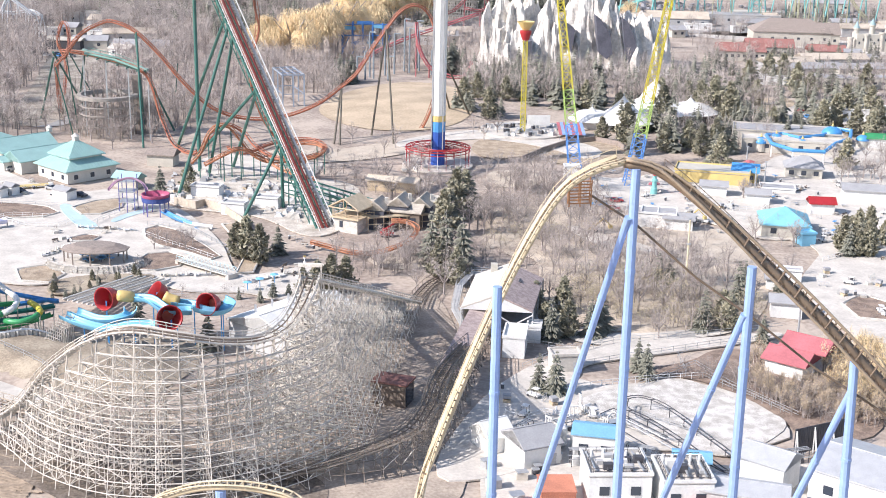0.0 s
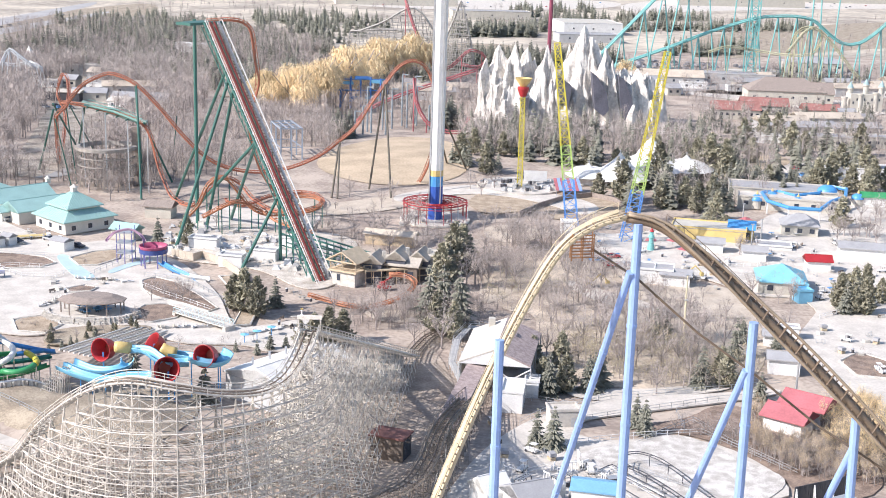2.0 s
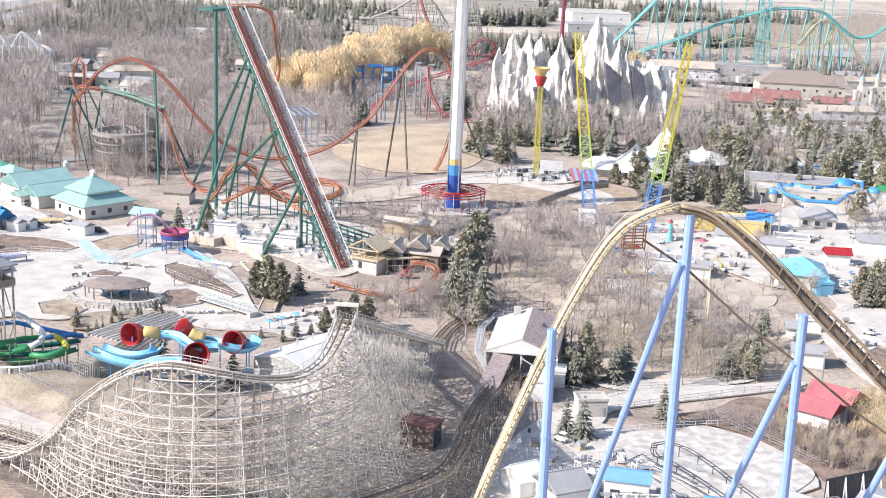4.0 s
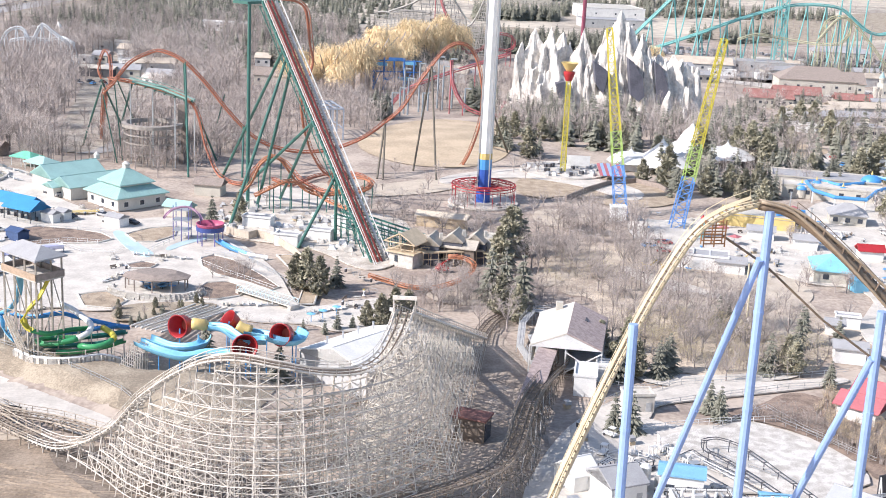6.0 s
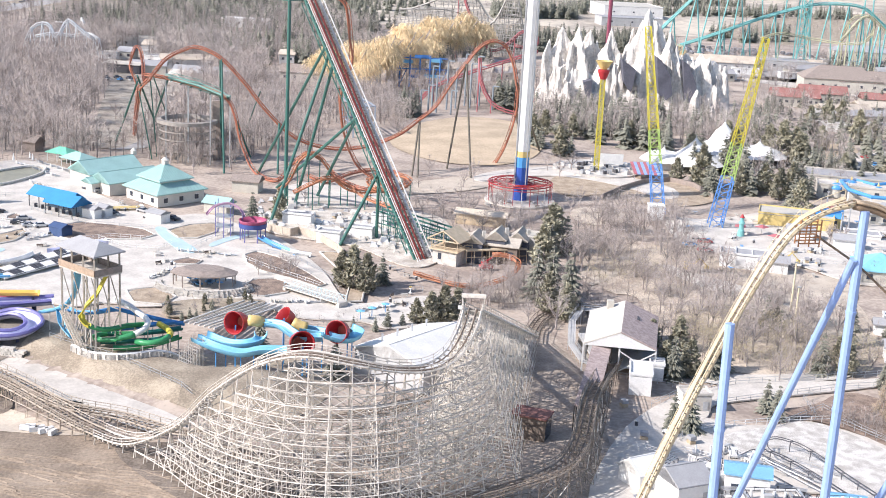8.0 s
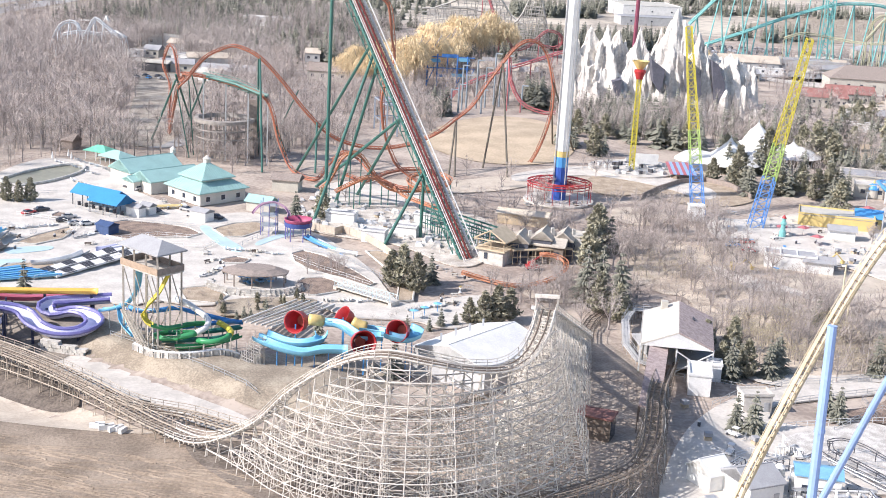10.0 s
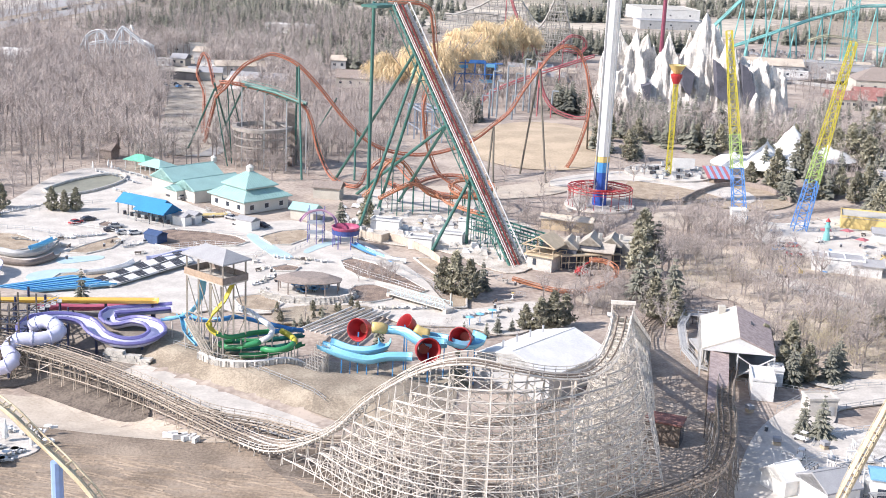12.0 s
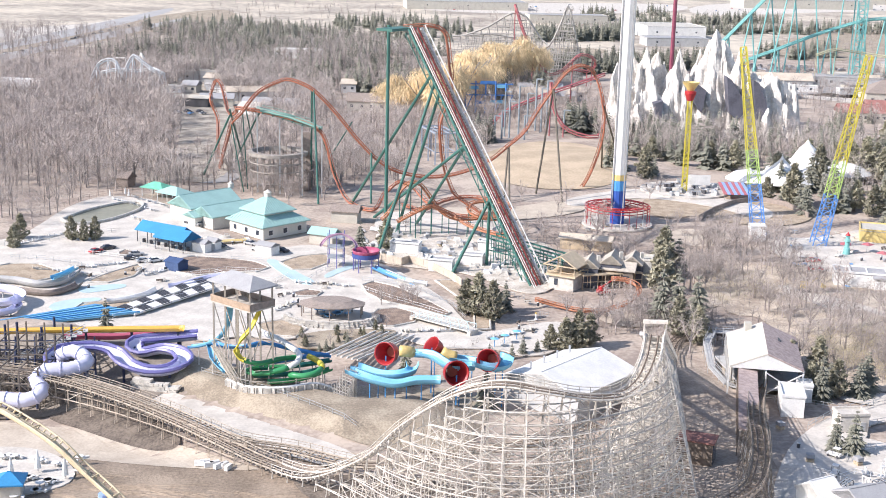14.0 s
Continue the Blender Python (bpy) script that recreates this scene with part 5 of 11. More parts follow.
# water park entrance hall, with mint green roofs
def tiered_hall(x, y, w, rot):
    """A square hall: a skirt roof, a low clerestory, and a pyramid roof with a cupola above it."""
    th = thing("entrance_hall", "square hall with two tiers of mint green roof and cream walls", "building", (x, y, 0.2))
    rz = radians(rot)
    co, si = math.cos(rz), math.sin(rz)
    P = lambda a, b, z: Vector((x + a * co - b * si, y + a * si + b * co, z))
    part("wall", Geo().box((x, y, 2.0), (w, w, 4.0), rz), M_CREAM, th)
    for name, r0, z0, r1, z1 in (("skirt_roof", w / 2 + 1.0, 3.9, w / 2 - 3.4, 6.6), ("upper_roof", w / 2 - 2.2, 7.3, 0.6, 11.4)):
        ring = [P(a * r, b * r, z + t) for t in (0, 0.3) for r, z in ((r0, z0), (r1, z1)) for a, b in ((-1, -1), (1, -1), (1, 1), (-1, 1))]
        fs = [(8 + k, 8 + (k + 1) % 4, 12 + (k + 1) % 4, 12 + k) for k in range(4)] + [((k + 1) % 4, k, 4 + k, 4 + (k + 1) % 4) for k in range(4)] + [(k, (k + 1) % 4, 8 + (k + 1) % 4, 8 + k) for k in range(4)] + [(12, 13, 14, 15)]
        rf = part(name, Geo().add(ring, fs), M_MINT, th, "mint green standing-seam roof")
        for k in range(4):
            p0, p1, q0, q1 = ring[8 + k], ring[8 + (k + 1) % 4], ring[12 + k], ring[12 + (k + 1) % 4]
            n = 16
            for i in range(n + 1):
                u = p0.lerp(p1, i / n)
                v = max(0.0, min(1.0, (i / n * r0 * 2 - (r0 - r1)) / (2 * r1)))
                full = 1.0 if (r0 - r1) <= i / n * 2 * r0 <= r0 + r1 else min(i / n * 2 * r0, 2 * r0 - i / n * 2 * r0) / (r0 - r1)
                top = q0.lerp(q1, v) if full == 1.0 else u.lerp(u + (q0 + q1) / 2 - (p0 + p1) / 2, full)
                if (top - u).length > 0.3:
                    part("seam", Geo().bar(u + Vector((0, 0, 0.05)), top + Vector((0, 0, 0.05)), 0.06), M_MINT, rf)
    part("clerestory", Geo().box((x, y, 6.9), (w - 6.4, w - 6.4, 1.2), rz), M_CREAM, th)
    part("cupola", Geo().box((x, y, 12.2), (1.6, 1.6, 1.6), rz).lathe([(1.4, 12.9), (0, 14.0)], (x, y, 0), 8), M_CREAM, th, "small cream roof cupola")
    for side in (0, 1):
        for k in range(3):
            u = (k + 0.5) / 3 * w - w / 2
            c = P(u, -w / 2 - 0.03, 1.9) if side == 0 else P(w / 2 + 0.03, u, 1.9)
            wd = part("window", Geo().box(c, (1.4, 0.12, 1.5) if side == 0 else (0.12, 1.4, 1.5), rz), M_GLASS, th, "dark window")
            for nm, dz in (("lintel", 0.85), ("sill", -0.85)):
                part(nm, Geo().box(c + Vector((0, 0, dz)), (1.7, 0.2, 0.14) if side == 0 else (0.2, 1.7, 0.14), rz), M_WHITE, wd)


M_CREAM = mat("cream_render", (0.66, 0.63, 0.57), 0.8, var=0.12, scale=0.3)
tiered_hall(-115.8, 399.3, 17.6, -43)
wing = building("entrance_hall", "long wing with mint green gable roof and cream walls", "building", -140.8, 421.7, 20, 12.4, 4.0, 47, "gable", 3.6, M_CREAM, M_MINT, windows=3)
part("cupola", Geo().box((-133.6, 430.5, 8.5), (1.4, 1.4, 1.6), 0.8).lathe([(1.2, 9.4), (0, 10.5)], (-133.6, 430.5, -0.2), 8), M_CREAM, wing, "small cream roof cupola")
building("entrance_hall", "link block with mint green roof and cream walls", "building", -131, 410.5, 20, 11, 3.6, 47, "gable", 2.8, M_CREAM, M_MINT, windows=1)
building("entrance_hall", "low entrance porch with mint green roof and cream walls", "building", -139.5, 406.5, 8, 6, 3.0, 47, "gable", 1.4, M_CREAM, M_MINT)
building("kiosk", "small hut with pale mint roof", "building", -96.0, 386.0, 8, 5, 2.8, -20, "gable", 1.6, M_OFFWHITE, M_MINT)
open_shelter("ticket_pavilion", "open entrance pavilion with bright blue metal roof on dark posts", -144.5, 378, 17, 6, 3.6, -30, 2.4, M_AQUA, M_DARK, 5, "gable")
open_shelter("ticket_pavilion", "open cross wing with bright blue metal roof on dark posts", -139, 371, 11, 7, 3.6, -30, 2.6, M_AQUA, M_DARK, 3, "gable")
for k in range(7):
    part_x, part_y = -151 + k * 2.6, 378.4 - k * 1.55
    th = thing("turnstile", "dark grey ticket turnstile under the blue roof", "turnstile", (part_x, part_y, 0.35), "turnstiles")
    part("housing", Geo().box((part_x, part_y, 0.95), (0.9, 0.9, 1.2), 0.5), M_DARK, th)
    part("arm", Geo().bar((part_x, part_y, 1.3), (part_x + 0.9, part_y - 0.5, 1.3), 0.06), M_STEEL, th)
open_shelter("shade_hut", "small open hut with green roof by the pond", -164.0, 449.6, 9, 6, 3, -25, 1.8, mat("green_roof", (0.16, 0.5, 0.36), 0.6), M_WHITE, 3, "hip")
open_shelter("shade_hut", "open hut with mint green roof by the pond", -155.8, 441.0, 10, 7, 3, -35, 2.0, M_MINT, M_WHITE, 3, "hip")
building("house", "small brown wooden hut at the edge of the woods", "hut", -181.2, 467.8, 7, 5, 3, -20, "gable", 2, M_SHINGLE, M_SHINGLE)
building("house", "cream wooden cabin beside the lift", "hut", -92.2, 417.8, 9, 6, 3.4, -8, "gable", 1.8, M_OFFWHITE, M_SHINGLE)
poly_sheet("pond", [(-185, 405), (-183, 414), (-179, 424), (-172, 434), (-166, 435), (-164, 424), (-168, 410), (-173, 402), (-180, 399)], 0.42, M_POND, "half-empty pond with murky water", "pond")
rim_ = [(-185, 405), (-183, 414), (-179, 424), (-172, 434), (-166, 435), (-164, 424), (-168, 410), (-173, 402), (-180, 399)]
th = thing("pond_rim", "pale stone rim round the half-empty pond", "kerb", (-185, 405, 0.35))
part("stone_rim", Geo().tube(spline([(x, y, 0.75) for x, y in rim_ + rim_[:1]], 2.0), 0.55, 6), M_STONE, th)
fence([(-196.6, 410.9, 0.0), (-192.2, 420.9, 0.0), (-187.9, 438.4, 0.0), (-178.0, 454.1, 0.0), (-171.1, 455.6, 0.0)], "dark timber fence round the pond plaza", 1.6, 3, M_SHINGLE)
for nm, x, y in [("a", -179.3, 442.3), ("b", -172.9, 443.6), ("c", -175.1, 447.3)]:
    th = thing("parasol", "closed white parasol on a pole", "parasol", (x, y, 0.35), "parasols")
    part("pole", Geo().bar((x, y, 0.3), (x, y, 3.2), 0.06), M_STEEL, th)
    part("canopy", Geo().lathe([(0.45, 1.0), (0.3, 2.2), (0.05, 3.4)], (x, y, 0.2), 8), M_TENT, th, "folded white canopy")
for px, rot, col, lab in (((-161.8, 363.9, 0.0), 60, M_RED, "small red car parked on pale pavement"), ((-159.4, 368.6, 0.0), 40, M_DARK, "dark grey car parked on pale pavement"),
                          ((-149.3, 357.1, 0.0), 20, M_DARK, "black car parked on pale pavement"), ((-149.1, 361.9, 0.0), 20, M_GREYWALL, "grey car parked on pale pavement"), ((-145.0, 354.4, 0.0), 30, M_STEEL, "silver car parked on pale pavement"),
                          ((-141.8, 355.0, 0.0), 35, M_WHITE, "white car parked on pale pavement"), ((-142.5, 406.4, 0.0), 55, M_DARK, "black car parked before the hall"), ((-138.6, 403.8, 0.0), 55, M_GREYWALL, "grey car parked before the hall"),
                          ((-126.9, 375.1, 0.0), -30, M_DARK, "dark car parked before the hall"), ((-118.0, 378.9, 0.0), -30, M_GREYWALL, "grey car parked before the hall"), ((-107.2, 371.3, 0.0), -30, M_DARK, "dark car parked near the hall")):
    car(px[0], px[1], rot, col, lab)
for px, w, d, h, m, lab in (((-131.2, 369.3, 0.0), 5, 3, 2.8, M_WHITE, "white ticket booth with a grey roof"), ((-128.4, 372.6, 0.0), 4, 3, 2.6, M_WHITE, "white service van box"), ((-111.2, 368.5, 0.0), 6, 4, 2.8, M_WHITE, "white booth with a grey roof"), ((-133.9, 347.2, 0.0), 5, 4, 2.6, mat("navy_tarp", (0.05, 0.09, 0.2), 0.7), "navy blue covered skip")):
    building("booth", lab, "booth", px[0], px[1], w, d, h, -30, "gable", 0.8, m, m if m is not M_WHITE else M_GREYROOF, over=0.2)
th = thing("awning", "row of bright yellow table awnings", "awning", (-126.8, 381.9, 0.0))
for k in range(5):
    a = Vector((-130.4, 378.3, 0.0)).lerp(Vector((-121.0, 381.8, 0.0)), k / 4)
    part("table", Geo().box((a.x, a.y, 1.2), (2.4, 2.6, 0.15), 0.4).bar((a.x, a.y, 0.2), (a.x, a.y, 1.2), 0.1), M_YELPL, th)


# ---- water slides ----
def flume(parent, pts, r, m, name="flume", closed=False, step=1.2, ribs=0.0, rib_m=None, outer=None):
    """A fibreglass slide: an open trough with a rim, or a closed tube with flange rings."""
    line = spline(pts, step)
    n = len(line)
    if closed:
        ob = part(name, Geo().tube(line, r, 12), m, parent, smooth=True)
    else:
        prof = [(math.cos(a) * r, math.sin(a) * r) for a in [math.pi * (1 + k / 8) for k in range(9)]]
        prof = [(-r * 1.18, 0.12 * r)] + prof + [(r * 1.18, 0.12 * r)] + [(x * 1.12, y * 1.12 - 0.04) for x, y in prof[::-1]]
        k = len(prof)
        vs = []
        for i, p in enumerate(line):
            d = line[min(i + 1, n - 1)] - line[max(i - 1, 0)]
            s = Vector((d.y, -d.x, 0))
            s = s.normalized() if s.length > 0.01 else Vector((1, 0, 0))
            vs += [p + s * a + Vector((0, 0, b)) for a, b in prof]
        fs = [(i * k + j, i * k + (j + 1) % k, (i + 1) * k + (j + 1) % k, (i + 1) * k + j) for i in range(n - 1) for j in range(k)]
        fs += [tuple(range(k)), tuple(range((n - 1) * k, n * k))[::-1]]
        ob = part(name, Geo().add(vs, fs), m, parent, smooth=True)
    if outer:
        for sg in (-1, 1):
            side = []
            for i, p in enumerate(line):
                d = line[min(i + 1, n - 1)] - line[max(i - 1, 0)]
                s = Vector((d.y, -d.x, 0))
                side.append(p + (s.normalized() if s.length > 0.01 else Vector((1, 0, 0))) * sg * r * 1.15 - Vector((0, 0, r * 0.15)))
            part("side_band", Geo().tube(side, r * 0.3, 6), outer, ob)
    if ribs:
        acc, g = 0.0, 0
        for i in range(1, n - 1):
            acc += (line[i] - line[i - 1]).length
            if acc >= ribs:
                acc = 0.0
                d = (line[i + 1] - line[i - 1]).normalized()
                part("flange", Geo().bar(line[i] - d * 0.09, line[i] + d * 0.09, r * 1.12, r * 1.12, 12), rib_m or m, ob)
    return line


def props(parent, line, every, m, r=0.18, drop=0.8):
    acc = 0.0
    for a, b in zip(line, line[1:]):
        acc += (b - a).length
        if acc > every:
            acc = 0.0
            z = berm(b.x, b.y)
            if b.z - z > 1.5:
                part("leg", Geo().bar((b.x, b.y, z - 0.2), (b.x, b.y, b.z - drop), r, r, 6), m, parent)


NAVY = mat("navy_steel", (0.045, 0.055, 0.11), 0.5, var=0.2)
CYAN = mat("light_blue_fibreglass", (0.2, 0.5, 0.7), 0.4, var=0.1, scale=0.3)
th = thing("water_slide", "purple open flume running into a lilac ribbed tube", "water slide", (-120.7, 246.4, 0.0))
ln = flume(th, [(-152.8, 232.0, 2.8), (-147.1, 232.0, 4.1), (-142.7, 232.0, 4.2), (-137.6, 232.0, 4.1), (-134.6, 233.0, 5.5), (-136.7, 236.0, 7.0), (-134.9, 237.0, 8.6), (-130.9, 238.0, 8.6), (-128.1, 240.0, 9.0), (-128.9, 243.0, 9.6), (-131.7, 244.0, 10.4), (-134.6, 244.0, 9.1)], 1.45, M_LILAC, "tube", True, ribs=1.9)
props(th, ln, 11, NAVY, 0.3, 1.4)
ln = flume(th, [(-134.8, 243.0, 8.4), (-136.1, 245.0, 9.2), (-134.9, 248.0, 9.9), (-129.8, 250.0, 10.0), (-125.1, 250.0, 9.1), (-121.4, 247.0, 7.5), (-117.0, 246.0, 6.5), (-112.6, 247.0, 6.6), (-110.2, 250.0, 7.5), (-112.2, 254.0, 8.0), (-116.4, 256.0, 8.0), (-120.5, 256.0, 7.1), (-122.4, 257.0, 7.8), (-122.2, 259.0, 8.7), (-119.2, 260.0, 8.8), (-115.7, 261.0, 8.9), (-109.8, 262.0, 9.4)], 1.5, M_LILAC, "flume", outer=M_PURPLE)
props(th, ln, 10, NAVY, 0.3, 1.3)
th = thing("water_slide", "long straight yellow flume on navy posts", "water slide", (-147.7, 266.4, 0.0))
ln = flume(th, [(-164.5, 262.0, 8.0), (-145.8, 262.0, 9.0), (-128.3, 262.0, 9.8), (-112.8, 262.0, 10.5)], 0.85, mat("orange_yellow_fibreglass", (0.7, 0.42, 0.08), 0.4, var=0.12), "flume")
props(th, ln, 9, NAVY, 0.3)
th = thing("water_slide", "magenta flume running below the yellow one", "water slide", (-140.7, 264, 1))
props(th, flume(th, [(-140.7, 264.0, 6.9), (-135.1, 264.0, 7.4), (-129.2, 264.0, 7.5), (-123.4, 264.0, 8.1), (-117.1, 264.0, 9.1)], 0.9, M_PINK, "flume"), 8, NAVY, 0.2)
th = thing("slide_stand", "navy steel stair stand beside the slides", "stand", (-145.2, 259.0, -0.0))
for x, y in [(-150.8, 258.5), (-148.9, 260.5), (-142.5, 257.4), (-142.2, 264.9), (-136.8, 259.8)]:
    part("post", Geo().bar((x, y, 0), (x, y, 11), 0.3, 0.3, 6), NAVY, th)
g = Geo()
for k in range(6):
    g.bar(Vector((-149.6, 258.0, 4.1)) + Vector((k * 2.2, 0, -k * 0.5)), Vector((-149.1, 256.0, 0.9)) + Vector((k * 2.2, 0, -k * 0.4)), 0.12)
g.bar((-150.8, 258.0, 5.1), (-136.1, 258.0, 3.2), 0.16).bar((-150.9, 258.0, 2.8), (-136.2, 258.0, 1.3), 0.16)
part("stair", g, M_STEEL, th)

M_TRES = mat("dark_weathered_timber", (0.14, 0.12, 0.105), 0.85, var=0.35, scale=0.8, island=0.3)
fr_ = thing("support_frame", "dark navy and timber support frame under the slides", "frame", (-139.4, 248.8, 0.0))
fp = [(-155.7, 254.2), (-151.6, 254.6), (-147.4, 255.0), (-143.3, 255.3), (-139.1, 255.7), (-135.0, 256.1), (-130.8, 256.4), (-153.5, 248.3), (-149.4, 248.7), (-145.4, 249.1), (-141.3, 249.4), (-137.2, 249.8), (-133.2, 250.1), (-129.1, 250.5), (-151.2, 242.4), (-147.3, 242.7), (-143.3, 243.1), (-139.3, 243.4), (-135.3, 243.8), (-131.3, 244.1), (-127.3, 244.5)]
for x, y in fp:
    part("post", Geo().bar((x, y, 1.5), (x, y, 9.5), 0.2, 0.2, 6), NAVY, fr_)
for k, (x, y) in enumerate(fp):
    if k % 7 < 6:
        x2, y2 = fp[k + 1]
        for z in (4.2, 6.4, 8.6):
            part("beam", Geo().bar((x, y, z), (x2, y2, z), 0.13), NAVY if z > 5 else M_TRES, fr_)
        part("brace", Geo().bar((x, y, 2.6), (x2, y2, 6.4), 0.1).bar((x, y, 6.4), (x2, y2, 2.6), 0.1), M_TRES if k % 2 else NAVY, fr_)
    if k < 14:
        x2, y2 = fp[k + 7]
        part("beam", Geo().bar((x, y, 8.6), (x2, y2, 8.6), 0.13), NAVY, fr_)
st_ = thing("stair_flight", "grey steel stair flights beside the purple flume", "stair", (-138.0, 259.6, 0.0))
for k in range(4):
    a, b = Vector((-142.8, 256.0, 3.7)) + Vector((0, k * 1.5, -k * 1.4)), Vector((-133.5, 258.0, 6.1)) + Vector((0, k * 1.5, -k * 1.4))
    part("flight", Geo().bar(a, b, 0.35, 0.35, 4), M_STEEL, st_)
    part("handrail", Geo().bar(a + Vector((0, 0, 1)), b + Vector((0, 0, 1)), 0.07), M_STEEL, st_)
# tall slide tower
th = thing("slide_tower", "timber slide tower with a grey hipped roof and board balustrade", "tower", (-97, 246, 4))
rz = radians(-39)
U, W = Vector((math.cos(rz), math.sin(rz), 0)), Vector((-math.sin(rz), math.cos(rz), 0))
C = Vector((-97.0, 246.2, 0))
POSTW = mat("grey_brown_posts", (0.4, 0.36, 0.31), 0.85, var=0.3, scale=0.9)
for a in (-5.6, -1.9, 1.9, 5.6):
    for b in (-3.0, 3.0):
        p = C + U * a + W * b
        part("leg", Geo().bar((p.x, p.y, 3.6), (p.x, p.y, 25.8), 0.24), POSTW, th)
part("deck", Geo().box(C + Vector((0, 0, 21.0)), (12.0, 6.6, 0.4), rz), M_WOOD, th)
for c, s in ((C - W * 3.3, (12.0, 0.2)), (C + W * 3.3, (12.0, 0.2))):
    part("balustrade", Geo().box(c + Vector((0, 0, 21.8)), (s[0], s[1], 1.35), rz), mat("brown_boards", (0.4, 0.3, 0.22), 0.85, var=0.3, scale=1.2) if c.y < C.y else M_SHINGLE, th)
for c in (C - U * 6.0, C + U * 6.0):
    part("balustrade", Geo().box(c + Vector((0, 0, 21.8)), (0.2, 6.4, 1.35), rz), M_SHINGLE, th)
lo = [C + U * a + W * b + Vector((0, 0, 25.5)) for a, b in ((-6.6, -3.8), (6.6, -3.8), (6.6, 3.8), (-6.6, 3.8))]
hi = [C - U * 3.2 + Vector((0, 0, 27.5)), C + U * 3.2 + Vector((0, 0, 27.5))]
part("roof", Geo().add(lo + hi + [v - Vector((0, 0, 0.3)) for v in lo], [(0, 1, 5, 4), (2, 3, 4, 5), (1, 2, 5), (3, 0, 4), (0, 6, 7, 1), (1, 7, 8, 2), (2, 8, 9, 3), (3, 9, 6, 0), (9, 8, 7, 6)]), M_GREYROOF, th)
g = Geo()
for a in (-5.6, -1.9, 1.9):
    for b in (-3.0, 3.0):
        p, q = C + U * a + W * b, C + U * (a + 3.7) + W * b
        g.bar(p + Vector((0, 0, 6)), q + Vector((0, 0, 13)), 0.12).bar(q + Vector((0, 0, 13)), p + Vector((0, 0, 20.8)), 0.12).bar(p + Vector((0, 0, 13)), q + Vector((0, 0, 13)), 0.12)
part("bracing", g, POSTW, th)
st = Geo()
for s0, s1 in (((-95.5, 238.0, 5.1), (-102.5, 247.0, 11.1)), ((-97.1, 239.0, 5.0), (-103.9, 248.0, 11.1))):
    st.bar(s0, s1, 0.25).bar(Vector(s0) + Vector((0, 0, 1.1)), Vector(s1) + Vector((0, 0, 1.1)), 0.09)
for k in range(22):
    st.bar(Vector((-95.5, 238.0, 5.1)).lerp(Vector((-102.5, 247.0, 11.1)), k / 21), Vector((-97.1, 239.0, 5.0)).lerp(Vector((-103.9, 248.0, 11.1)), k / 21), 0.12)
part("stair", st, POSTW, th, "long timber stair")
M_FLTEAL = mat("dark_teal_fibreglass", (0.03, 0.2, 0.17), 0.4, var=0.15, scale=0.4)
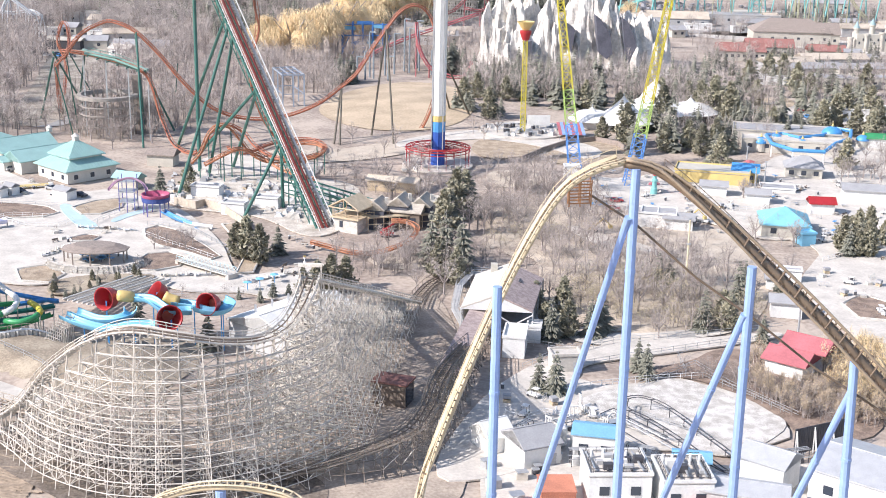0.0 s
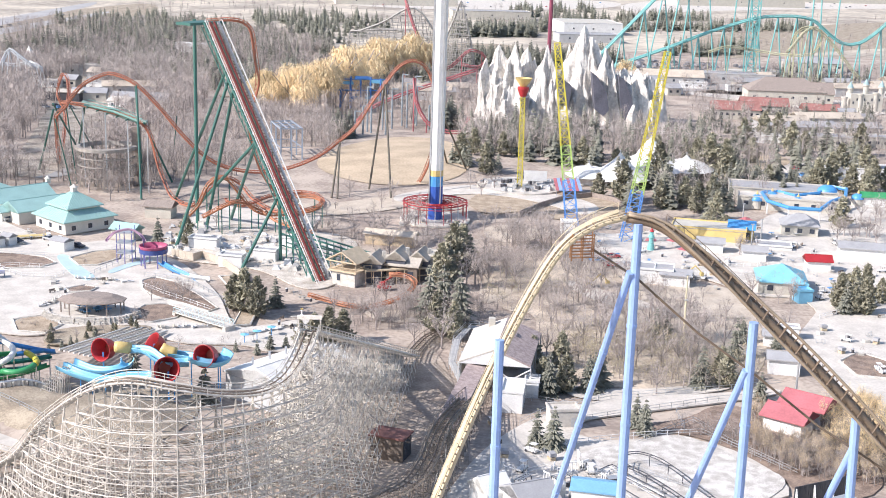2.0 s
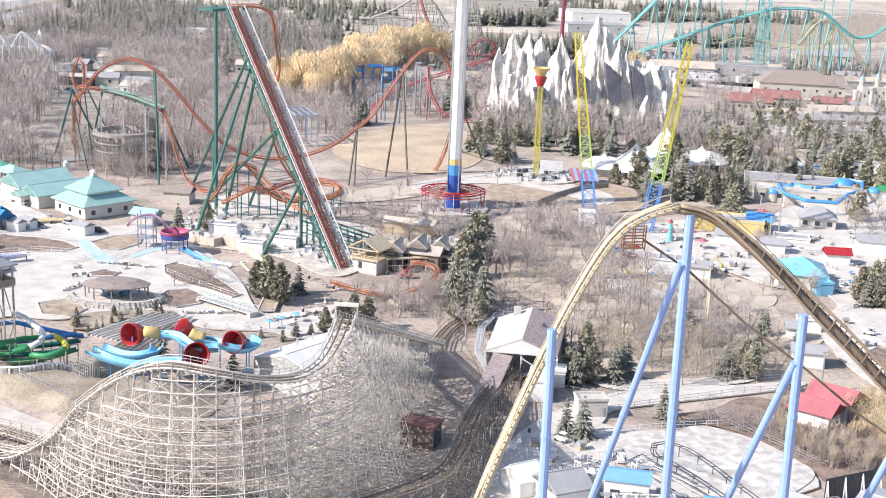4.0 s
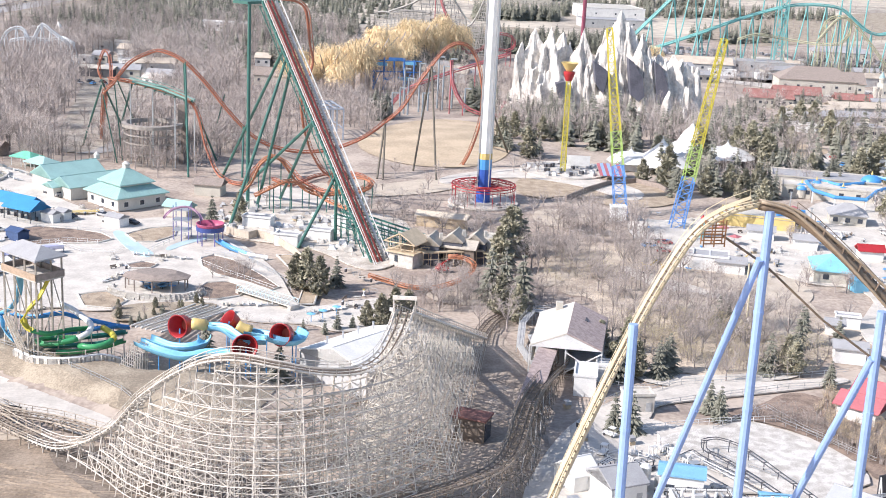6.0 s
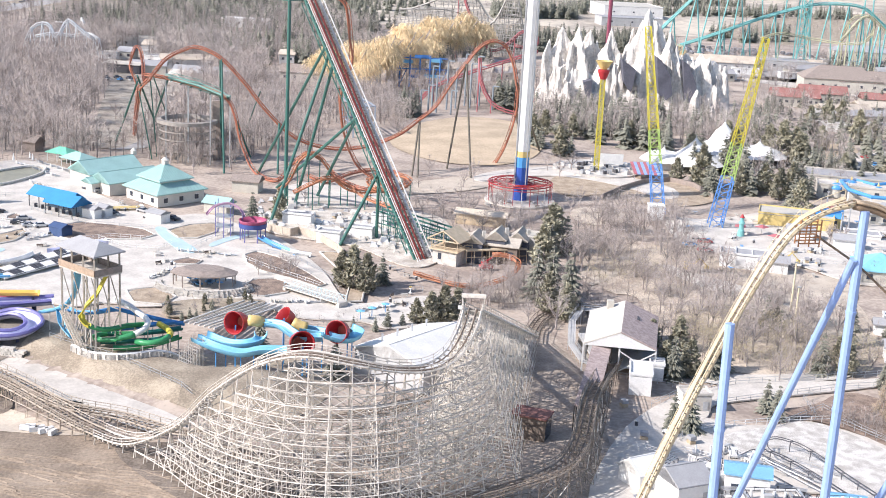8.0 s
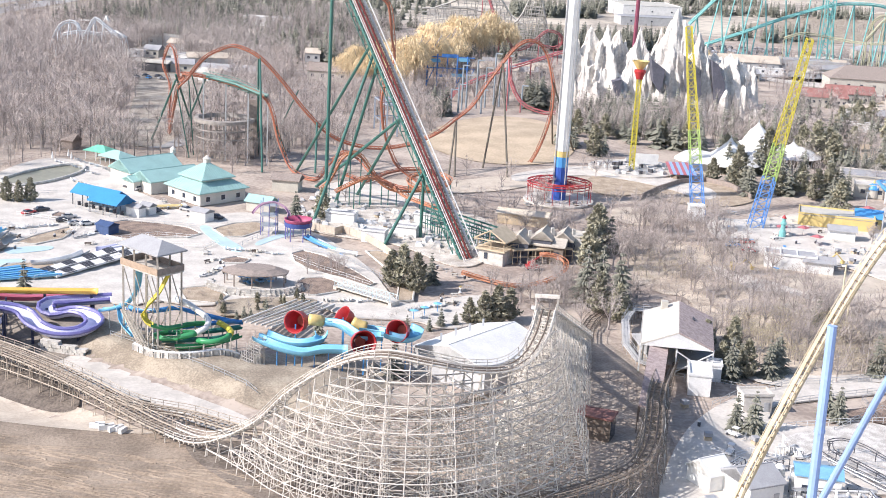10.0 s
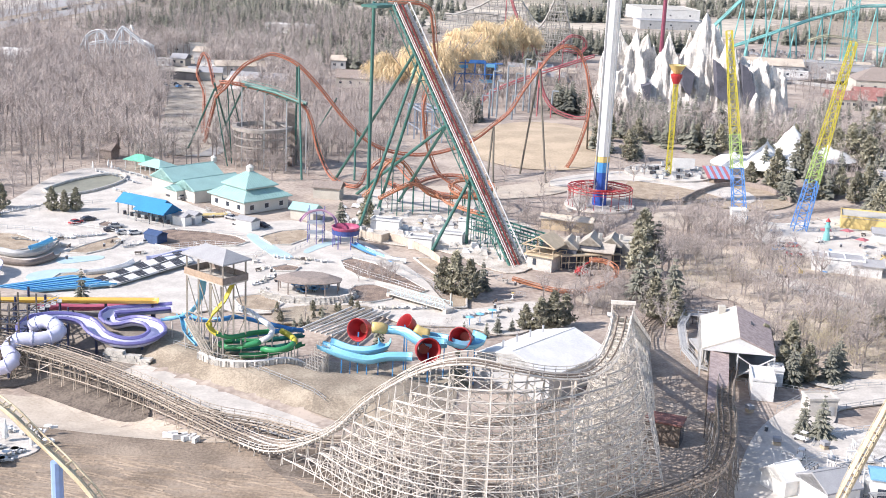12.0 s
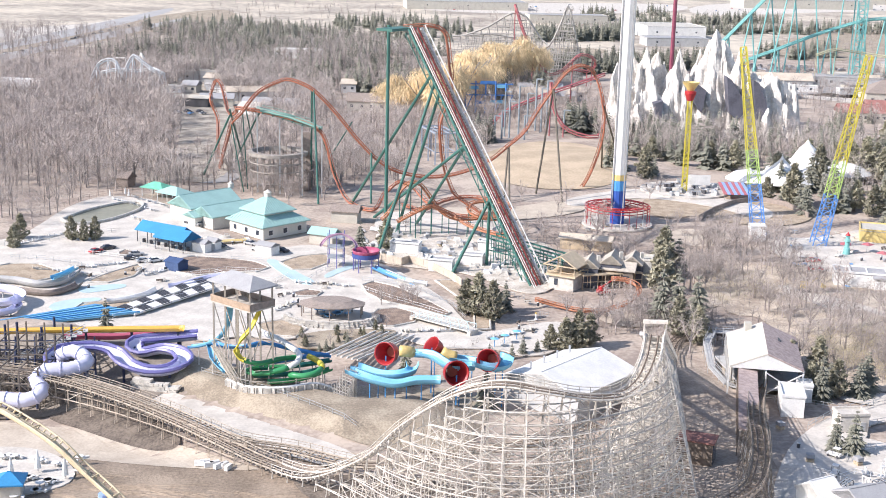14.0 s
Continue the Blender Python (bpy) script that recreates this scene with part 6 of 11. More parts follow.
FL = [("lime yellow body flume spiralling off the tower", M_LIME, [(-92.9, 243.4, 21.0), (-94.0, 242.6, 18.6), (-94.9, 242.0, 16.9), (-96.7, 241.0, 14.9), (-97.5, 241.0, 12.6), (-96.6, 240.6, 11.3), (-95.7, 240.4, 11.0)], False),
      ("green end of the spiral body flume", M_GRN, [(-95.9, 240.4, 11.0), (-93.3, 241.0, 10.2), (-91.3, 243.0, 9.9), (-89.4, 246.0, 9.6), (-86.0, 249.0, 9.1)], False),
      ("dark green flume coiled low on the bank", M_GRN, [(-90.8, 242.0, 7.9), (-94.2, 242.0, 7.6), (-95.6, 244.0, 7.6), (-93.5, 246.2, 7.5), (-88.0, 247.4, 7.4)], False),
      ("dark teal flume lying along the bank", M_FLTEAL, [(-93.6, 246.0, 7.5), (-89.0, 248.0, 7.2), (-84.4, 249.4, 7.4), (-79.6, 252.0, 7.6)], False),
      ("dark teal flume lying along the bank", M_FLTEAL, [(-94.6, 244.0, 6.5), (-90.8, 245.0, 6.4), (-86.5, 246.0, 6.5), (-84.1, 246.6, 6.6), (-80.6, 249.0, 6.8)], False),
      ("dark green flume along the stone wall", M_GRN, [(-91.2, 241.0, 6.4), (-87.5, 242.4, 6.2), (-83.6, 244.6, 6.3), (-79.2, 248.5, 6.9)], False),
      ("blue flume running behind the green ones", M_SKYBLUE, [(-93.4, 250.0, 7.3), (-89.8, 251.0, 7.5), (-86.5, 253.0, 7.6), (-81.9, 255.0, 7.8)], False),
      ("lime end of the green tube at the tower's foot", M_LIME, [(-84.0, 249.6, 8.9), (-82.1, 248.0, 8.6), (-80.7, 246.0, 8.2), (-80.8, 244.6, 8.0)], True),
      ("green tube looping at the tower's foot", M_GRN, [(-80.8, 244.7, 8.0), (-81.7, 243.0, 7.6), (-84.2, 242.0, 7.2), (-87.1, 243.0, 7.1)], True),
      ("white tube curving off the tower", M_WHITE, [(-94.0, 253.0, 12.6), (-91.1, 252.0, 11.9), (-88.9, 250.0, 11.4), (-86.4, 248.0, 10.6), (-85.4, 246.0, 10.1), (-85.7, 244.0, 9.4), (-87.4, 243.0, 8.6)], True),
      ("green tail of the white tube", M_GRN, [(-87.3, 243.0, 8.6), (-89.0, 242.4, 8.2), (-90.8, 242.0, 7.9)], True),
      ("light blue flume curving off the tower", CYAN, [(-99.5, 246.0, 21.4), (-100.2, 247.0, 16.4), (-102.5, 249.0, 12.8), (-106.5, 252.0, 10.2), (-109.9, 254.0, 9.0)], False),
      ("blue flume coiled behind the tower", M_SKYBLUE, [(-104.7, 255.0, 9.7), (-101.7, 252.0, 9.9), (-96.6, 250.0, 10.9), (-93.3, 252.0, 11.0), (-90.1, 254.0, 9.6), (-83.1, 256.0, 7.5), (-80.2, 257.0, 6.9)], False),
      ("aqua flume looping by the stair", CYAN, [(-105.9, 252.0, 11.0), (-104.6, 250.0, 10.4), (-103.8, 248.0, 8.9), (-102.0, 246.0, 7.7), (-100.7, 245.0, 7.0)], False)]
for lab, m, pts, cl in FL:
    th = thing("water_slide", lab, "water slide", (pts[-1][0], pts[-1][1], berm(pts[-1][0], pts[-1][1])))
    props(th, flume(th, pts, 0.62, m, "tube" if cl else "flume", cl), 5, M_WOOD, 0.13, 0.5)
th = thing("stone_wall", "pale rough stone retaining wall round the tower's foot", "wall", (-90.3, 236.8, 5.0))
fl_ = spline([(-99.6, 241.5, 0), (-97.0, 239.4, 0), (-94.3, 237.8, 0), (-90.3, 237.0, 0), (-86.7, 238.0, 0), (-82.8, 240.2, 0), (-78.4, 242.6, 0)], 0.8)
for i, p in enumerate(fl_):
    for q in range(2):
        rr_ = 0.5 + 0.5 * math.sin(i * 12.9 + q * 4.1)
        part("stone", Geo().box((p.x, p.y + 0.1 * rr_, berm(p.x, p.y) + 0.2 + q * 0.62), (0.82, 0.7 + 0.2 * rr_, 0.6), 0.5 * math.sin(i * 3.7)), M_STONE, th)
part("coping", Geo().tube([(p.x, p.y, berm(p.x, p.y) + 1.2) for p in fl_], 0.28, 4), M_WHITE, th)
for i, p in enumerate(fl_):
    if i % 3 == 0:
        part("post", Geo().bar((p.x, p.y, berm(p.x, p.y) + 1.2), (p.x, p.y, berm(p.x, p.y) + 2.4), 0.06), POSTW, th)
part("handrail", Geo().tube([(p.x, p.y, berm(p.x, p.y) + 2.4) for p in fl_], 0.06, 4), POSTW, th)
# bowls and blue flumes
M_THROAT = mat("dark_orange_plastic", (0.3, 0.06, 0.035), 0.5, var=0.2, scale=0.4)
th = thing("water_slide", "light blue flumes with red funnel bowls on the grassy bank", "water slide", (-60, 243, 4.2))
for pts in ([(-75.2, 243.0, 8.9), (-70.5, 241.0, 7.9), (-65.3, 240.0, 7.3), (-61.2, 240.0, 8.2), (-56.2, 240.0, 8.4)], [(-73.8, 246.0, 8.7), (-69.0, 244.0, 7.9), (-64.7, 243.0, 8.3), (-62.2, 244.0, 8.9), (-62.2, 246.0, 9.6)], [(-62.8, 249.0, 10.9), (-58.7, 247.0, 11.4), (-55.8, 245.0, 10.4), (-53.6, 244.0, 9.9), (-49.6, 245.0, 9.8)], [(-49.2, 246.0, 10.2), (-46.1, 246.0, 9.3), (-43.5, 247.0, 9.3), (-42.4, 249.0, 9.9), (-44.8, 252.0, 10.0)], [(-54.7, 250.0, 9.7), (-51.2, 250.0, 9.4), (-48.6, 248.0, 9.7)]):
    props(th, flume(th, pts, 1.15, CYAN, "flume"), 5, M_SKYBLUE, 0.13, 1.0)
for pts in ([(-64.8, 247.0, 11.5), (-63.6, 247.0, 11.5), (-62.4, 248.0, 11.0)], [(-56.2, 250.0, 10.6), (-54.8, 250.0, 9.9), (-53.1, 250.0, 9.5)]):
    flume(th, pts, 1.2, M_YELPL, "collar", True)
for c, dirn, R in (((-67.8, 247.0, 10.8), (-0.5, -1, 0.15), 2.35), ((-53.0, 240.0, 9.5), (0.35, -1, 0.2), 2.5), ((-46.6, 246.0, 10.4), (-0.4, -1, 0.2), 2.3), ((-58.4, 252.0, 11.2), (-0.6, -0.4, 0.6), 2.0)):
    c, d = Vector(c), Vector(dirn).normalized()
    u = d.cross(Vector((0, 0, 1))).normalized()
    w = u.cross(d)
    vs, n, rows = [], 20, [(0.0, 1.0), (0.15, 1.06), (0.1, 0.96), (-0.9, 0.82), (-1.7, 0.5), (-1.9, 0.36), (-2.3, 0.36), (-1.9, 0.55), (-1.0, 0.9), (0.0, 1.0)]
    for t, rr in rows:
        vs += [c + d * t * R * 0.8 + (u * math.cos(2 * math.pi * k / n) + w * math.sin(2 * math.pi * k / n)) * R * rr for k in range(n)]
    fs = [(i * n + k, i * n + (k + 1) % n, (i + 1) * n + (k + 1) % n, (i + 1) * n + k) for i in range(len(rows) - 1) for k in range(n)]
    b = part("funnel", Geo().add(vs, fs), M_RED, th, "red fibreglass funnel", smooth=True)
    part("throat", Geo().bar(c - d * R * 1.1, c - d * R * 1.25, R * 0.46, R * 0.36, 16), M_THROAT, b, "dark orange-red inner ring")
    part("leg", Geo().bar((c.x, c.y + 1.5, berm(c.x, c.y)), (c.x, c.y + 1.5, c.z - 1), 0.2), M_SKYBLUE, th)
g = Geo()
for k in range(10):
    p, q = Vector((-77.6, 238.0, 5.6)).lerp(Vector((-75.3, 243.0, 8.8)), k / 9), Vector((-75.0, 238.0, 4.5)).lerp(Vector((-73.3, 243.0, 8.1)), k / 9)
    g.bar(p, q, 0.1).bar(p, (p.x, p.y, berm(p.x, p.y)), 0.1).bar(q, (q.x, q.y, berm(q.x, q.y)), 0.1)
    if k:
        g.bar(p + Vector((0, 0, 1)), p, 0.06).bar(q + Vector((0, 0, 1)), q, 0.06)
part("stair", g, M_WOOD, th, "weathered timber stair to the flumes")
# timber trestle and stair under the slides
tt = thing("slide_trestle", "dark weathered timber trestle and stair under the slides", "trestle", (-147, 246, 0.5))
for i in range(8):
    for j in range(4):
        x, y = -164 + i * 4.0, 238 + j * 5.5 - i * 0.4
        z = berm(x, y)
        part("post", Geo().bar((x, y, z), (x, y, z + 9 + j * 0.8), 0.2), M_TRES, tt)
        for q in (3.0, 6.0, 9.0):
            if i < 7:
                part("beam", Geo().bar((x, y, z + q), (x + 4.0, y - 0.4, z + q), 0.14), M_TRES, tt)
            if j < 3 and q > 3:
                part("beam", Geo().bar((x, y, z + q), (x, y + 5.5, z + q), 0.14), M_TRES, tt)
        if i < 7:
            part("brace", Geo().bar((x, y, z + (3.0 if (i + j) % 2 else 6.0)), (x + 4.0, y - 0.4, z + (6.0 if (i + j) % 2 else 3.0)), 0.11), M_TRES, tt)
for k in range(16):
    p = Vector((-150, 252, 3.0)).lerp(Vector((-133, 257.5, 10.5)), k / 15)
    part("tread", Geo().box(p, (1.0, 2.4, 0.14), 0.3), M_GREYWALL, tt)
for off in (-1.2, 1.2):
    for h in (0.5, 1.1):
        part("stair_rail", Geo().bar((-150 - off * 0.3, 252 + off, 3.0 + h), (-133 - off * 0.3, 257.5 + off, 10.5 + h), 0.08), M_GREYWALL, tt)
# lane slides
def lanes(name, label, quad, n, ms, z0, z1, rise=0.35, wf=0.86):
    """Parallel slide lanes over a sloped quadrilateral."""
    th = thing(name, label, "water slide", (quad[0][0], quad[0][1], 0.3))
    a, b, c, d = [Vector((q[0], q[1], z)) for q, z in zip(quad, (z0, z0, z1, z1))]
    for k in range(n):
        p, q, r, s = a.lerp(b, k / n), a.lerp(b, (k + wf) / n), d.lerp(c, (k + wf) / n), d.lerp(c, k / n)
        up = Vector((0, 0, rise))
        g = Geo().add([p, q, r, s, p - up, q - up, r - up, s - up], [(0, 1, 2, 3), (4, 7, 6, 5), (0, 4, 5, 1), (1, 5, 6, 2), (2, 6, 7, 3), (3, 7, 4, 0)])
        part("lane", g, ms[k % len(ms)], th)
        e = Geo().bar(q + up * 0.4, r + up * 0.4, 0.14)
        part("lane_divider", e, ms[(k + 1) % len(ms)], th)
    return th, (a, b, c, d)


th, (a, b, c, d) = lanes("racer_slide", "white multi-lane mat racer slide with black mats", [(-140.2, 305.8, 1.0), (-133.5, 300.5, 1.0), (-118.1, 324.5, 1.6), (-124.5, 335.9, 1.6)], 2, [M_WHITE], 1.0, 1.6)
for k in range(9):
    for j in range(2):
        if (j + k) % 2:
            continue
        P = lambda u, v: a.lerp(b, v).lerp(d.lerp(c, v), u) + Vector((0, 0, 0.12))
        for i in range(5):
            u0, u1, v = k / 9 + 0.005, k / 9 + 0.108, j / 2 + i / 10 + 0.008
            q4 = [P(u0, v), P(u0, v + 0.072), P(u1, v + 0.072), P(u1, v)]
            part("mat", Geo().add(q4 + [p + Vector((0, 0, 0.1)) for p in q4], [(3, 2, 1, 0), (4, 5, 6, 7), (0, 1, 5, 4), (1, 2, 6, 5), (2, 3, 7, 6), (3, 0, 4, 7)]), M_DARK, th, "black slide mat")
lanes("lane_slide", "wide blue multi-lane slide", [(-168.3, 290.6, 0.0), (-155.9, 290.9, 0.0), (-132.5, 301.7, 0.0), (-145.7, 307.8, 0.0)], 6, [M_SKYBLUE, CYAN], 1.0, 1.4)
lanes("lane_slide", "long grey concrete lanes climbing the bank", [(-82.5, 266.5, 0.0), (-73.9, 262.4, 0.0), (-62.3, 290.1, 0.0), (-73.4, 292.6, 0.0)], 7, [M_CONC, M_WHITE], 3.9, 1.2, 0.3, 0.3)
# dark sheet: dirt plus the slides' shade, both in the ground colour
drape("service_ground", [(-177, 273), (-151, 278), (-126, 276), (-111, 265), (-109, 253), (-113, 242), (-116, 234), (-130, 234), (-136, 232), (-159, 230)], 0.26, mat("slide_shade_ground", (0.26, 0.225, 0.19), 0.9, var=0.4, scale=0.4, bump=0.5), "dark dirt ground with the shade under the slides painted in", "ground")
poly_sheet("pool", [(-156, 325), (-152, 328), (-144, 331), (-143, 327), (-148, 323), (-153, 320)], 0.45, M_POOL, "pale blue wading pool edge", "pool")
poly_sheet("pool", [(-111, 361), (-108, 363), (-99, 347), (-93, 339), (-94, 334), (-99, 338), (-106, 350)], 0.45, M_POOL, "pale aqua lazy river channel", "pool")
poly_sheet("pool", [(-92, 345), (-88, 355), (-82, 360), (-82, 357), (-87, 350), (-90, 342)], 0.45, M_POOL, "pale aqua lazy river arm", "pool")
poly_sheet("pool", [(-158, 306), (-157, 313), (-146, 318), (-147, 311), (-153, 303)], 0.45, M_POOL, "pale blue landing pool", "pool")
BEDS = []
M_BEDTAN = mat("dry_bed_soil", (0.47, 0.38, 0.285), 0.95, var=0.3, scale=0.3, bump=0.5, dark=(0.3, 0.235, 0.17), sharp=0.1)
for q, m_, lab in (([(-138, 356), (-132, 363), (-122, 361), (-113, 358), (-108, 352), (-111, 347), (-119, 345), (-127, 341), (-133, 344)], M_MULCH, "brown mulched planting bed behind a rail"), ([(-106, 358), (-101, 366), (-93, 370), (-92, 359), (-96, 351), (-101, 350)], M_BEDTAN, "dry tan grass bed beside the channel"),
                   ([(-155, 331), (-152, 340), (-146, 351), (-143, 347), (-144, 338), (-149, 331)], M_BEDTAN, "dry tan grass bed beside the slides"), ([(-80, 336), (-77, 340), (-70, 335), (-61, 322), (-55, 312), (-57, 309), (-64, 315), (-73, 321), (-78, 328)], M_MULCH, "long brown bed with a bare tree"),
                   ([(-76, 305), (-74, 313), (-69, 315), (-63, 310), (-64, 303), (-69, 299), (-73, 299)], M_MULCH, "low brown planting mound"), ([(-60, 343), (-55, 344), (-49, 332), (-45, 311), (-45, 299), (-49, 298), (-49, 311), (-53, 326)], M_BEDTAN, "tan bank with pines along a curving path"),
                   ([(-151, 303), (-150, 311), (-141, 315), (-136, 311), (-141, 302)], M_BEDTAN, "tan verge behind the lane slide"), ([(-190, 337), (-182, 348), (-174, 349), (-162, 338), (-169, 330), (-187, 329)], M_BEDTAN, "tan bed beside the channels"), ([(-98, 326), (-94, 330), (-90, 328), (-91, 324), (-96, 323)], M_MULCH, "small round planting bed"),
                   ([(-155, 364), (-154, 368), (-151, 366), (-151, 362), (-154, 361)], M_MULCH, "small round planting bed with a kerb"), ([(-103, 298), (-96, 302), (-90, 295), (-92, 288), (-99, 289)], M_BEDTAN, "tan verge below the gazebo"), ([(96, 284), (103, 291), (109, 283), (105, 272), (97, 274)], M_MULCH, "brown planting bed with a pale kerb")):
    BEDS.append(q)
    poly_sheet("planting_bed", q, 0.55, m_, lab, "planting bed")
    kb = thing("kerb", "low pale stone kerb round the planting bed", "kerb", (*q[0], 0.35), "bed kerbs")
    part("kerb_stone", Geo().tube([(x, y, 0.5) for x, y in q] + [(*q[0], 0.5)], 0.28, 5), M_STONE, kb)
poly_sheet("lawn", [(-92, 288), (-87, 293), (-75, 296), (-66, 295), (-74, 285), (-83, 280), (-90, 279)], 0.7, M_TURF, "dry grass slope between paths", "lawn")
# pale concrete channels beyond the lane slides
for pts, rr, m_, lab in (([(-186.7, 327.9, 2.2), (-174.3, 327.6, 2.0), (-165.7, 324.7, 1.8), (-160.8, 328.7, 1.8), (-160.0, 338.7, 2.2)], 1.2, M_GREYWALL, "grey concrete slide channel"), ([(-181.8, 322.9, 1.8), (-168.1, 318.4, 1.6), (-160.3, 317.4, 1.5), (-156.2, 323.6, 1.6), (-155.7, 326.9, 1.8)], 1.0, M_SHINGLE, "dark-sided timber slide channel"),
                         ([(-131.2, 327.0, 1.4), (-126.5, 330.1, 1.8), (-122.6, 333.8, 2.2), (-117.7, 336.4, 2.6)], 1.1, M_LILAC, "white slide channel above the mats"), ([(-143.8, 311.6, 1.2), (-138.7, 314.6, 1.4), (-135.0, 318.6, 1.6), (-133.2, 323.7, 1.8)], 1.1, M_WHITE, "white slide channel"),
                         ([(-181.6, 315.0, 4.0), (-170.3, 312.5, 3.8), (-165.5, 309.1, 3.4), (-166.0, 304.1, 3.0), (-176.4, 301.4, 2.6)], 1.3, M_LILAC, "broad pale slide curve"), ([(-174.7, 297.1, 2.6), (-166.2, 296.8, 2.2), (-164.0, 301.7, 2.0), (-166.5, 305.5, 2.0), (-178.1, 305.6, 2.2)], 1.1, M_LILAC, "broad pale slide curve"), ([(-162.8, 326.4, 3.0), (-160.4, 329.9, 3.4), (-158.5, 333.9, 4.0)], 0.8, CYAN, "light blue slide chute"),
                         ([(-78.3, 353.4, 1.6), (-73.0, 347.1, 1.4), (-67.8, 340.5, 1.2), (-62.2, 338.8, 1.0)], 1.0, M_STEEL, "grey flume below the bowl")):
    th = thing("slide_channel", lab + " on the deck", "water slide", (pts[0][0], pts[0][1], 0.3))
    props(th, flume(th, pts, rr, m_, "flume"), 5, M_GREYWALL, 0.2, rr)
for pts, lab in (([(-138.7, 298.2, 0.0), (-133.2, 310.1, 0.0), (-125.1, 319.9, 0.0), (-117.1, 333.0, 0.0)], "white railing beside the mat racer"), ([(-131.5, 334.9, 0.0), (-128.2, 341.3, 0.0), (-119.7, 347.2, 0.0), (-108.2, 346.0, 0.0)], "pale railing on the bed edge"), ([(-164.6, 361.7, 0.0), (-151.7, 357.8, 0.0), (-143.3, 352.2, 0.0), (-143.7, 339.6, 0.0)], "pale railing along the deck"), ([(-122.4, 344.4, 0.0), (-113.1, 336.9, 0.0), (-103.7, 336.8, 0.0), (-101.4, 343.0, 0.0)], "pale railing on the terrace"),
                 ([(-79.7, 331.8, 0.0), (-71.5, 323.3, 0.0), (-62.9, 315.7, 0.0), (-56.1, 309.3, 0.0)], "pale rail along the long bed"), ([(-183.8, 354.1, 0.0), (-173.8, 353.9, 0.0), (-162.7, 350.0, 0.0), (-159.7, 345.2, 0.0)], "steel railing by the channels"), ([(-198.3, 366.2, 0.0), (-186.1, 370.5, 0.0), (-175.2, 379.9, 0.0), (-167.1, 388.6, 0.0), (-161.6, 391.7, 0.0)], "dark timber fence before the car park"), ([(-88.6, 358.4, 0.0), (-93.7, 345.1, 0.0), (-95.3, 338.9, 0.0)], "aqua railing on the channel")):
    fence(pts, lab, 1.3, 2.4, M_WHITE if "white" in lab or "pale" in lab else M_STEEL)
# gazebo on a stone base
gz = thing("gazebo", "open shelter with grey shingle roof on a boulder-walled terrace", "gazebo", (-84.5, 303, 0.3))
cx, cy = -84.8, 303.5
n = 10
ring = lambda r, z, e=0.62: [(cx + r * math.cos(2 * math.pi * k / n + 0.3), cy + e * r * math.sin(2 * math.pi * k / n + 0.3), z) for k in range(n)]
part("roof", Geo().add(ring(8.6, 4.7) + ring(5.2, 5.7) + ring(8.6, 4.45), [(k, (k + 1) % n, n + (k + 1) % n, n + k) for k in range(n)] + [tuple(range(n, 2 * n))] + [((k + 1) % n, k, 2 * n + k, 2 * n + (k + 1) % n) for k in range(n)] + [tuple(range(2 * n, 3 * n))[::-1]]), M_SHINGLE, gz)
for x, y, z in ring(7.8, 0):
    part("post", Geo().bar((x, y, 0.3), (x, y, 4.6), 0.2), M_SHINGLE, gz)
part("terrace", Geo().add(ring(11, 1.4) + ring(11, 0.2), [tuple(range(n))] + [(k, n + k, n + (k + 1) % n, (k + 1) % n) for k in range(n)]), M_CONC, gz)
r = np.random.default_rng(9)
for k in range(90):
    a, lv = math.pi * (1.0 + (k % 30) / 29), k // 30
    rr = 11.2 + r.uniform(-0.2, 0.2) + (0.8 - lv * 0.4)
    x, y, z = cx + rr * math.cos(a), cy + 0.66 * rr * math.sin(a), 0.5 + lv * 0.55
    s = r.uniform(0.38, 0.62)
    g = Geo().add([(x + s * 1.3 * px * r.uniform(0.8, 1.1), y + s * py * r.uniform(0.8, 1.1), z + s * 0.8 * pz * r.uniform(0.8, 1.1)) for px, py, pz in ((-1, -0.6, -1), (1, -0.6, -1), (1, 0.8, -1), (-1, 0.8, -1), (-0.8, -0.6, 0.9), (0.8, -0.5, 0.9), (0.8, 0.7, 1), (-0.8, 0.7, 0.9))],
                  [(3, 2, 1, 0), (4, 5, 6, 7), (0, 1, 5, 4), (1, 2, 6, 5), (2, 3, 7, 6), (3, 0, 4, 7)])
    part("boulder", g, M_STONE, gz)
for k in range(14):
    x, y = cx + r.uniform(-6, 6), cy + r.uniform(-3, 3)
    th = thing("table", "blue stacked table under the shelter", "table", (x, y, 1.4), "shelter tables")
    part("top", Geo().box((x, y, 2.2), (1.4, 1.4, 0.1), r.uniform(0, 1)), M_SKYBLUE, th)
    part("leg", Geo().bar((x, y, 1.4), (x, y, 2.2), 0.12), M_DARK, th)
# pink bowl slide
th = thing("water_slide", "pink and blue bowl slide with a steel stair tower", "water slide", (-84.9, 354.7, 0.0))
c = Vector((-80.2, 352.0, 5.3))
part("bowl", Geo().lathe([(3.9, 1.0), (4.1, 1.2), (3.8, 1.3), (3.4, 0.1), (1.8, -0.9), (0.5, -1.1), (1.9, -1.4), (3.7, -0.2), (3.9, 1.0)], c, 28), M_PINK, th, "pink bowl", smooth=True)
part("bowl_skirt", Geo().lathe([(3.95, -0.9), (4.05, 0.4), (3.9, 0.4), (3.8, -0.9)], c, 28), mat("navy_plastic", (0.05, 0.08, 0.26), 0.45, var=0.2), th, "dark blue bowl skirt")
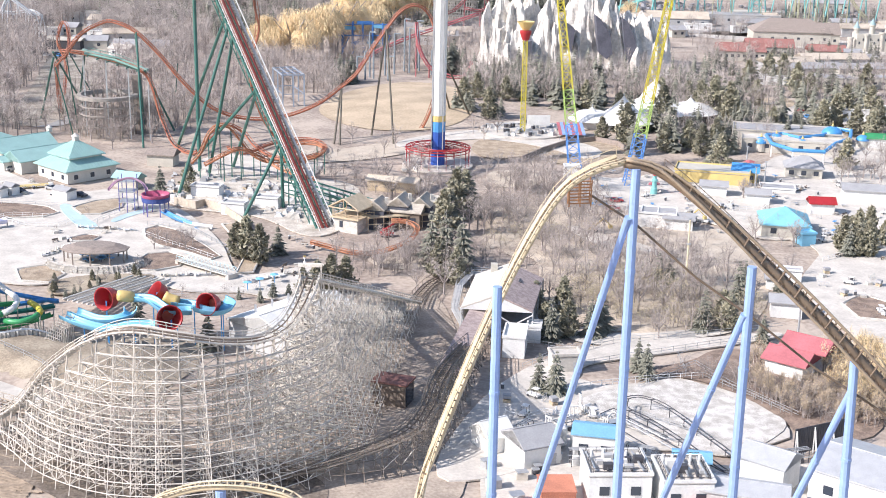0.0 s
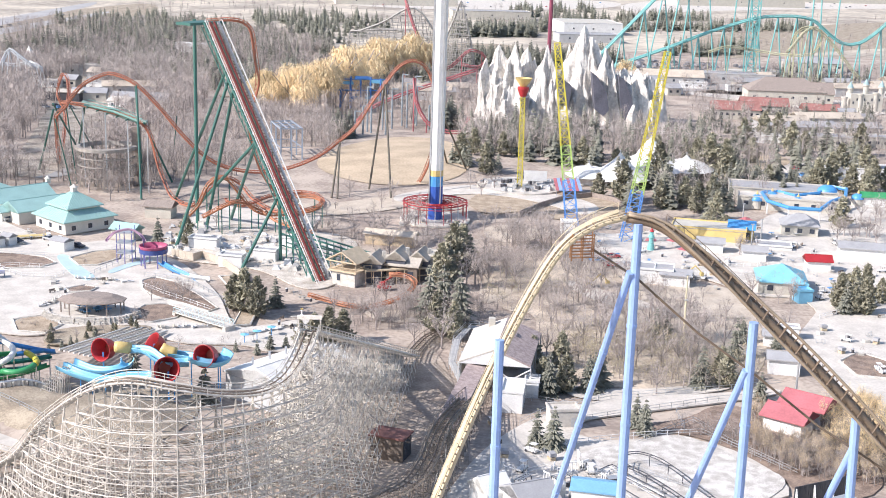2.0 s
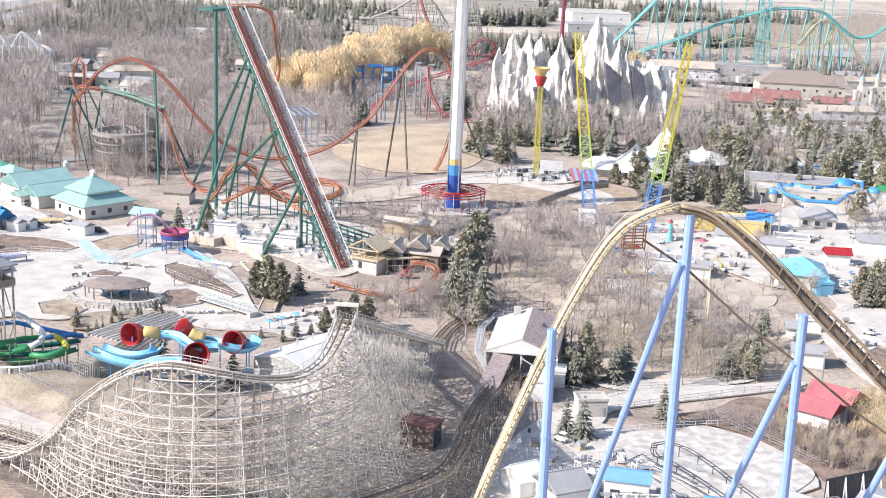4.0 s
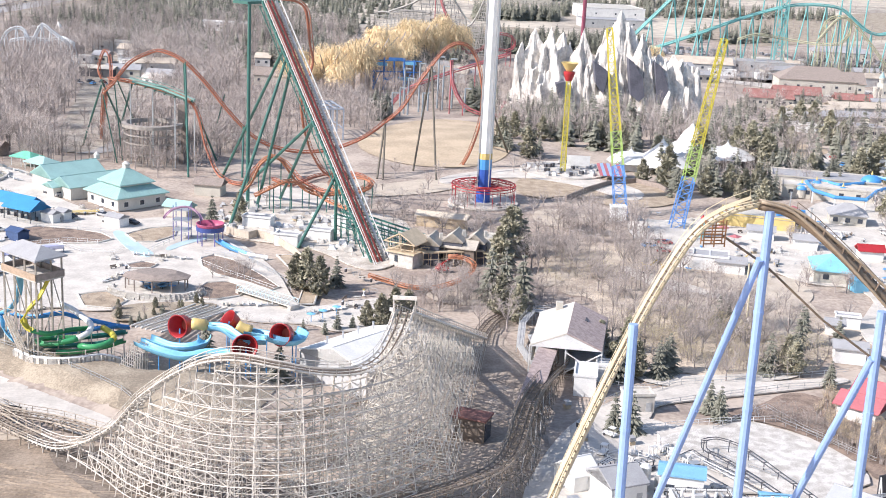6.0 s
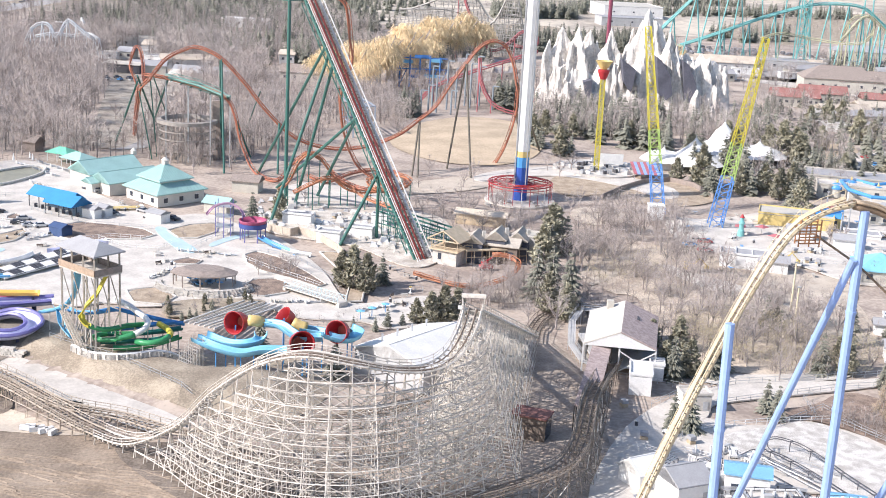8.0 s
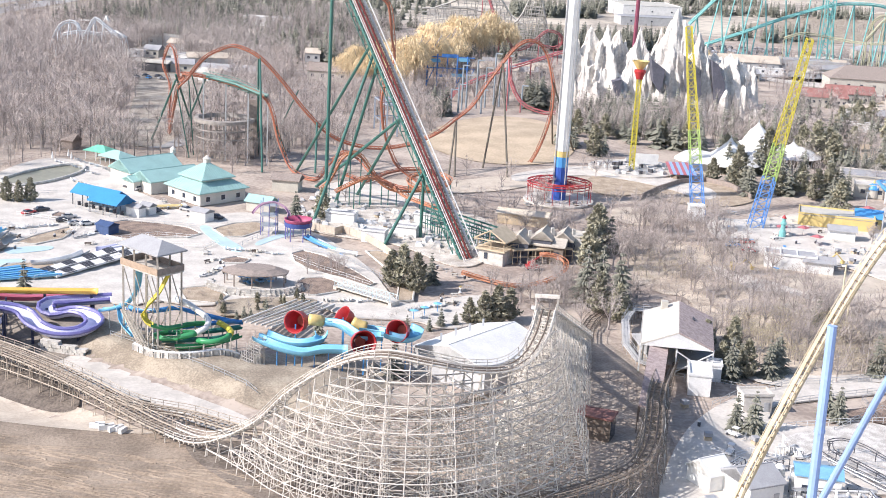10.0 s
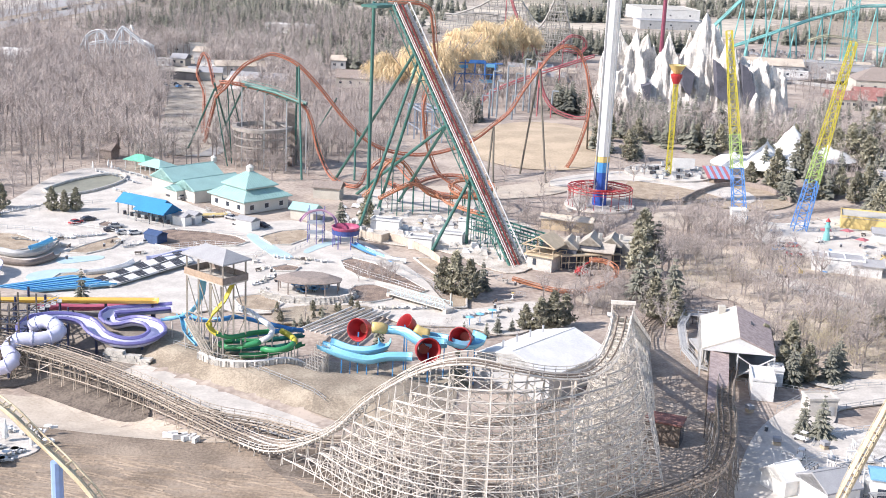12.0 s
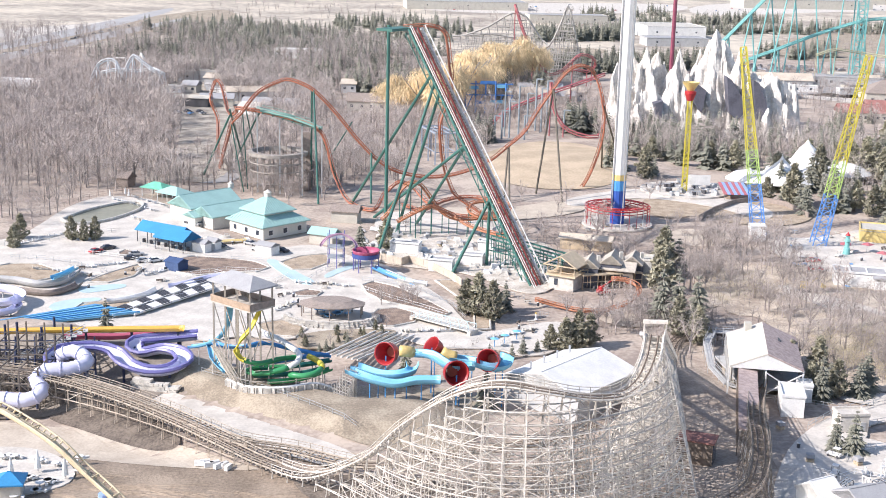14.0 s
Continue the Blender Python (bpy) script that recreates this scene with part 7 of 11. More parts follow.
for k in range(6):
    a = k * math.pi / 3
    part("leg", Geo().bar((c.x + 3.6 * math.cos(a), c.y + 3.6 * math.sin(a), 0.2), (c.x + 3.6 * math.cos(a), c.y + 3.6 * math.sin(a), c.z - 1), 0.2), M_PURPLE, th)
tw = Vector((-89.3, 357.2, 0.0))
for dx in (-2.2, 2.2):
    for dy in (-2, 2):
        part("tower_leg", Geo().bar((tw.x + dx, tw.y + dy, 0.2), (tw.x + dx, tw.y + dy, 10.5), 0.16), M_PURPLE, th)
for z in (3, 6, 9):
    part("landing", Geo().box((tw.x, tw.y, z), (4.8, 4.4, 0.25)), M_STEEL, th)
props(th, flume(th, [(-93.0, 350.0, 8.1), (-91.3, 352.0, 10.0), (-87.5, 354.0, 10.7), (-84.2, 354.0, 9.1), (-82.9, 353.0, 7.3)], 0.45, mat("faded_pink_plastic", (0.5, 0.32, 0.42), 0.5, var=0.2), "flume"), 6, M_PURPLE, 0.14)
props(th, flume(th, [(-78.0, 350.0, 2.4), (-74.4, 346.0, 1.9), (-69.3, 342.0, 1.2), (-64.3, 338.0, 0.2)], 0.8, M_SKYBLUE, "flume"), 6, M_PURPLE, 0.14)


# ---- wooden coaster station and yard ----
st = thing("coaster_station", "grey-roofed coaster station on posts with a reddish shingle side", "station", (15, 266, 0))
fl, fr, bl, br = Vector((5.6, 258.5, 6.6)), Vector((21, 256.5, 6.6)), Vector((9.4, 282, 6.6)), Vector((25, 280, 6.6))
rf, rb = (fl + fr) / 2 + Vector((0, 0, 3.2)), (bl + br) / 2 + Vector((0, 0, 3.2))
dn = Vector((0, 0, -0.35))
part("roof", Geo().add([fl, rf, rb, bl, fl + dn, rf + dn, rb + dn, bl + dn], [(0, 1, 2, 3), (7, 6, 5, 4), (0, 4, 5, 1), (3, 2, 6, 7), (0, 3, 7, 4)]), M_CONC, st, "pale grey roof slope")
part("roof", Geo().add([rf, fr, br, rb, rf + dn, fr + dn, br + dn, rb + dn], [(0, 1, 2, 3), (7, 6, 5, 4), (0, 4, 5, 1), (3, 2, 6, 7), (1, 2, 6, 5)]), M_BROWNROOF, st, "reddish shingle roof slope")
part("gable", Geo().add([fl + dn * 1.2, fr + dn * 1.2, rf + dn * 1.2, fl + dn * 1.2 + Vector((0, 0.3, 0)), fr + dn * 1.2 + Vector((0, 0.3, 0)), rf + dn * 1.2 + Vector((0, 0.3, 0))], [(0, 1, 2), (5, 4, 3), (0, 3, 4, 1), (1, 4, 5, 2), (2, 5, 3, 0)]), M_WHITE, st, "white gable end")
for k in range(5):
    for p, q in ((fl, bl), (fr, br), (rf, rb)):
        c = p.lerp(q, k / 4)
        part("post", Geo().bar((c.x, c.y + 0.4, 0), (c.x, c.y + 0.4, 6.4), 0.2), M_WHITE if k == 0 else M_GREYWALL, st)
part("platform", Geo().box((15.2, 269, 1.6), (15, 22, 0.5), 0.1), M_GREYWALL, st)
part("back_wall", Geo().box((16.8, 280, 4), (15, 0.3, 5), -0.1), M_GREYWALL, st)
part("side_wall", Geo().box((8, 270, 4.6), (0.3, 22, 3.6), -0.16), M_OFFWHITE, st)
part("brace", Geo().bar((13, 256.8, 1), (21, 256.4, 5.8), 0.16).bar((21, 256.4, 1), (13, 256.8, 5.8), 0.16), M_WHITE, st)
part("chimney", Geo().box((13.5, 279, 9.2), (1.5, 1.5, 2)), M_OFFWHITE, st)
part("roof_hatch", Geo().box((18.2, 272, 8.3), (2.2, 2.6, 0.5)), M_DARK, st)
cn = thing("queue_canopy", "long reddish shingle canopy over the coaster track", "canopy", (6, 245, 0))
a, b, c, d = Vector((8.2, 262, 6.2)), Vector((12.2, 261.5, 5.6)), Vector((4.6, 224, 5.2)), Vector((0.6, 224.5, 5.8))
part("roof", Geo().add([a, b, c, d, a + dn, b + dn, c + dn, d + dn], [(3, 2, 1, 0), (4, 5, 6, 7), (0, 1, 5, 4), (1, 2, 6, 5), (2, 3, 7, 6), (3, 0, 4, 7)]), M_BROWNROOF, cn)
for k in range(8):
    for p, q in ((a, d), (b, c)):
        v = p.lerp(q, k / 7)
        part("post", Geo().bar((v.x, v.y, 0), (v.x, v.y, v.z - 0.3), 0.14), M_WOODDK, cn)
tb = thing("tunnel_box", "timber tunnel box with a dull red roof under the coaster", "tunnel", (-6, 216, 0))
part("wall", Geo().box((-7.5, 222, 2.2), (6.6, 4.4, 4.2), -0.35), M_WOODDK, tb)
part("roof", Geo().box((-7.5, 222, 4.6), (7.2, 5.0, 0.35), -0.35), mat("dull_red_roof", (0.27, 0.13, 0.11), 0.8, var=0.3), tb)
# the box is closed; a dark panel stands for its shaded opening
part("portal", Geo().box((-4.4, 220.9, 2.2), (0.2, 3.6, 3.8), -0.35), M_GLASS, tb, "dark panel for the shade inside the tunnel mouth")
building("pavilion", "broad white hall with a low pale gable roof", "building", -28.8, 253.6, 22, 19, 5.2, 51, "gable", 2.9, M_GREYWALL, M_WHITE, windows=0, over=0.4)
part_v = thing("vent", "grey rooftop vent pipes", "vent", (-38, 256, 6.4))
for k in range(4):
    part("pipe", Geo().bar((-37.5 + k * 3, 251.5 + k * 3.8, 5.6), (-37.5 + k * 3, 251.5 + k * 3.8, 8.6), 0.25, 0.25, 8), M_STEEL, part_v)
building("trailer", "white box trailer parked beside the station", "trailer", 17, 250, 4.6, 8, 3.8, -8, "flat", 0, M_WHITE, M_WHITE)
building("trailer", "small white site cabin beside the station", "trailer", 21.5, 257, 3, 4, 3.0, -8, "flat", 0, M_WHITE, M_WHITE)
# yard of white sheds
M_PALEBLUE = mat("light_blue_roof_metal", (0.2, 0.43, 0.64), 0.5, var=0.15, scale=0.4)
RIB = mat("ribbed_grey_metal_roof", (0.5, 0.51, 0.53), 0.5, 0.2, var=0.15)
RUST = mat("rust_orange_container", (0.55, 0.22, 0.14), 0.7, var=0.25, scale=0.5)
YARD = [("shed", "white gabled storage tent with grey roof", 17, 199, 7, 8, 3.6, 25, "gable", 2.0, M_TENT, M_GREYROOF), ("shed", "white peaked canopy tent", 10.5, 203, 5, 6, 2.8, 30, "gable", 2.2, M_TENT, M_TENT),
        ("workshop", "white flat-roofed workshop block", 29.6, 186, 10, 9, 5.2, 3, "flat", 0, M_WHITE, M_CONC), ("workshop", "white annex with a flat roof", 40, 184, 8, 9, 5.2, 3, "flat", 0, M_WHITE, M_CONC),
        ("workshop", "low block with a light blue metal roof", 28, 199, 7.5, 5, 5.2, -12, "gable", 0.8, M_WHITE, M_PALEBLUE), ("shed", "white shed with ribbed grey gable roof", 55.5, 190.5, 8, 7, 5, -38, "gable", 1.6, M_WHITE, RIB),
        ("workshop", "large white hall with ribbed grey roof", 70, 186, 13, 15, 6, -38, "gable", 2.0, M_WHITE, RIB), ("shed", "long low shed with grey ribbed roof", 49, 181, 14, 6, 4.0, -16, "gable", 1.2, M_GREYWALL, RIB),
        ("shed", "low shed with blue tarpaulin roof", 43.5, 194, 6, 4, 3.0, -10, "gable", 0.8, M_WHITE, M_PALEBLUE), ("hut", "pale concrete hut with a flat roof over a dark opening", 26.5, 240, 6, 4, 3.2, 8, "flat", 0, M_CONC, M_CONC)]
for nm, lab, x, y, w, d_, h, rot, rf_, rh, wm, rm in YARD:
    building(nm, lab, "building", x, y, w, d_, h, rot, rf_, rh, wm, rm, over=0.35, windows=2 if "workshop" in nm else 0, door=True)
def roof_plant(x, y, z, rot, w, d):
    """Ducts, cabinets and a railing on a flat roof."""
    th = thing("roof_plant", "grey ducts, cabinets and railings on a flat white roof", "equipment", (x, y, z), "roof plant")
    r_ = np.random.default_rng(int(x * 10))
    co, si = math.cos(rot), math.sin(rot)
    P = lambda a, b, h: (x + a * co - b * si, y + a * si + b * co, z + h)
    for k in range(9):
        a, b, q = r_.uniform(-w * 0.4, w * 0.4), r_.uniform(-d * 0.4, d * 0.4), r_.uniform(0.5, 1.2)
        part("cabinet", Geo().box(P(a, b, q * 0.6), (q * 1.5, q, q * 1.2), rot), (M_WHITE, M_GREYWALL, M_DARK)[k % 3], th)
    for k in range(5):
        a = -w * 0.4 + k * w * 0.2
        part("duct", Geo().bar(P(a, -d * 0.42, 0.5), P(a + r_.uniform(-0.6, 0.6), d * 0.4, 0.5), 0.2, 0.2, 8), (M_STEEL, M_DARK)[k % 2], th)
        part("riser", Geo().bar(P(a, d * 0.2, 0.0), P(a, d * 0.2, r_.uniform(1.0, 2.2)), 0.24, 0.24, 8), M_WHITE, th)
    for u, v in (((-0.46, -0.46), (0.46, -0.46)), ((0.46, -0.46), (0.46, 0.46)), ((0.46, 0.46), (-0.46, 0.46)), ((-0.46, 0.46), (-0.46, -0.46))):
        for h in (0.55, 1.1):
            part("railing", Geo().bar(P(u[0] * w, u[1] * d, h), P(v[0] * w, v[1] * d, h), 0.05), M_DARK, th)
        for k in range(5):
            q = k / 5
            part("rail_post", Geo().bar(P((u[0] + (v[0] - u[0]) * q) * w, (u[1] + (v[1] - u[1]) * q) * d, 0), P((u[0] + (v[0] - u[0]) * q) * w, (u[1] + (v[1] - u[1]) * q) * d, 1.1), 0.05), M_DARK, th)


roof_plant(29.6, 186, 5.6, 0.05, 9.4, 8.4)
roof_plant(40, 184, 5.8, 0.05, 7.4, 8.4)
for x, y, rot, lab in ((20, 184, 2, "rust-orange ribbed shipping container"), (43, 181.5, 3, "orange-red ribbed shipping container")):
    th = thing("container", lab, "container", (x, y, 0), "containers")
    rz = radians(rot)
    part("box", Geo().box((x, y, 1.45), (5.6, 6, 2.7), rz), RUST, th)
    for k in range(16):
        part("rib", Geo().box((x - 2.6 + k * 0.345, y - 3.03 + (k * 0.345 - 2.6) * math.sin(rz), 1.4), (0.16, 0.1, 2.5), rz), RUST, th)
    part("roof", Geo().box((x, y, 2.9), (5.8, 6.2, 0.18), rz), RUST, th)
for k, (x, y, rr, h) in enumerate(((22.5, 203, 1.0, 4.2), (24.6, 201, 0.8, 3.8), (20.8, 206, 0.7, 3.0), (26, 204.5, 0.6, 3.4))):
    th = thing("tank", "pale steel storage tank on legs", "tank", (x, y, 0), "tanks")
    part("shell", Geo().lathe([(0, 0.6), (rr, 1.0), (rr, h), (rr * 0.5, h + 0.5), (0, h + 0.55)], (x, y, 0), 14), M_STEEL if k % 2 else M_WHITE, th)
    for a_ in (0.5, 2.6, 4.7):
        part("leg", Geo().bar((x + rr * 0.8 * math.cos(a_), y + rr * 0.8 * math.sin(a_), 0), (x + rr * 0.8 * math.cos(a_), y + rr * 0.8 * math.sin(a_), 1.2), 0.08), M_DARK, th)
r = np.random.default_rng(31)
for k in range(46):
    x, y = r.uniform(8, 50), r.uniform(182, 212)
    if 33 < x and y > 205 or abs(x - 23) < 2 and abs(y - 145) < 3:
        continue
    s = r.uniform(0.6, 1.7)
    if 13 < x < 21 and y > 194 and y < 204 or 22 < x < 48 and y < 204:
        continue
    z = 0.35
    th = thing("crate", "pale utility box standing in the yard", "equipment", (x, y, z), "yard boxes")
    part("case", Geo().box((x, y, z + s * 0.45), (s * 1.3, s, s * 0.9), r.uniform(0, 1.5)), [M_WHITE, M_STEEL, M_GREYWALL, M_DARK, M_OFFWHITE][k % 5], th)
    part("lid", Geo().box((x, y, z + s * 0.93), (s * 1.4, s * 1.1, 0.08), 0.3), M_STEEL, th)
def pipe_rack(x, y, rot, h, n):
    """Steel posts and beams with pipes and a cabinet."""
    th = thing("pipe_rack", "dark steel pipe rack with pale cabinets in the ride yard", "equipment", (x, y, 0.3), "pipe racks")
    co, si = math.cos(rot), math.sin(rot)
    P = lambda a, b, z: (x + a * co - b * si, y + a * si + b * co, z)
    for k in range(n):
        for b in (-0.8, 0.8):
            part("post", Geo().bar(P(k * 1.5, b, 0.2), P(k * 1.5, b, h), 0.09), M_DARK, th)
        part("cross_beam", Geo().bar(P(k * 1.5, -0.8, h), P(k * 1.5, 0.8, h), 0.08), M_DARK, th)
    for b, z in ((-0.5, h + 0.15), (0.0, h + 0.15), (0.5, h + 0.15), (-0.8, h * 0.55), (0.8, h * 0.55)):
        part("pipe", Geo().bar(P(-0.4, b, z), P(n * 1.5 - 1.1, b, z), 0.1, 0.1, 6), M_STEEL, th)
    part("cabinet", Geo().box(P(1.0, 0, 1.1), (1.4, 0.8, 1.7), rot), M_WHITE, th)
    part("motor", Geo().bar(P(2.4, -0.5, 0.8), P(3.6, -0.5, 0.8), 0.45, 0.45, 10), M_DARK, th)


for x, y, rot, h, n in ((23.5, 196, 0.1, 3.2, 4), (33.5, 199.5, -0.4, 2.8, 4), (30.5, 193.2, 0.0, 3.6, 3), (22, 209, 0.5, 2.4, 4), (36.5, 193, 0.2, 3.0, 3), (15.5, 207, 0.9, 2.6, 3), (45.5, 190, -0.6, 2.6, 4), (60, 198, 0.3, 2.6, 4)):
    pipe_rack(x, y, rot, h, n)
# slatted wall with braces
th = thing("slat_screen", "dark slatted screen wall with white raking braces", "screen", (68, 205, 0))
for k in range(24):
    p = Vector((63, 202, 0)).lerp(Vector((74, 207.5, 0)), k / 23)
    part("slat", Geo().box((p.x, p.y, 2.6), (0.42, 0.12, 4.8), 0.46), M_DARK, th)
for k in range(4):
    p = Vector((63, 201.5, 0)).lerp(Vector((74, 207, 0)), k / 3)
    part("brace", Geo().bar((p.x, p.y - 2.4, 0), (p.x, p.y, 4.6), 0.14).bar((p.x, p.y, 0), (p.x, p.y, 4.8), 0.14), M_WHITE, th)
# kart coaster on the slab
th = thing("kiddie_coaster", "small dark steel family coaster on a white slab", "roller coaster", (44, 222, 0.5))
lp = [(36.1, 219.8, 2.6), (38.5, 220.5, 2.8), (41.9, 218.5, 2.6), (44.8, 213.9, 2.2), (47.7, 207.3, 1.8), (51.0, 199.6, 1.6), (52.4, 193.6, 1.6), (49.8, 191.4, 1.6), (46.0, 198.7, 1.6), (42.4, 206.1, 1.8), (38.4, 212.3, 2.2), (35.5, 215.6, 2.5), (36.1, 219.8, 2.6)]
line = spline(lp, 1.0)
for off in (-0.45, 0.45):
    pts = []
    for i, p in enumerate(line):
        d_ = line[min(i + 1, len(line) - 1)] - line[max(i - 1, 0)]
        pts.append(p + Vector((d_.y, -d_.x, 0)).normalized() * off)
    part("rail", Geo().tube(pts, 0.1, 5), M_DARK, th)
for p in line[::4]:
    part("support", Geo().bar((p.x, p.y, 0.4), (p.x, p.y, p.z), 0.1).bar((p.x - 0.6, p.y, p.z - 0.1), (p.x + 0.6, p.y, p.z - 0.1), 0.08), M_DARK, th)
for q in ([(34.9, 213.0, 1.4), (41.0, 203.4, 1.2), (49.2, 190.8, 1.2), (51.9, 186.3, 1.2)], [(33.2, 208.0, 1.4), (39.2, 198.6, 1.2), (46.6, 187.2, 1.2)], [(30.4, 214.1, 1.6), (33.2, 216.3, 1.8), (34.5, 214.3, 1.6), (41.3, 205.3, 1.4)]):
    ln = spline(q, 1.0)
    for off in (-0.5, 0.5):
        part("rail", Geo().tube([p + Vector((0.6 * off, off, 0)) for p in ln], 0.1, 5), M_DARK if off > 0 else M_STEEL, th)
    for p in ln[::5]:
        part("support", Geo().bar((p.x, p.y, 0.3), (p.x, p.y, p.z), 0.1).bar((p.x - 0.7, p.y - 0.5, p.z - 0.1), (p.x + 0.7, p.y + 0.5, p.z - 0.1), 0.09), M_STEEL, th)
for pts, lab in (([(40.1, 230.3, 0.0), (53.5, 242.8, 0.0), (58.2, 232.3, 0.0), (67.9, 217.6, 0.0)], "steel mesh fence round the white slab"), ([(17.9, 239.3, 0.0), (26.9, 249.5, 0.0), (38.3, 255.2, 0.0), (62.7, 261.7, 0.0), (77.7, 266.7, 0.0)], "grey handrail along the path"), ([(29.5, 240.9, 0.0), (39.4, 245.8, 0.0), (61.4, 255.4, 0.0), (75.7, 259.1, 0.0)], "grey handrail along the path"),
                 ([(11.7, 255.4, 0.0), (21.2, 252.9, 0.0), (30.3, 248.9, -0.0), (37.0, 254.4, 0.0)], "green and grey fence at the station lawn"), ([(50.7, 237.7, 0.0), (50.8, 247.5, 0.0), (54.4, 251.1, 0.0)], "steel fence by the pool"), ([(-106.2, 248.0, 0.0), (-86.4, 235.2, 0.0), (-71.6, 222.9, 0.0)], "thin wire fence along the service path"), ([(30.3, 216.1, -0.0), (37.0, 208.9, 0.0), (44.3, 204.8, 0.0)], "white railing beside the kart track"),
                 ([(-80.3, 341.0, 0.0), (-67.4, 337.1, 0.0), (-54.5, 318.6, 0.0), (-51.3, 306.4, 0.0)], "grey railing on the planting bed"), ([(-151.1, 374.5, 0.0), (-130.6, 360.3, 0.0), (-110.3, 359.0, 0.0)], "white railing round the planting bed"), ([(-72.2, 280.8, 0.0), (-58.9, 280.5, 0.0), (-44.3, 280.4, 0.0)], "pale railing along the deck"), ([(45.5, 419.7, 0.0), (53.4, 406.2, 0.0), (61.8, 399.6, 0.0), (76.9, 401.8, 0.0)], "white barrier round the slingshot")):
    fence(pts, lab)
# red-roofed house
building("house", "white house with a red metal gable roof", "house", 72.4, 241.0, 8.0, 6.4, 2.8, -38, "gable", 1.9, M_WHITE, M_ROOFRED, over=0.8)
building("house", "raised rear block with a red metal gable roof", "house", 77.6, 246.2, 8.4, 6.4, 3.6, -38, "gable", 2.0, M_WHITE, M_ROOFRED, over=0.9)
drape("shrub_floor", [(36, 240), (52, 244), (61, 255), (69, 251), (73, 240), (76, 236), (90, 240), (82, 208), (66, 209), (65, 218), (55, 236)], 0.15, M_MULCH, "brown leaf litter under bare shrubs", "ground")

# ---- midway ----
building("stall", "food stall with a turquoise hipped roof", "stall", 98.5, 348, 13, 14, 3.4, -10, "hip", 3.6, M_OFFWHITE, mat("turquoise_roof", (0.22, 0.52, 0.64), 0.6, var=0.12), windows=2)
building("stall", "yellow-walled stall with a bright blue roof edge", "stall", 91, 410, 24, 12, 3.6, -15, "flat", 0, M_YELPL, M_OFFWHITE)
building("stall", "blue-roofed end pavilion of the stall", "stall", 102, 411, 8, 9, 3.6, -15, "gable", 1.8, M_YELPL, M_SKYBLUE, windows=2)
building("stall", "cream stall with striped red counter and grey roof", "stall", 123.5, 419.5, 12, 9, 3.4, -12, "hip", 3.2, M_OFFWHITE, M_GREYROOF, windows=3)
building("stall", "small stall with a bright red awning roof", "stall", 115.5, 370, 7, 5, 3.2, -5, "gable", 1.4, M_WHITE, M_RED)
building("stall", "small pale blue kiosk", "stall", 101.7, 336.2, 4, 4, 2.8, 10, "flat", 0, CYAN, CYAN)
building("arcade", "round-fronted arcade with white walls and blue roofs", "arcade", 130.3, 460.2, 36, 10, 4, -12, "flat", 0, M_OFFWHITE, M_CONC, windows=6)
building("arcade", "long flat grey roof behind the arcade", "arcade", 133.1, 478.9, 40, 16, 4.2, -12, "flat", 0, M_OFFWHITE, M_GREYROOF)
for px, rr, h in (((118.6, 459.0, 0.0), 2.4, 5.5), ((125.9, 465.7, 0.0), 2.6, 5.5), ((133.7, 458.5, 0.0), 2.2, 5), ((148.5, 472.1, 0.0), 4, 7.5), ((159.3, 469.0, 0.0), 2.6, 5)):
    th = thing("dome_pavilion", "white round pavilion under a sky-blue dome", "pavilion", (px[0], px[1], 0.3), "domed pavilions")
    part("drum", Geo().lathe([(rr * 0.9, 0), (rr * 0.9, h * 0.55)], (px[0], px[1], 0.2), 16), M_OFFWHITE, th)
    part("dome", Geo().lathe([(rr, h * 0.55)] + [(rr * math.cos(a_ * 0.19), h * 0.55 + h * 0.4 * math.sin(a_ * 0.19)) for a_ in range(1, 9)], (px[0], px[1], 0.2), 16), M_SKYBLUE, th, smooth=True)
    part("finial", Geo().lathe([(0.3, h * 0.93), (0.5, h), (0.05, h + 1.2)], (px[0], px[1], 0.2), 8), M_YELPL, th)
rim = thing("arcade_canopy", "curved sky-blue canopy edge on white posts", "canopy", (133.6, 469.5, 0.0))
rp = [(122.0, 465.5, 4.9), (120.2, 449.8, 4.9), (124.9, 438.6, 4.9), (135.4, 436.8, 4.9), (144.0, 452.3, 4.9), (152.0, 461.4, 4.9), (157.3, 477.0, 4.9), (151.8, 482.0, 4.9), (143.5, 466.8, 4.9), (133.1, 461.4, 4.9), (128.6, 468.4, 4.9), (122.0, 465.5, 4.9)]
part("rim", Geo().tube(rp, 0.7, 6), M_SKYBLUE, rim)
for q in rp[:-1]:
    part("post", Geo().bar((q[0], q[1], 0), q, 0.3), M_WHITE, rim)
building("stall", "green-roofed kiosk with white posts", "stall", 165.2, 469.6, 9, 6, 3.6, -8, "gable", 1.4, M_WHITE, M_GRN)
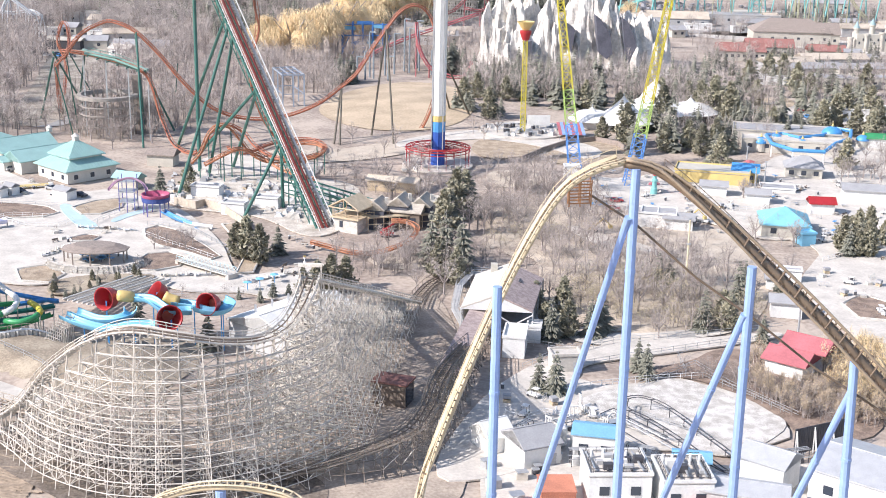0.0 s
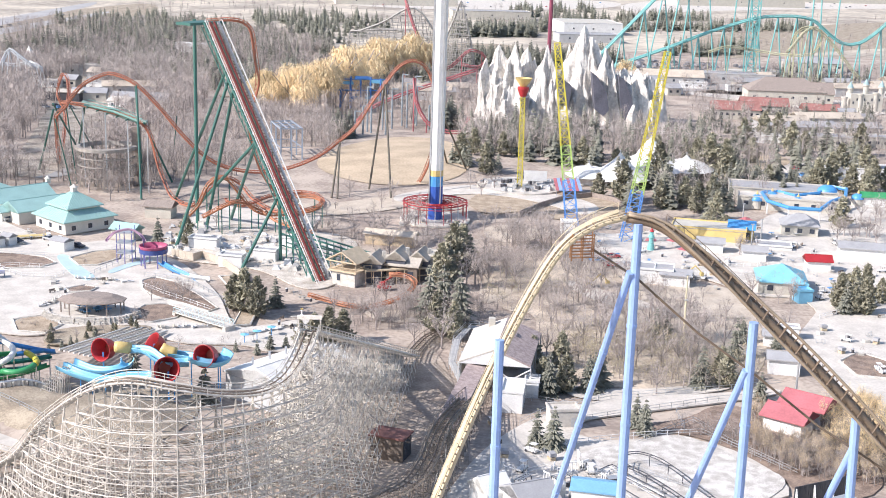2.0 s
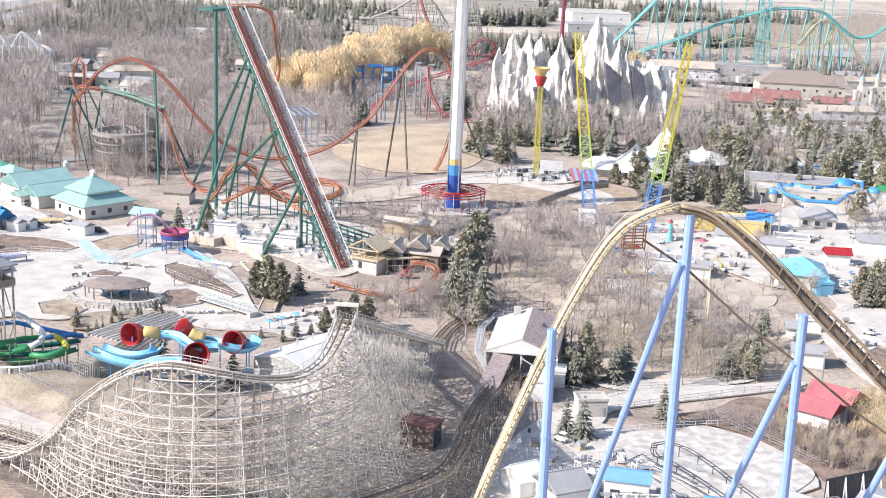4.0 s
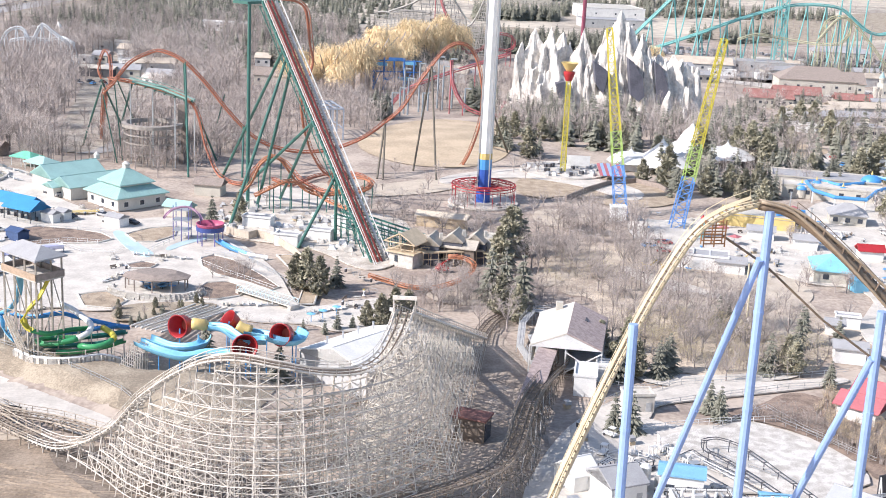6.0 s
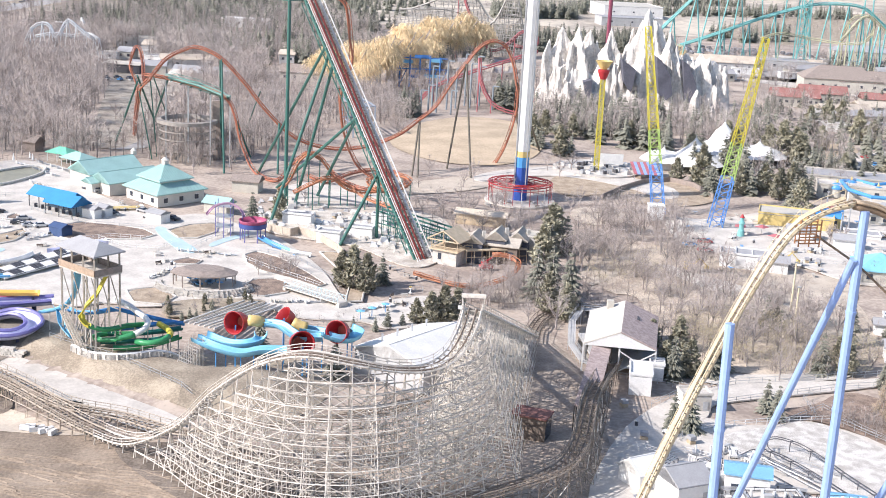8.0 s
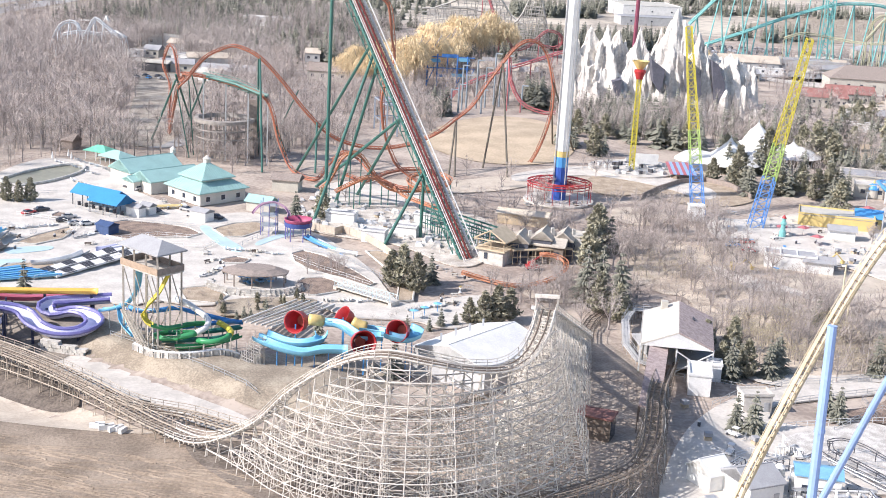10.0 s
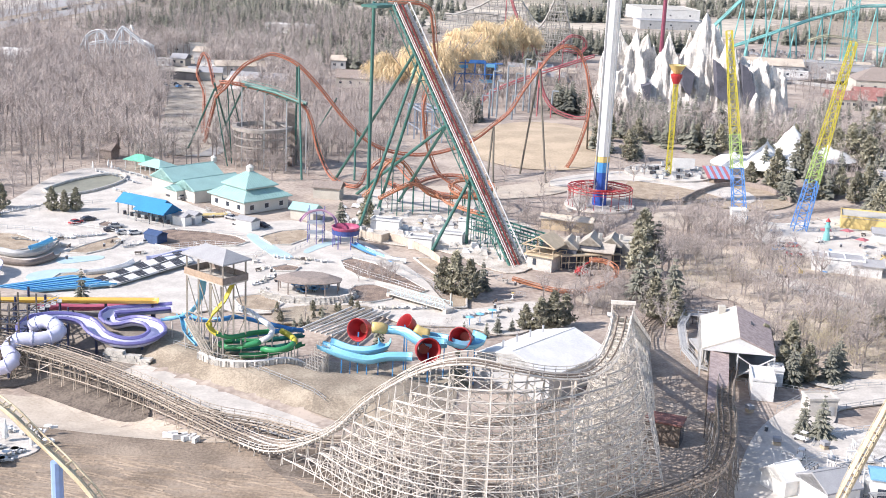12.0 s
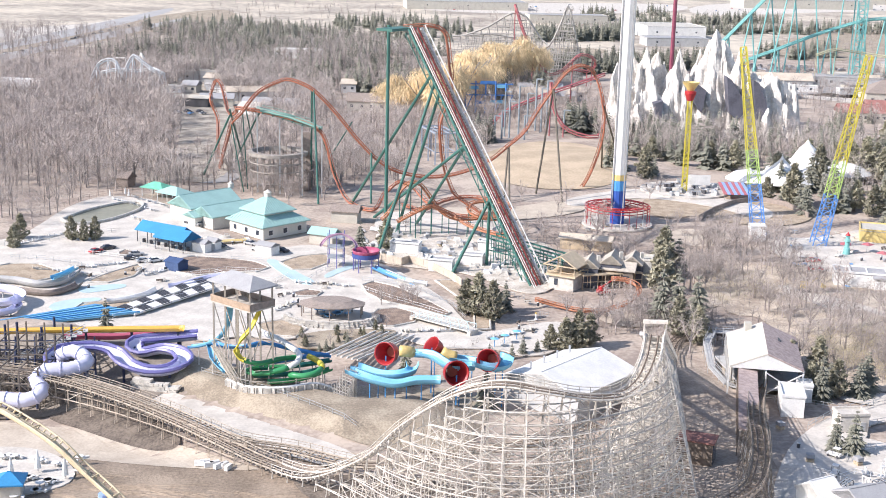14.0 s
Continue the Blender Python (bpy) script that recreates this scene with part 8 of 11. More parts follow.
for px, w, d_, h, lab in (((59.3, 354.7, 0.0), 9, 7, 3.4, "white game stall with a flat roof"), ((63.9, 353.2, 0.0), 10, 8, 3.6, "white game stall with a flat roof"), ((69.1, 350.0, 0.0), 8, 6, 3, "white ticket stall"), ((87.4, 390.6, 0.0), 8, 5, 3, "white service hut"), ((99.0, 380.8, 0.0), 7, 5, 3, "white service hut"), ((134.3, 387.2, -0.0), 14, 8, 3.6, "long white service shed"), ((109.4, 397.7, 0.0), 11, 7, 0.8, "flat grey awning deck"), ((88.1, 302.0, 0.0), 6, 3, 2.6, "white flat trailer"), ((83.1, 296.3, 0.0), 4, 3, 2.4, "white site trailer"), ((80.8, 276.7, 0.0), 7, 5, 3.2, "white utility shed with gabled roof")):
    building("stall", lab + " on the midway", "stall", px[0], px[1], w, d_, h, -12, "flat" if "flat" in lab else "gable", 1.2, M_WHITE, M_GREYROOF)
r = np.random.default_rng(77)
for k in range(40):
    x, y = r.uniform(50, 125), r.uniform(345, 420)
    if x > 84 and y < 420 and x < 110 and (y < 358 or y > 400):
        continue
    th = thing("cafe_table", "small pale outdoor table with a bench", "table", (x, y, 0.36), "midway tables")
    part("top", Geo().box((x, y, 1.1), (1.8, 0.9, 0.1), r.uniform(0, 3)), [M_WHITE, M_STEEL, M_OFFWHITE, M_SKYBLUE][k % 4], th)
    part("leg", Geo().bar((x, y, 0.3), (x, y, 1.1), 0.2), M_STEEL, th)
for px, h in (((101.6, 395.5, 0.0), 8), ((106.6, 403.6, 0.0), 8), ((61.1, 295.2, 0.0), 11), ((64.4, 311.3, 0.0), 13), ((106.3, 428.2, 0.0), 8), ((78.6, 258.3, 0.0), 9)):
    th = thing("lamp_post", "pale tapered lamp post", "lamp post", (px[0], px[1], 0.2), "lamp posts")
    part("pole", Geo().bar((px[0], px[1], 0), (px[0], px[1], h), 0.28, 0.2, 8), mat("pale_yellow_pole", (0.68, 0.6, 0.42), 0.6) if h > 10 else M_STEEL, th)
    part("head", Geo().box((px[0], px[1], h + 0.1), (1.0, 0.4, 0.25)), M_STEEL, th)
for px, m, lab in (((72.7, 355.7, 0.0), M_YELPL, "yellow mini excavator on the rough ground"), ((43.8, 343.6, 0.0), M_YELPL, "yellow excavator among bare trees")):
    th = thing("excavator", lab, "excavator", (px[0], px[1], 0.2))
    x, y = px[0], px[1]
    part("track_unit", Geo().box((x, y, 0.5), (3.0, 2.2, 0.9)), M_DARK, th)
    part("cab", Geo().box((x - 0.3, y, 2.0), (1.8, 1.9, 2.0)), m, th)
    part("boom", Geo().bar((x + 0.5, y, 1.8), (x + 3.0, y, 4.2), 0.28, 0.22).bar((x + 3.0, y, 4.2), (x + 5, y, 2.2), 0.22, 0.18), m, th)
    part("bucket", Geo().box((x + 5, y, 1.8), (0.9, 1.0, 0.9), 0.3), m, th)
for px, rot in (((54.8, 377.3, 0.0), 10), ((52.4, 378.5, 0.0), 40), ((52.7, 367.0, 0.0), 0), ((130.1, 505.7, 0.0), 20), ((49.3, 372.6, 0.0), 15)):
    car(px[0], px[1], rot, [M_SKYBLUE, M_WHITE, M_DARK, M_RED, M_GREYWALL][int(abs(px[0]) * 7) % 5], "small parked service vehicle on the midway")
for x, y, m in ((68.3, 389.1, M_TEAL),):
    th = thing("lighthouse_ornament", "small teal ornamental tower on the midway", "ornament", (x, y, 0.3))
    part("tower", Geo().lathe([(1.2, 0), (1.0, 2), (0.8, 2.2), (0.7, 4), (1.0, 4.2), (0.9, 4.8), (0.6, 5), (0.6, 5.8), (0.8, 6), (0.1, 6.9)], (x, y, 0.2), 12), m, th)
    part("cap", Geo().lathe([(0.8, 6.1), (0.1, 7.2)], (x, y, 0.2), 12), M_RED, th)


# ---- foot of the dive coaster ----
hut = thing("log_station", "stone-based station hut with an open raw-timber gable", "station", (-24, 340, 0))
rz = radians(-28)
U, W = Vector((math.cos(rz), math.sin(rz), 0)), Vector((-math.sin(rz), math.cos(rz), 0))
C = Vector((-23.5, 341.5, 0))
part("base", Geo().box(C + Vector((0, 0, 1.8)), (7.5, 6.5, 4.2), rz), M_STONE, hut, "cream stone base")
part("arch_window", Geo().box(C - W * 3.3 - U * 1.5 + Vector((0, 0, 2.2)), (1.0, 0.15, 1.8), rz), M_GLASS, hut)
part("deck", Geo().box(C + Vector((0, 0, 4.1)), (9, 8, 0.4), rz), M_PINE, hut)
for a in (-4, 0, 4):
    for b in (-3.5, 3.5):
        p = C + U * a + W * b
        part("post", Geo().bar(p + Vector((0, 0, 4)), p + Vector((0, 0, 7)), 0.18), M_PINE, hut)
lo = [C + U * a + W * b + Vector((0, 0, 7)) for a, b in ((-5, -4.4), (5, -4.4), (5, 4.4), (-5, 4.4))]
hi = [C - W * 4.4 + Vector((0, 0, 9.8)), C + W * 4.4 + Vector((0, 0, 9.8))]
part("roof", Geo().add(lo + hi + [v - Vector((0, 0, 0.3)) for v in lo + hi], [(0, 4, 5, 3), (1, 2, 5, 4), (6, 9, 11, 10), (7, 10, 11, 8), (0, 6, 10, 4), (4, 10, 7, 1), (3, 5, 11, 9), (5, 2, 8, 11), (0, 3, 9, 6), (1, 7, 8, 2)]), M_PINE, hut, "raw pine plank roof")
part("truss", Geo().bar(lo[0], hi[0], 0.2).bar(lo[1], hi[0], 0.2).bar(lo[0], lo[1], 0.2).bar((lo[0] + lo[1]) / 2, hi[0], 0.16), M_PINE, hut)
g = Geo()
for a in (-4, 4):
    g.bar(C + U * a - W * 3.5 + Vector((0, 0, 5.1)), C + U * a + W * 3.5 + Vector((0, 0, 5.1)), 0.1)
g.bar(C - U * 4 - W * 3.5 + Vector((0, 0, 5.1)), C + U * 4 - W * 3.5 + Vector((0, 0, 5.1)), 0.1)
part("railing", g, M_PINE, hut)
M_NAVY = mat("dark_slate_gable", (0.09, 0.095, 0.12), 0.7, var=0.3, scale=0.8)
M_PALEROOF = mat("weathered_cream_planks", (0.56, 0.51, 0.44), 0.85, var=0.3, scale=0.9, dark=(0.36, 0.32, 0.27))
building("log_station", "long timber station hall with weathered plank roof", "station", -13, 348, 19, 8, 4.6, -14, "gable", 1.8, M_WOODDK, M_PALEROOF, windows=5)
for x, y, q in ((-16.5, 345.5, 5.4), (-10.0, 347.2, 6.2), (-3.8, 349.5, 5.6)):
    dm = building("log_station", "dark slate gable with pale plank roof slopes", "station", x, y, 7.5, 5.6, q, 76, "gable", 2.4, M_NAVY, M_PALEROOF, over=0.3)
    part("gable", Geo().add([(x + 2.6, y - 3.9, q), (x - 2.9, y - 3.2, q), (x - 0.2, y - 3.6, q + 2.2), (x + 2.6, y - 3.5, q), (x - 2.9, y - 2.8, q), (x - 0.2, y - 3.2, q + 2.2)], [(0, 2, 1), (3, 4, 5), (0, 3, 5, 2), (2, 5, 4, 1), (1, 4, 3, 0)]), M_NAVY, dm, "dark slate gable end")
    part("chimney", Geo().box((x + 2.4, y + 0.6, q + 1.6), (0.9, 0.9, 2.6), 0.2), M_STONE, dm, "cream stone chimney")
sc = thing("scaffold", "raw pine scaffold frame along the station front", "scaffold", (-12, 341.5, 0))
for k in range(9):
    p = Vector((-19.5, 341.2, 0)).lerp(Vector((-2.5, 346.4, 0)), k / 8)
    for off in (0, 2.2):
        part("post", Geo().bar((p.x + off * 0.3, p.y - off, 0), (p.x + off * 0.3, p.y - off, 5.2 if off == 0 else 4.2), 0.13), M_PINE, sc)
    part("tie_beam", Geo().bar((p.x, p.y, 4.0), (p.x + 0.66, p.y - 2.2, 4.0), 0.12), M_PINE, sc)
for z, off in ((4.0, 0), (4.0, 2.2), (2.2, 2.2), (5.1, 0)):
    part("beam", Geo().bar((-19.5 + off * 0.3, 341.2 - off, z), (-2.5 + off * 0.3, 346.4 - off, z), 0.12), M_PINE, sc)
part("deck", Geo().add([(-19.5, 341.0, 4.1), (-2.5, 346.2, 4.1), (-1.9, 344.2, 4.1), (-18.9, 339.0, 4.1), (-19.5, 341.0, 4.25), (-2.5, 346.2, 4.25), (-1.9, 344.2, 4.25), (-18.9, 339.0, 4.25)], [(0, 1, 2, 3), (7, 6, 5, 4), (0, 4, 5, 1), (1, 5, 6, 2), (2, 6, 7, 3), (3, 7, 4, 0)]), M_PINE, sc)
lf = thing("boom_lift", "red boom lift with a folded arm on the work site", "machine", (-13.5, 335.5, 0.1))
part("chassis", Geo().box((-13.5, 335.5, 0.9), (3.4, 2.0, 0.9), 0.3), M_RED, lf)
part("turret", Geo().box((-13.8, 335.5, 1.8), (1.6, 1.5, 0.9), 0.5), M_RED, lf)
part("boom", Geo().bar((-13.8, 335.5, 2.2), (-9.6, 336.6, 4.8), 0.22).bar((-9.6, 336.6, 4.8), (-6.4, 337.2, 2.6), 0.18), M_RED, lf)
for dx, dy in ((-1.2, -1), (1.2, -0.5), (-1.4, 0.8), (1.0, 1.2)):
    part("wheel", Geo().bar((-13.5 + dx, 335.5 + dy - 0.15, 0.5), (-13.5 + dx, 335.5 + dy + 0.15, 0.5), 0.5, 0.5, 12), M_DARK, lf)
building("log_station", "stone lookout block with a flat top", "station", -1, 352, 6, 6, 6, -14, "flat", 0, M_STONE, M_OFFWHITE, windows=1)
building("shed", "long plank-roofed queue shed", "shed", -13.5, 388.3, 16, 5, 3, -14, "gable", 1, M_PINE, mat("pale_planks", (0.6, 0.52, 0.42), 0.8, var=0.25, scale=1.0))
th = thing("brake_run", "dark green steel lattice deck beside the lift foot", "platform", (-28, 356, 0))
for k in range(14):
    a = Vector((-44, 366, 8.5)).lerp(Vector((-16, 351, 4.5)), k / 13)
    for off in (-3, 0, 3):
        q = a + Vector((off * 0.5, off, 0))
        part("post", Geo().bar((q.x, q.y, 0), q, 0.16), M_GREEN, th)
for off in (-3, 0, 3):
    d_ = Vector((off * 0.5, off, 0))
    part("beam", Geo().bar(Vector((-44, 366, 8.5)) + d_, Vector((-16, 351, 4.5)) + d_, 0.3), M_GREEN, th)
    part("beam", Geo().bar(Vector((-44, 366, 5)) + d_, Vector((-16, 351, 2)) + d_, 0.2), M_GREEN, th)
poly_sheet("pavement", [(-85, 372), (-80, 395), (-65, 411), (-49, 402), (-27, 399), (-21, 371), (-26, 338), (-35, 331), (-49, 352), (-59, 356), (-73, 360)], 0.3, mat("pale_rubble", (0.68, 0.635, 0.57), 0.95, var=0.35, scale=0.22, bump=0.8, dark=(0.36, 0.315, 0.265), sharp=0.13, fine=11), "pale rubble ground round the lift supports", "ground")
for px, w, d_, lab in (((-69.9, 376.1, 0.0), 9, 4, "white site trailer near the lift"), ((-58.4, 356.5, 0.0), 7, 4, "white site trailer near the lift"), ((-49.6, 363.6, 0.0), 7, 4, "white site trailer near the lift"), ((-45.1, 380.0, 0.0), 5, 3, "white site cabin near the lift")):
    building("trailer", lab, "trailer", px[0], px[1], w, d_, 2.8, -12, "flat", 0, M_WHITE, M_GREYROOF)
th = thing("hoarding", "tan plywood hoarding round the work site", "hoarding", (-76.6, 362.8, 0.0))
for a, b in zip([(-77.7, 364.6, 0.0), (-70.3, 359.4, 0.0), (-68.2, 362.5, 0.0), (-61.6, 355.9, 0.0), (-55.1, 344.6, 0.0)], [(-70.3, 359.4, 0.0), (-68.2, 362.5, 0.0), (-61.6, 355.9, 0.0), (-55.1, 344.6, 0.0), (-52.5, 337.9, 0.0)]):
    a, b = Vector(a), Vector(b)
    n = max(1, int((b - a).length / 2.4))
    for k in range(n):
        p, q = a.lerp(b, k / n), a.lerp(b, (k + 0.97) / n)
        dd = (q - p).normalized()
        part("panel", Geo().box(((p.x + q.x) / 2, (p.y + q.y) / 2, 1.5), ((q - p).length, 0.1, 2.2), math.atan2(dd.y, dd.x)), M_SAND, th)
r = np.random.default_rng(55)
for k in range(190):
    u = r.uniform(0, 1)
    x, y = -84 + u * 66 + r.uniform(-4, 4), 392 - u * 42 + r.uniform(-16, 22)
    s = r.uniform(0.5, 1.6)
    th = thing("rock", "pale boulder on the rubble ground", "rock", (x, y, 0.2), "loose rocks")
    part("stone", Geo().add([(x + s * px * r.uniform(0.7, 1.2), y + s * py * r.uniform(0.7, 1.2), 0.15 + s * pz * r.uniform(0.7, 1.2)) for px, py, pz in ((-1, -1, 0), (1, -0.9, 0), (1, 1, 0), (-0.9, 1, 0), (-0.5, -0.6, 0.8), (0.6, -0.5, 0.9), (0.5, 0.6, 0.7), (-0.6, 0.5, 0.9))],
                            [(3, 2, 1, 0), (4, 5, 6, 7), (0, 1, 5, 4), (1, 2, 6, 5), (2, 3, 7, 6), (3, 0, 4, 7)]), [M_STONE, M_WHITE, M_GREYWALL][k % 3], th)
# splash area behind the bowls
th = thing("splash_tower", "white and yellow play fountain by the orange track", "fountain", (-33.3, 309.0, 0.0))
p = Vector((-33.3, 309.0, 0.0))
part("stem", Geo().lathe([(0.5, 0), (0.16, 0.3), (0.12, 1.0), (0.4, 1.1), (0.12, 1.3)], (p.x, p.y, 0.3), 12), M_WHITE, th)
part("bucket", Geo().lathe([(0.1, 1.2), (0.4, 1.7), (0.3, 1.75)], (p.x, p.y, 0.3), 12), M_YELPL, th)
for px in ((-41.8, 288.4, 0.0), (-38.8, 291.9, 0.0), (-44.3, 285.5, 0.0)):
    th = thing("spray_post", "small blue spray post in the splash pool", "fountain", px, "spray posts")
    part("post", Geo().bar((px[0], px[1], 0.3), (px[0], px[1], 2.2), 0.12), M_SKYBLUE, th)
    part("head", Geo().lathe([(0.1, 2.2), (1.1, 2.4), (0.1, 2.7)], (px[0], px[1], 0), 10), CYAN, th)
# silo
M_OLDRING = mat("grey_ring_boards", (0.34, 0.31, 0.28), 0.85, var=0.35, scale=0.8)
th = thing("silo_ruin", "round grey timber trestle with a ring deck", "trestle", (-122.5, 467, 0))
part("ring", Geo().lathe([(9.2, 13.6), (11.2, 13.8), (11.2, 15), (9.6, 15.2), (9.2, 13.6)], (-122.5, 467, 0), 28), M_OLDRING, th)
for k in range(22):
    a = 2 * math.pi * k / 22
    x, y = -122.5 + 10.4 * math.cos(a), 467 + 10.4 * math.sin(a)
    part("post", Geo().bar((x, y, 0), (x, y, 14), 0.18), M_OLDRING, th)
for z in (4, 8, 11):
    part("ring", Geo().lathe([(10.3, z), (10.55, z), (10.55, z + 0.4), (10.3, z + 0.4), (10.3, z)], (-122.5, 467, 0), 22), M_OLDRING, th)
for k in range(22):
    a, b = 2 * math.pi * k / 22, 2 * math.pi * (k + 1) / 22
    part("brace", Geo().bar((-122.5 + 10.4 * math.cos(a), 467 + 10.4 * math.sin(a), 1), (-122.5 + 10.4 * math.cos(b), 467 + 10.4 * math.sin(b), 8), 0.14), M_OLDRING, th)
for k in range(6):
    a = math.pi * k / 3
    part("inner_post", Geo().bar((-122.5 + 5 * math.cos(a), 467 + 5 * math.sin(a), 0), (-122.5 + 5 * math.cos(a), 467 + 5 * math.sin(a), 17), 0.2), M_SHINGLE, th)
th = thing("log_flume_bridge", "green-roofed elevated walkway beside the trestle", "walkway", (-122.5, 471.6, 0.0))
wl = [(-129.4, 462.0, 31.5), (-120.8, 460.0, 29.2), (-112.3, 458.0, 26.9), (-104.8, 456.0, 25.5)]
for a, b in zip(wl, wl[1:]):
    part("deck", Geo().bar(a, b, 1.0, 1.0, 4), mat("pale_green_steel", (0.3, 0.42, 0.38), 0.6), th)
for a in wl:
    part("post", Geo().bar((a[0], a[1], 0), a, 0.3), M_STEEL, th)
part("waterfall_tower", Geo().box((-112, 470, 11), (3, 3, 22)), M_SHINGLE, th, "pale weathered block tower")
drape("clearing", [(-186, 609), (-174, 612), (-141, 504), (-141, 479), (-160, 475), (-176, 536)], 0.1, M_ASPH, "grey gravel clearing in the woods", "ground")

# ---- slingshot plaza ----
pl = thing("slingshot_platform", "round white platform crowded with machinery", "platform", (33, 488, 0))
part("slab", Geo().lathe([(17, 0), (17, 1.0), (0, 1.05)], (33, 486, 0), 28), M_CONC, pl)
part("sign_board", Geo().box((39, 489, 4.2), (9, 0.5, 4)), M_WHITE, pl)
r = np.random.default_rng(12)
for k in range(34):
    a, q = r.uniform(0, 6.28), r.uniform(4, 15)
    x, y = 33 + q * math.cos(a), 486 + q * math.sin(a)
    th = thing("machine_case", "grey machine housing on the round platform", "equipment", (x, y, 1.05), "platform machines")
    part("case", Geo().box((x, y, 1.7), (r.uniform(0.8, 2.2), r.uniform(0.8, 1.6), 1.3), a), [M_WHITE, M_DARK, M_STEEL][k % 3], th)
    part("lid", Geo().box((x, y, 2.45), (1.2, 1.0, 0.15), a), M_STEEL, th)
aw = thing("striped_awning", "red and blue striped awning roof", "awning", (50, 478, 0))
for k in range(8):
    x = 45.5 + k * 1.25
    part("stripe", Geo().add([(x, 470, 2.6), (x + 1.2, 470, 2.6), (x + 1.2, 484, 4.6), (x, 484, 4.6), (x, 470, 2.4), (x + 1.2, 470, 2.4), (x + 1.2, 484, 4.4), (x, 484, 4.4)], [(0, 1, 2, 3), (7, 6, 5, 4), (0, 4, 5, 1), (1, 5, 6, 2), (2, 6, 7, 3), (3, 7, 4, 0)]), [M_ROOFRED, M_BLUE][k % 2], aw)
for x, y, z in ((45.7, 470.4, 2.4), (55, 470.4, 2.4), (45.7, 483.6, 4.4), (55, 483.6, 4.4)):
    part("post", Geo().bar((x, y, 0), (x, y, z), 0.15), M_STEEL, aw)
building("booth", "white operator cabin at the mast foot", "booth", 44, 407, 5, 4, 4.2, 0, "flat", 0, M_WHITE, M_WHITE)
drape("lawn", [(15, 470), (31, 488), (50, 481), (62, 479), (74, 468), (74, 444), (60, 428), (41, 429), (32, 444), (19, 433), (11, 449)], 0.2, M_BEDTAN, "dry tan grass slope beside the drop tower", "lawn")
th = thing("retaining_wall", "curved dark concrete retaining wall", "wall", (41.0, 445.0, 0.0))
wp = [(29.3, 432.7, 0.0), (37.5, 448.7, 0.0), (48.3, 464.1, 0.0), (59.2, 470.7, 0.0), (66.8, 462.5, 0.0), (70.3, 443.5, 0.0)]
for a, b in zip(wp, wp[1:]):
    a, b = Vector(a), Vector(b)
    dd = b - a
    part("panel", Geo().box(((a.x + b.x) / 2, (a.y + b.y) / 2, 1), (dd.length + 0.3, 0.5, 2.0), math.atan2(dd.y, dd.x)), M_SHINGLE, th)
for x, y, rr, h in ((73, 498, 11, 13), (89, 522, 14, 16), (61, 500, 8, 8), (104, 521, 10, 9)):
    th = thing("tensile_tent", "white tensile tent peak with swept edges", "tent", (x, y, 0), "tensile tents")
    part("canopy", Geo().lathe([(rr * 1.2, 3.2), (rr, 4.4), (rr * 0.72, 6.0), (rr * 0.45, min(8.0, h * 0.75)), (rr * 0.25, h * 0.78), (rr * 0.1, h * 0.9), (0.25, h)], (x, y, 0), 12), M_TENT, th, smooth=False)
    part("mast", Geo().bar((x, y, 0), (x, y, h + 1), 0.25), M_STEEL, th)
    for k in range(6):
        a = k * math.pi / 3
        part("pole", Geo().bar((x + rr * 1.15 * math.cos(a), y + rr * 1.15 * math.sin(a), 0), (x + rr * 1.15 * math.cos(a), y + rr * 1.15 * math.sin(a), 3.4), 0.12), M_STEEL, th)
building("hall", "white low theatre wall under the tents", "building", 64, 497, 14, 6, 4, -10, "flat", 0, M_WHITE, M_WHITE)

# ---- far park ----
def far_coaster(label, tracks, m, gauge=1.6, spine=0.8, legs=(), group="", leg_r=0.5):
    th = thing("far_coaster", label, "roller coaster", (tracks[0][0][0], tracks[0][0][1], 0), group)
    for pts in tracks:
        coaster_track(th, pts, m, m, gauge, spine, 1.2, 4.0, 0.3)
    for f, t in legs:
        part("support", Geo().bar(f, t, leg_r, leg_r, 6), m, th)
    return th


D1, D2 = 900, 960
tall_tracks = [[(105.0, 890.0, 9.0), (114.3, 890.0, 19.0), (127.1, 890.0, 33.0), (141.5, 890.0, 48.9), (154.1, 890.0, 62.7), (168.0, 890.0, 78.0)], [(120.0, 905.0, 6.5), (134.0, 905.0, 11.2), (150.0, 905.0, 17.2), (165.8, 905.0, 23.4), (183.0, 905.0, 30.6), (200.5, 905.0, 37.3), (223.7, 905.0, 44.4), (238.0, 905.0, 46.0), (251.4, 905.0, 46.2), (261.5, 905.0, 44.5), (268.0, 905.0, 40.5), (274.5, 905.0, 35.2), (285.3, 905.0, 28.5), (297.2, 905.0, 29.0), (311.1, 905.0, 39.7), (322.3, 905.0, 52.6)]]
legs = []
for t, tr in ((0, tall_tracks[0]), (1, tall_tracks[1])):
    for i in range(1, len(tr), 1):
        x, y, z = tr[i]
        if z > 8:
            legs += [((x - z * 0.16, y - 4, 0), (x, y, z - 1)), ((x + z * 0.16, y + 6, 0), (x, y, z - 1))]
legs += [((x0, 905, 0), (x1, 905, 95)) for x0, x1 in ((170, 178), (196, 184), (205, 210), (225, 214), (262, 262), (270, 266), (278, 282))]
far_coaster("tall teal steel coaster on slanting supports", tall_tracks, M_TEAL, 3.0, 0.7, legs, leg_r=0.5)
tw = thing("lattice_tower", "tall teal lattice tower under the far coaster", "tower", (221, 905, 0))
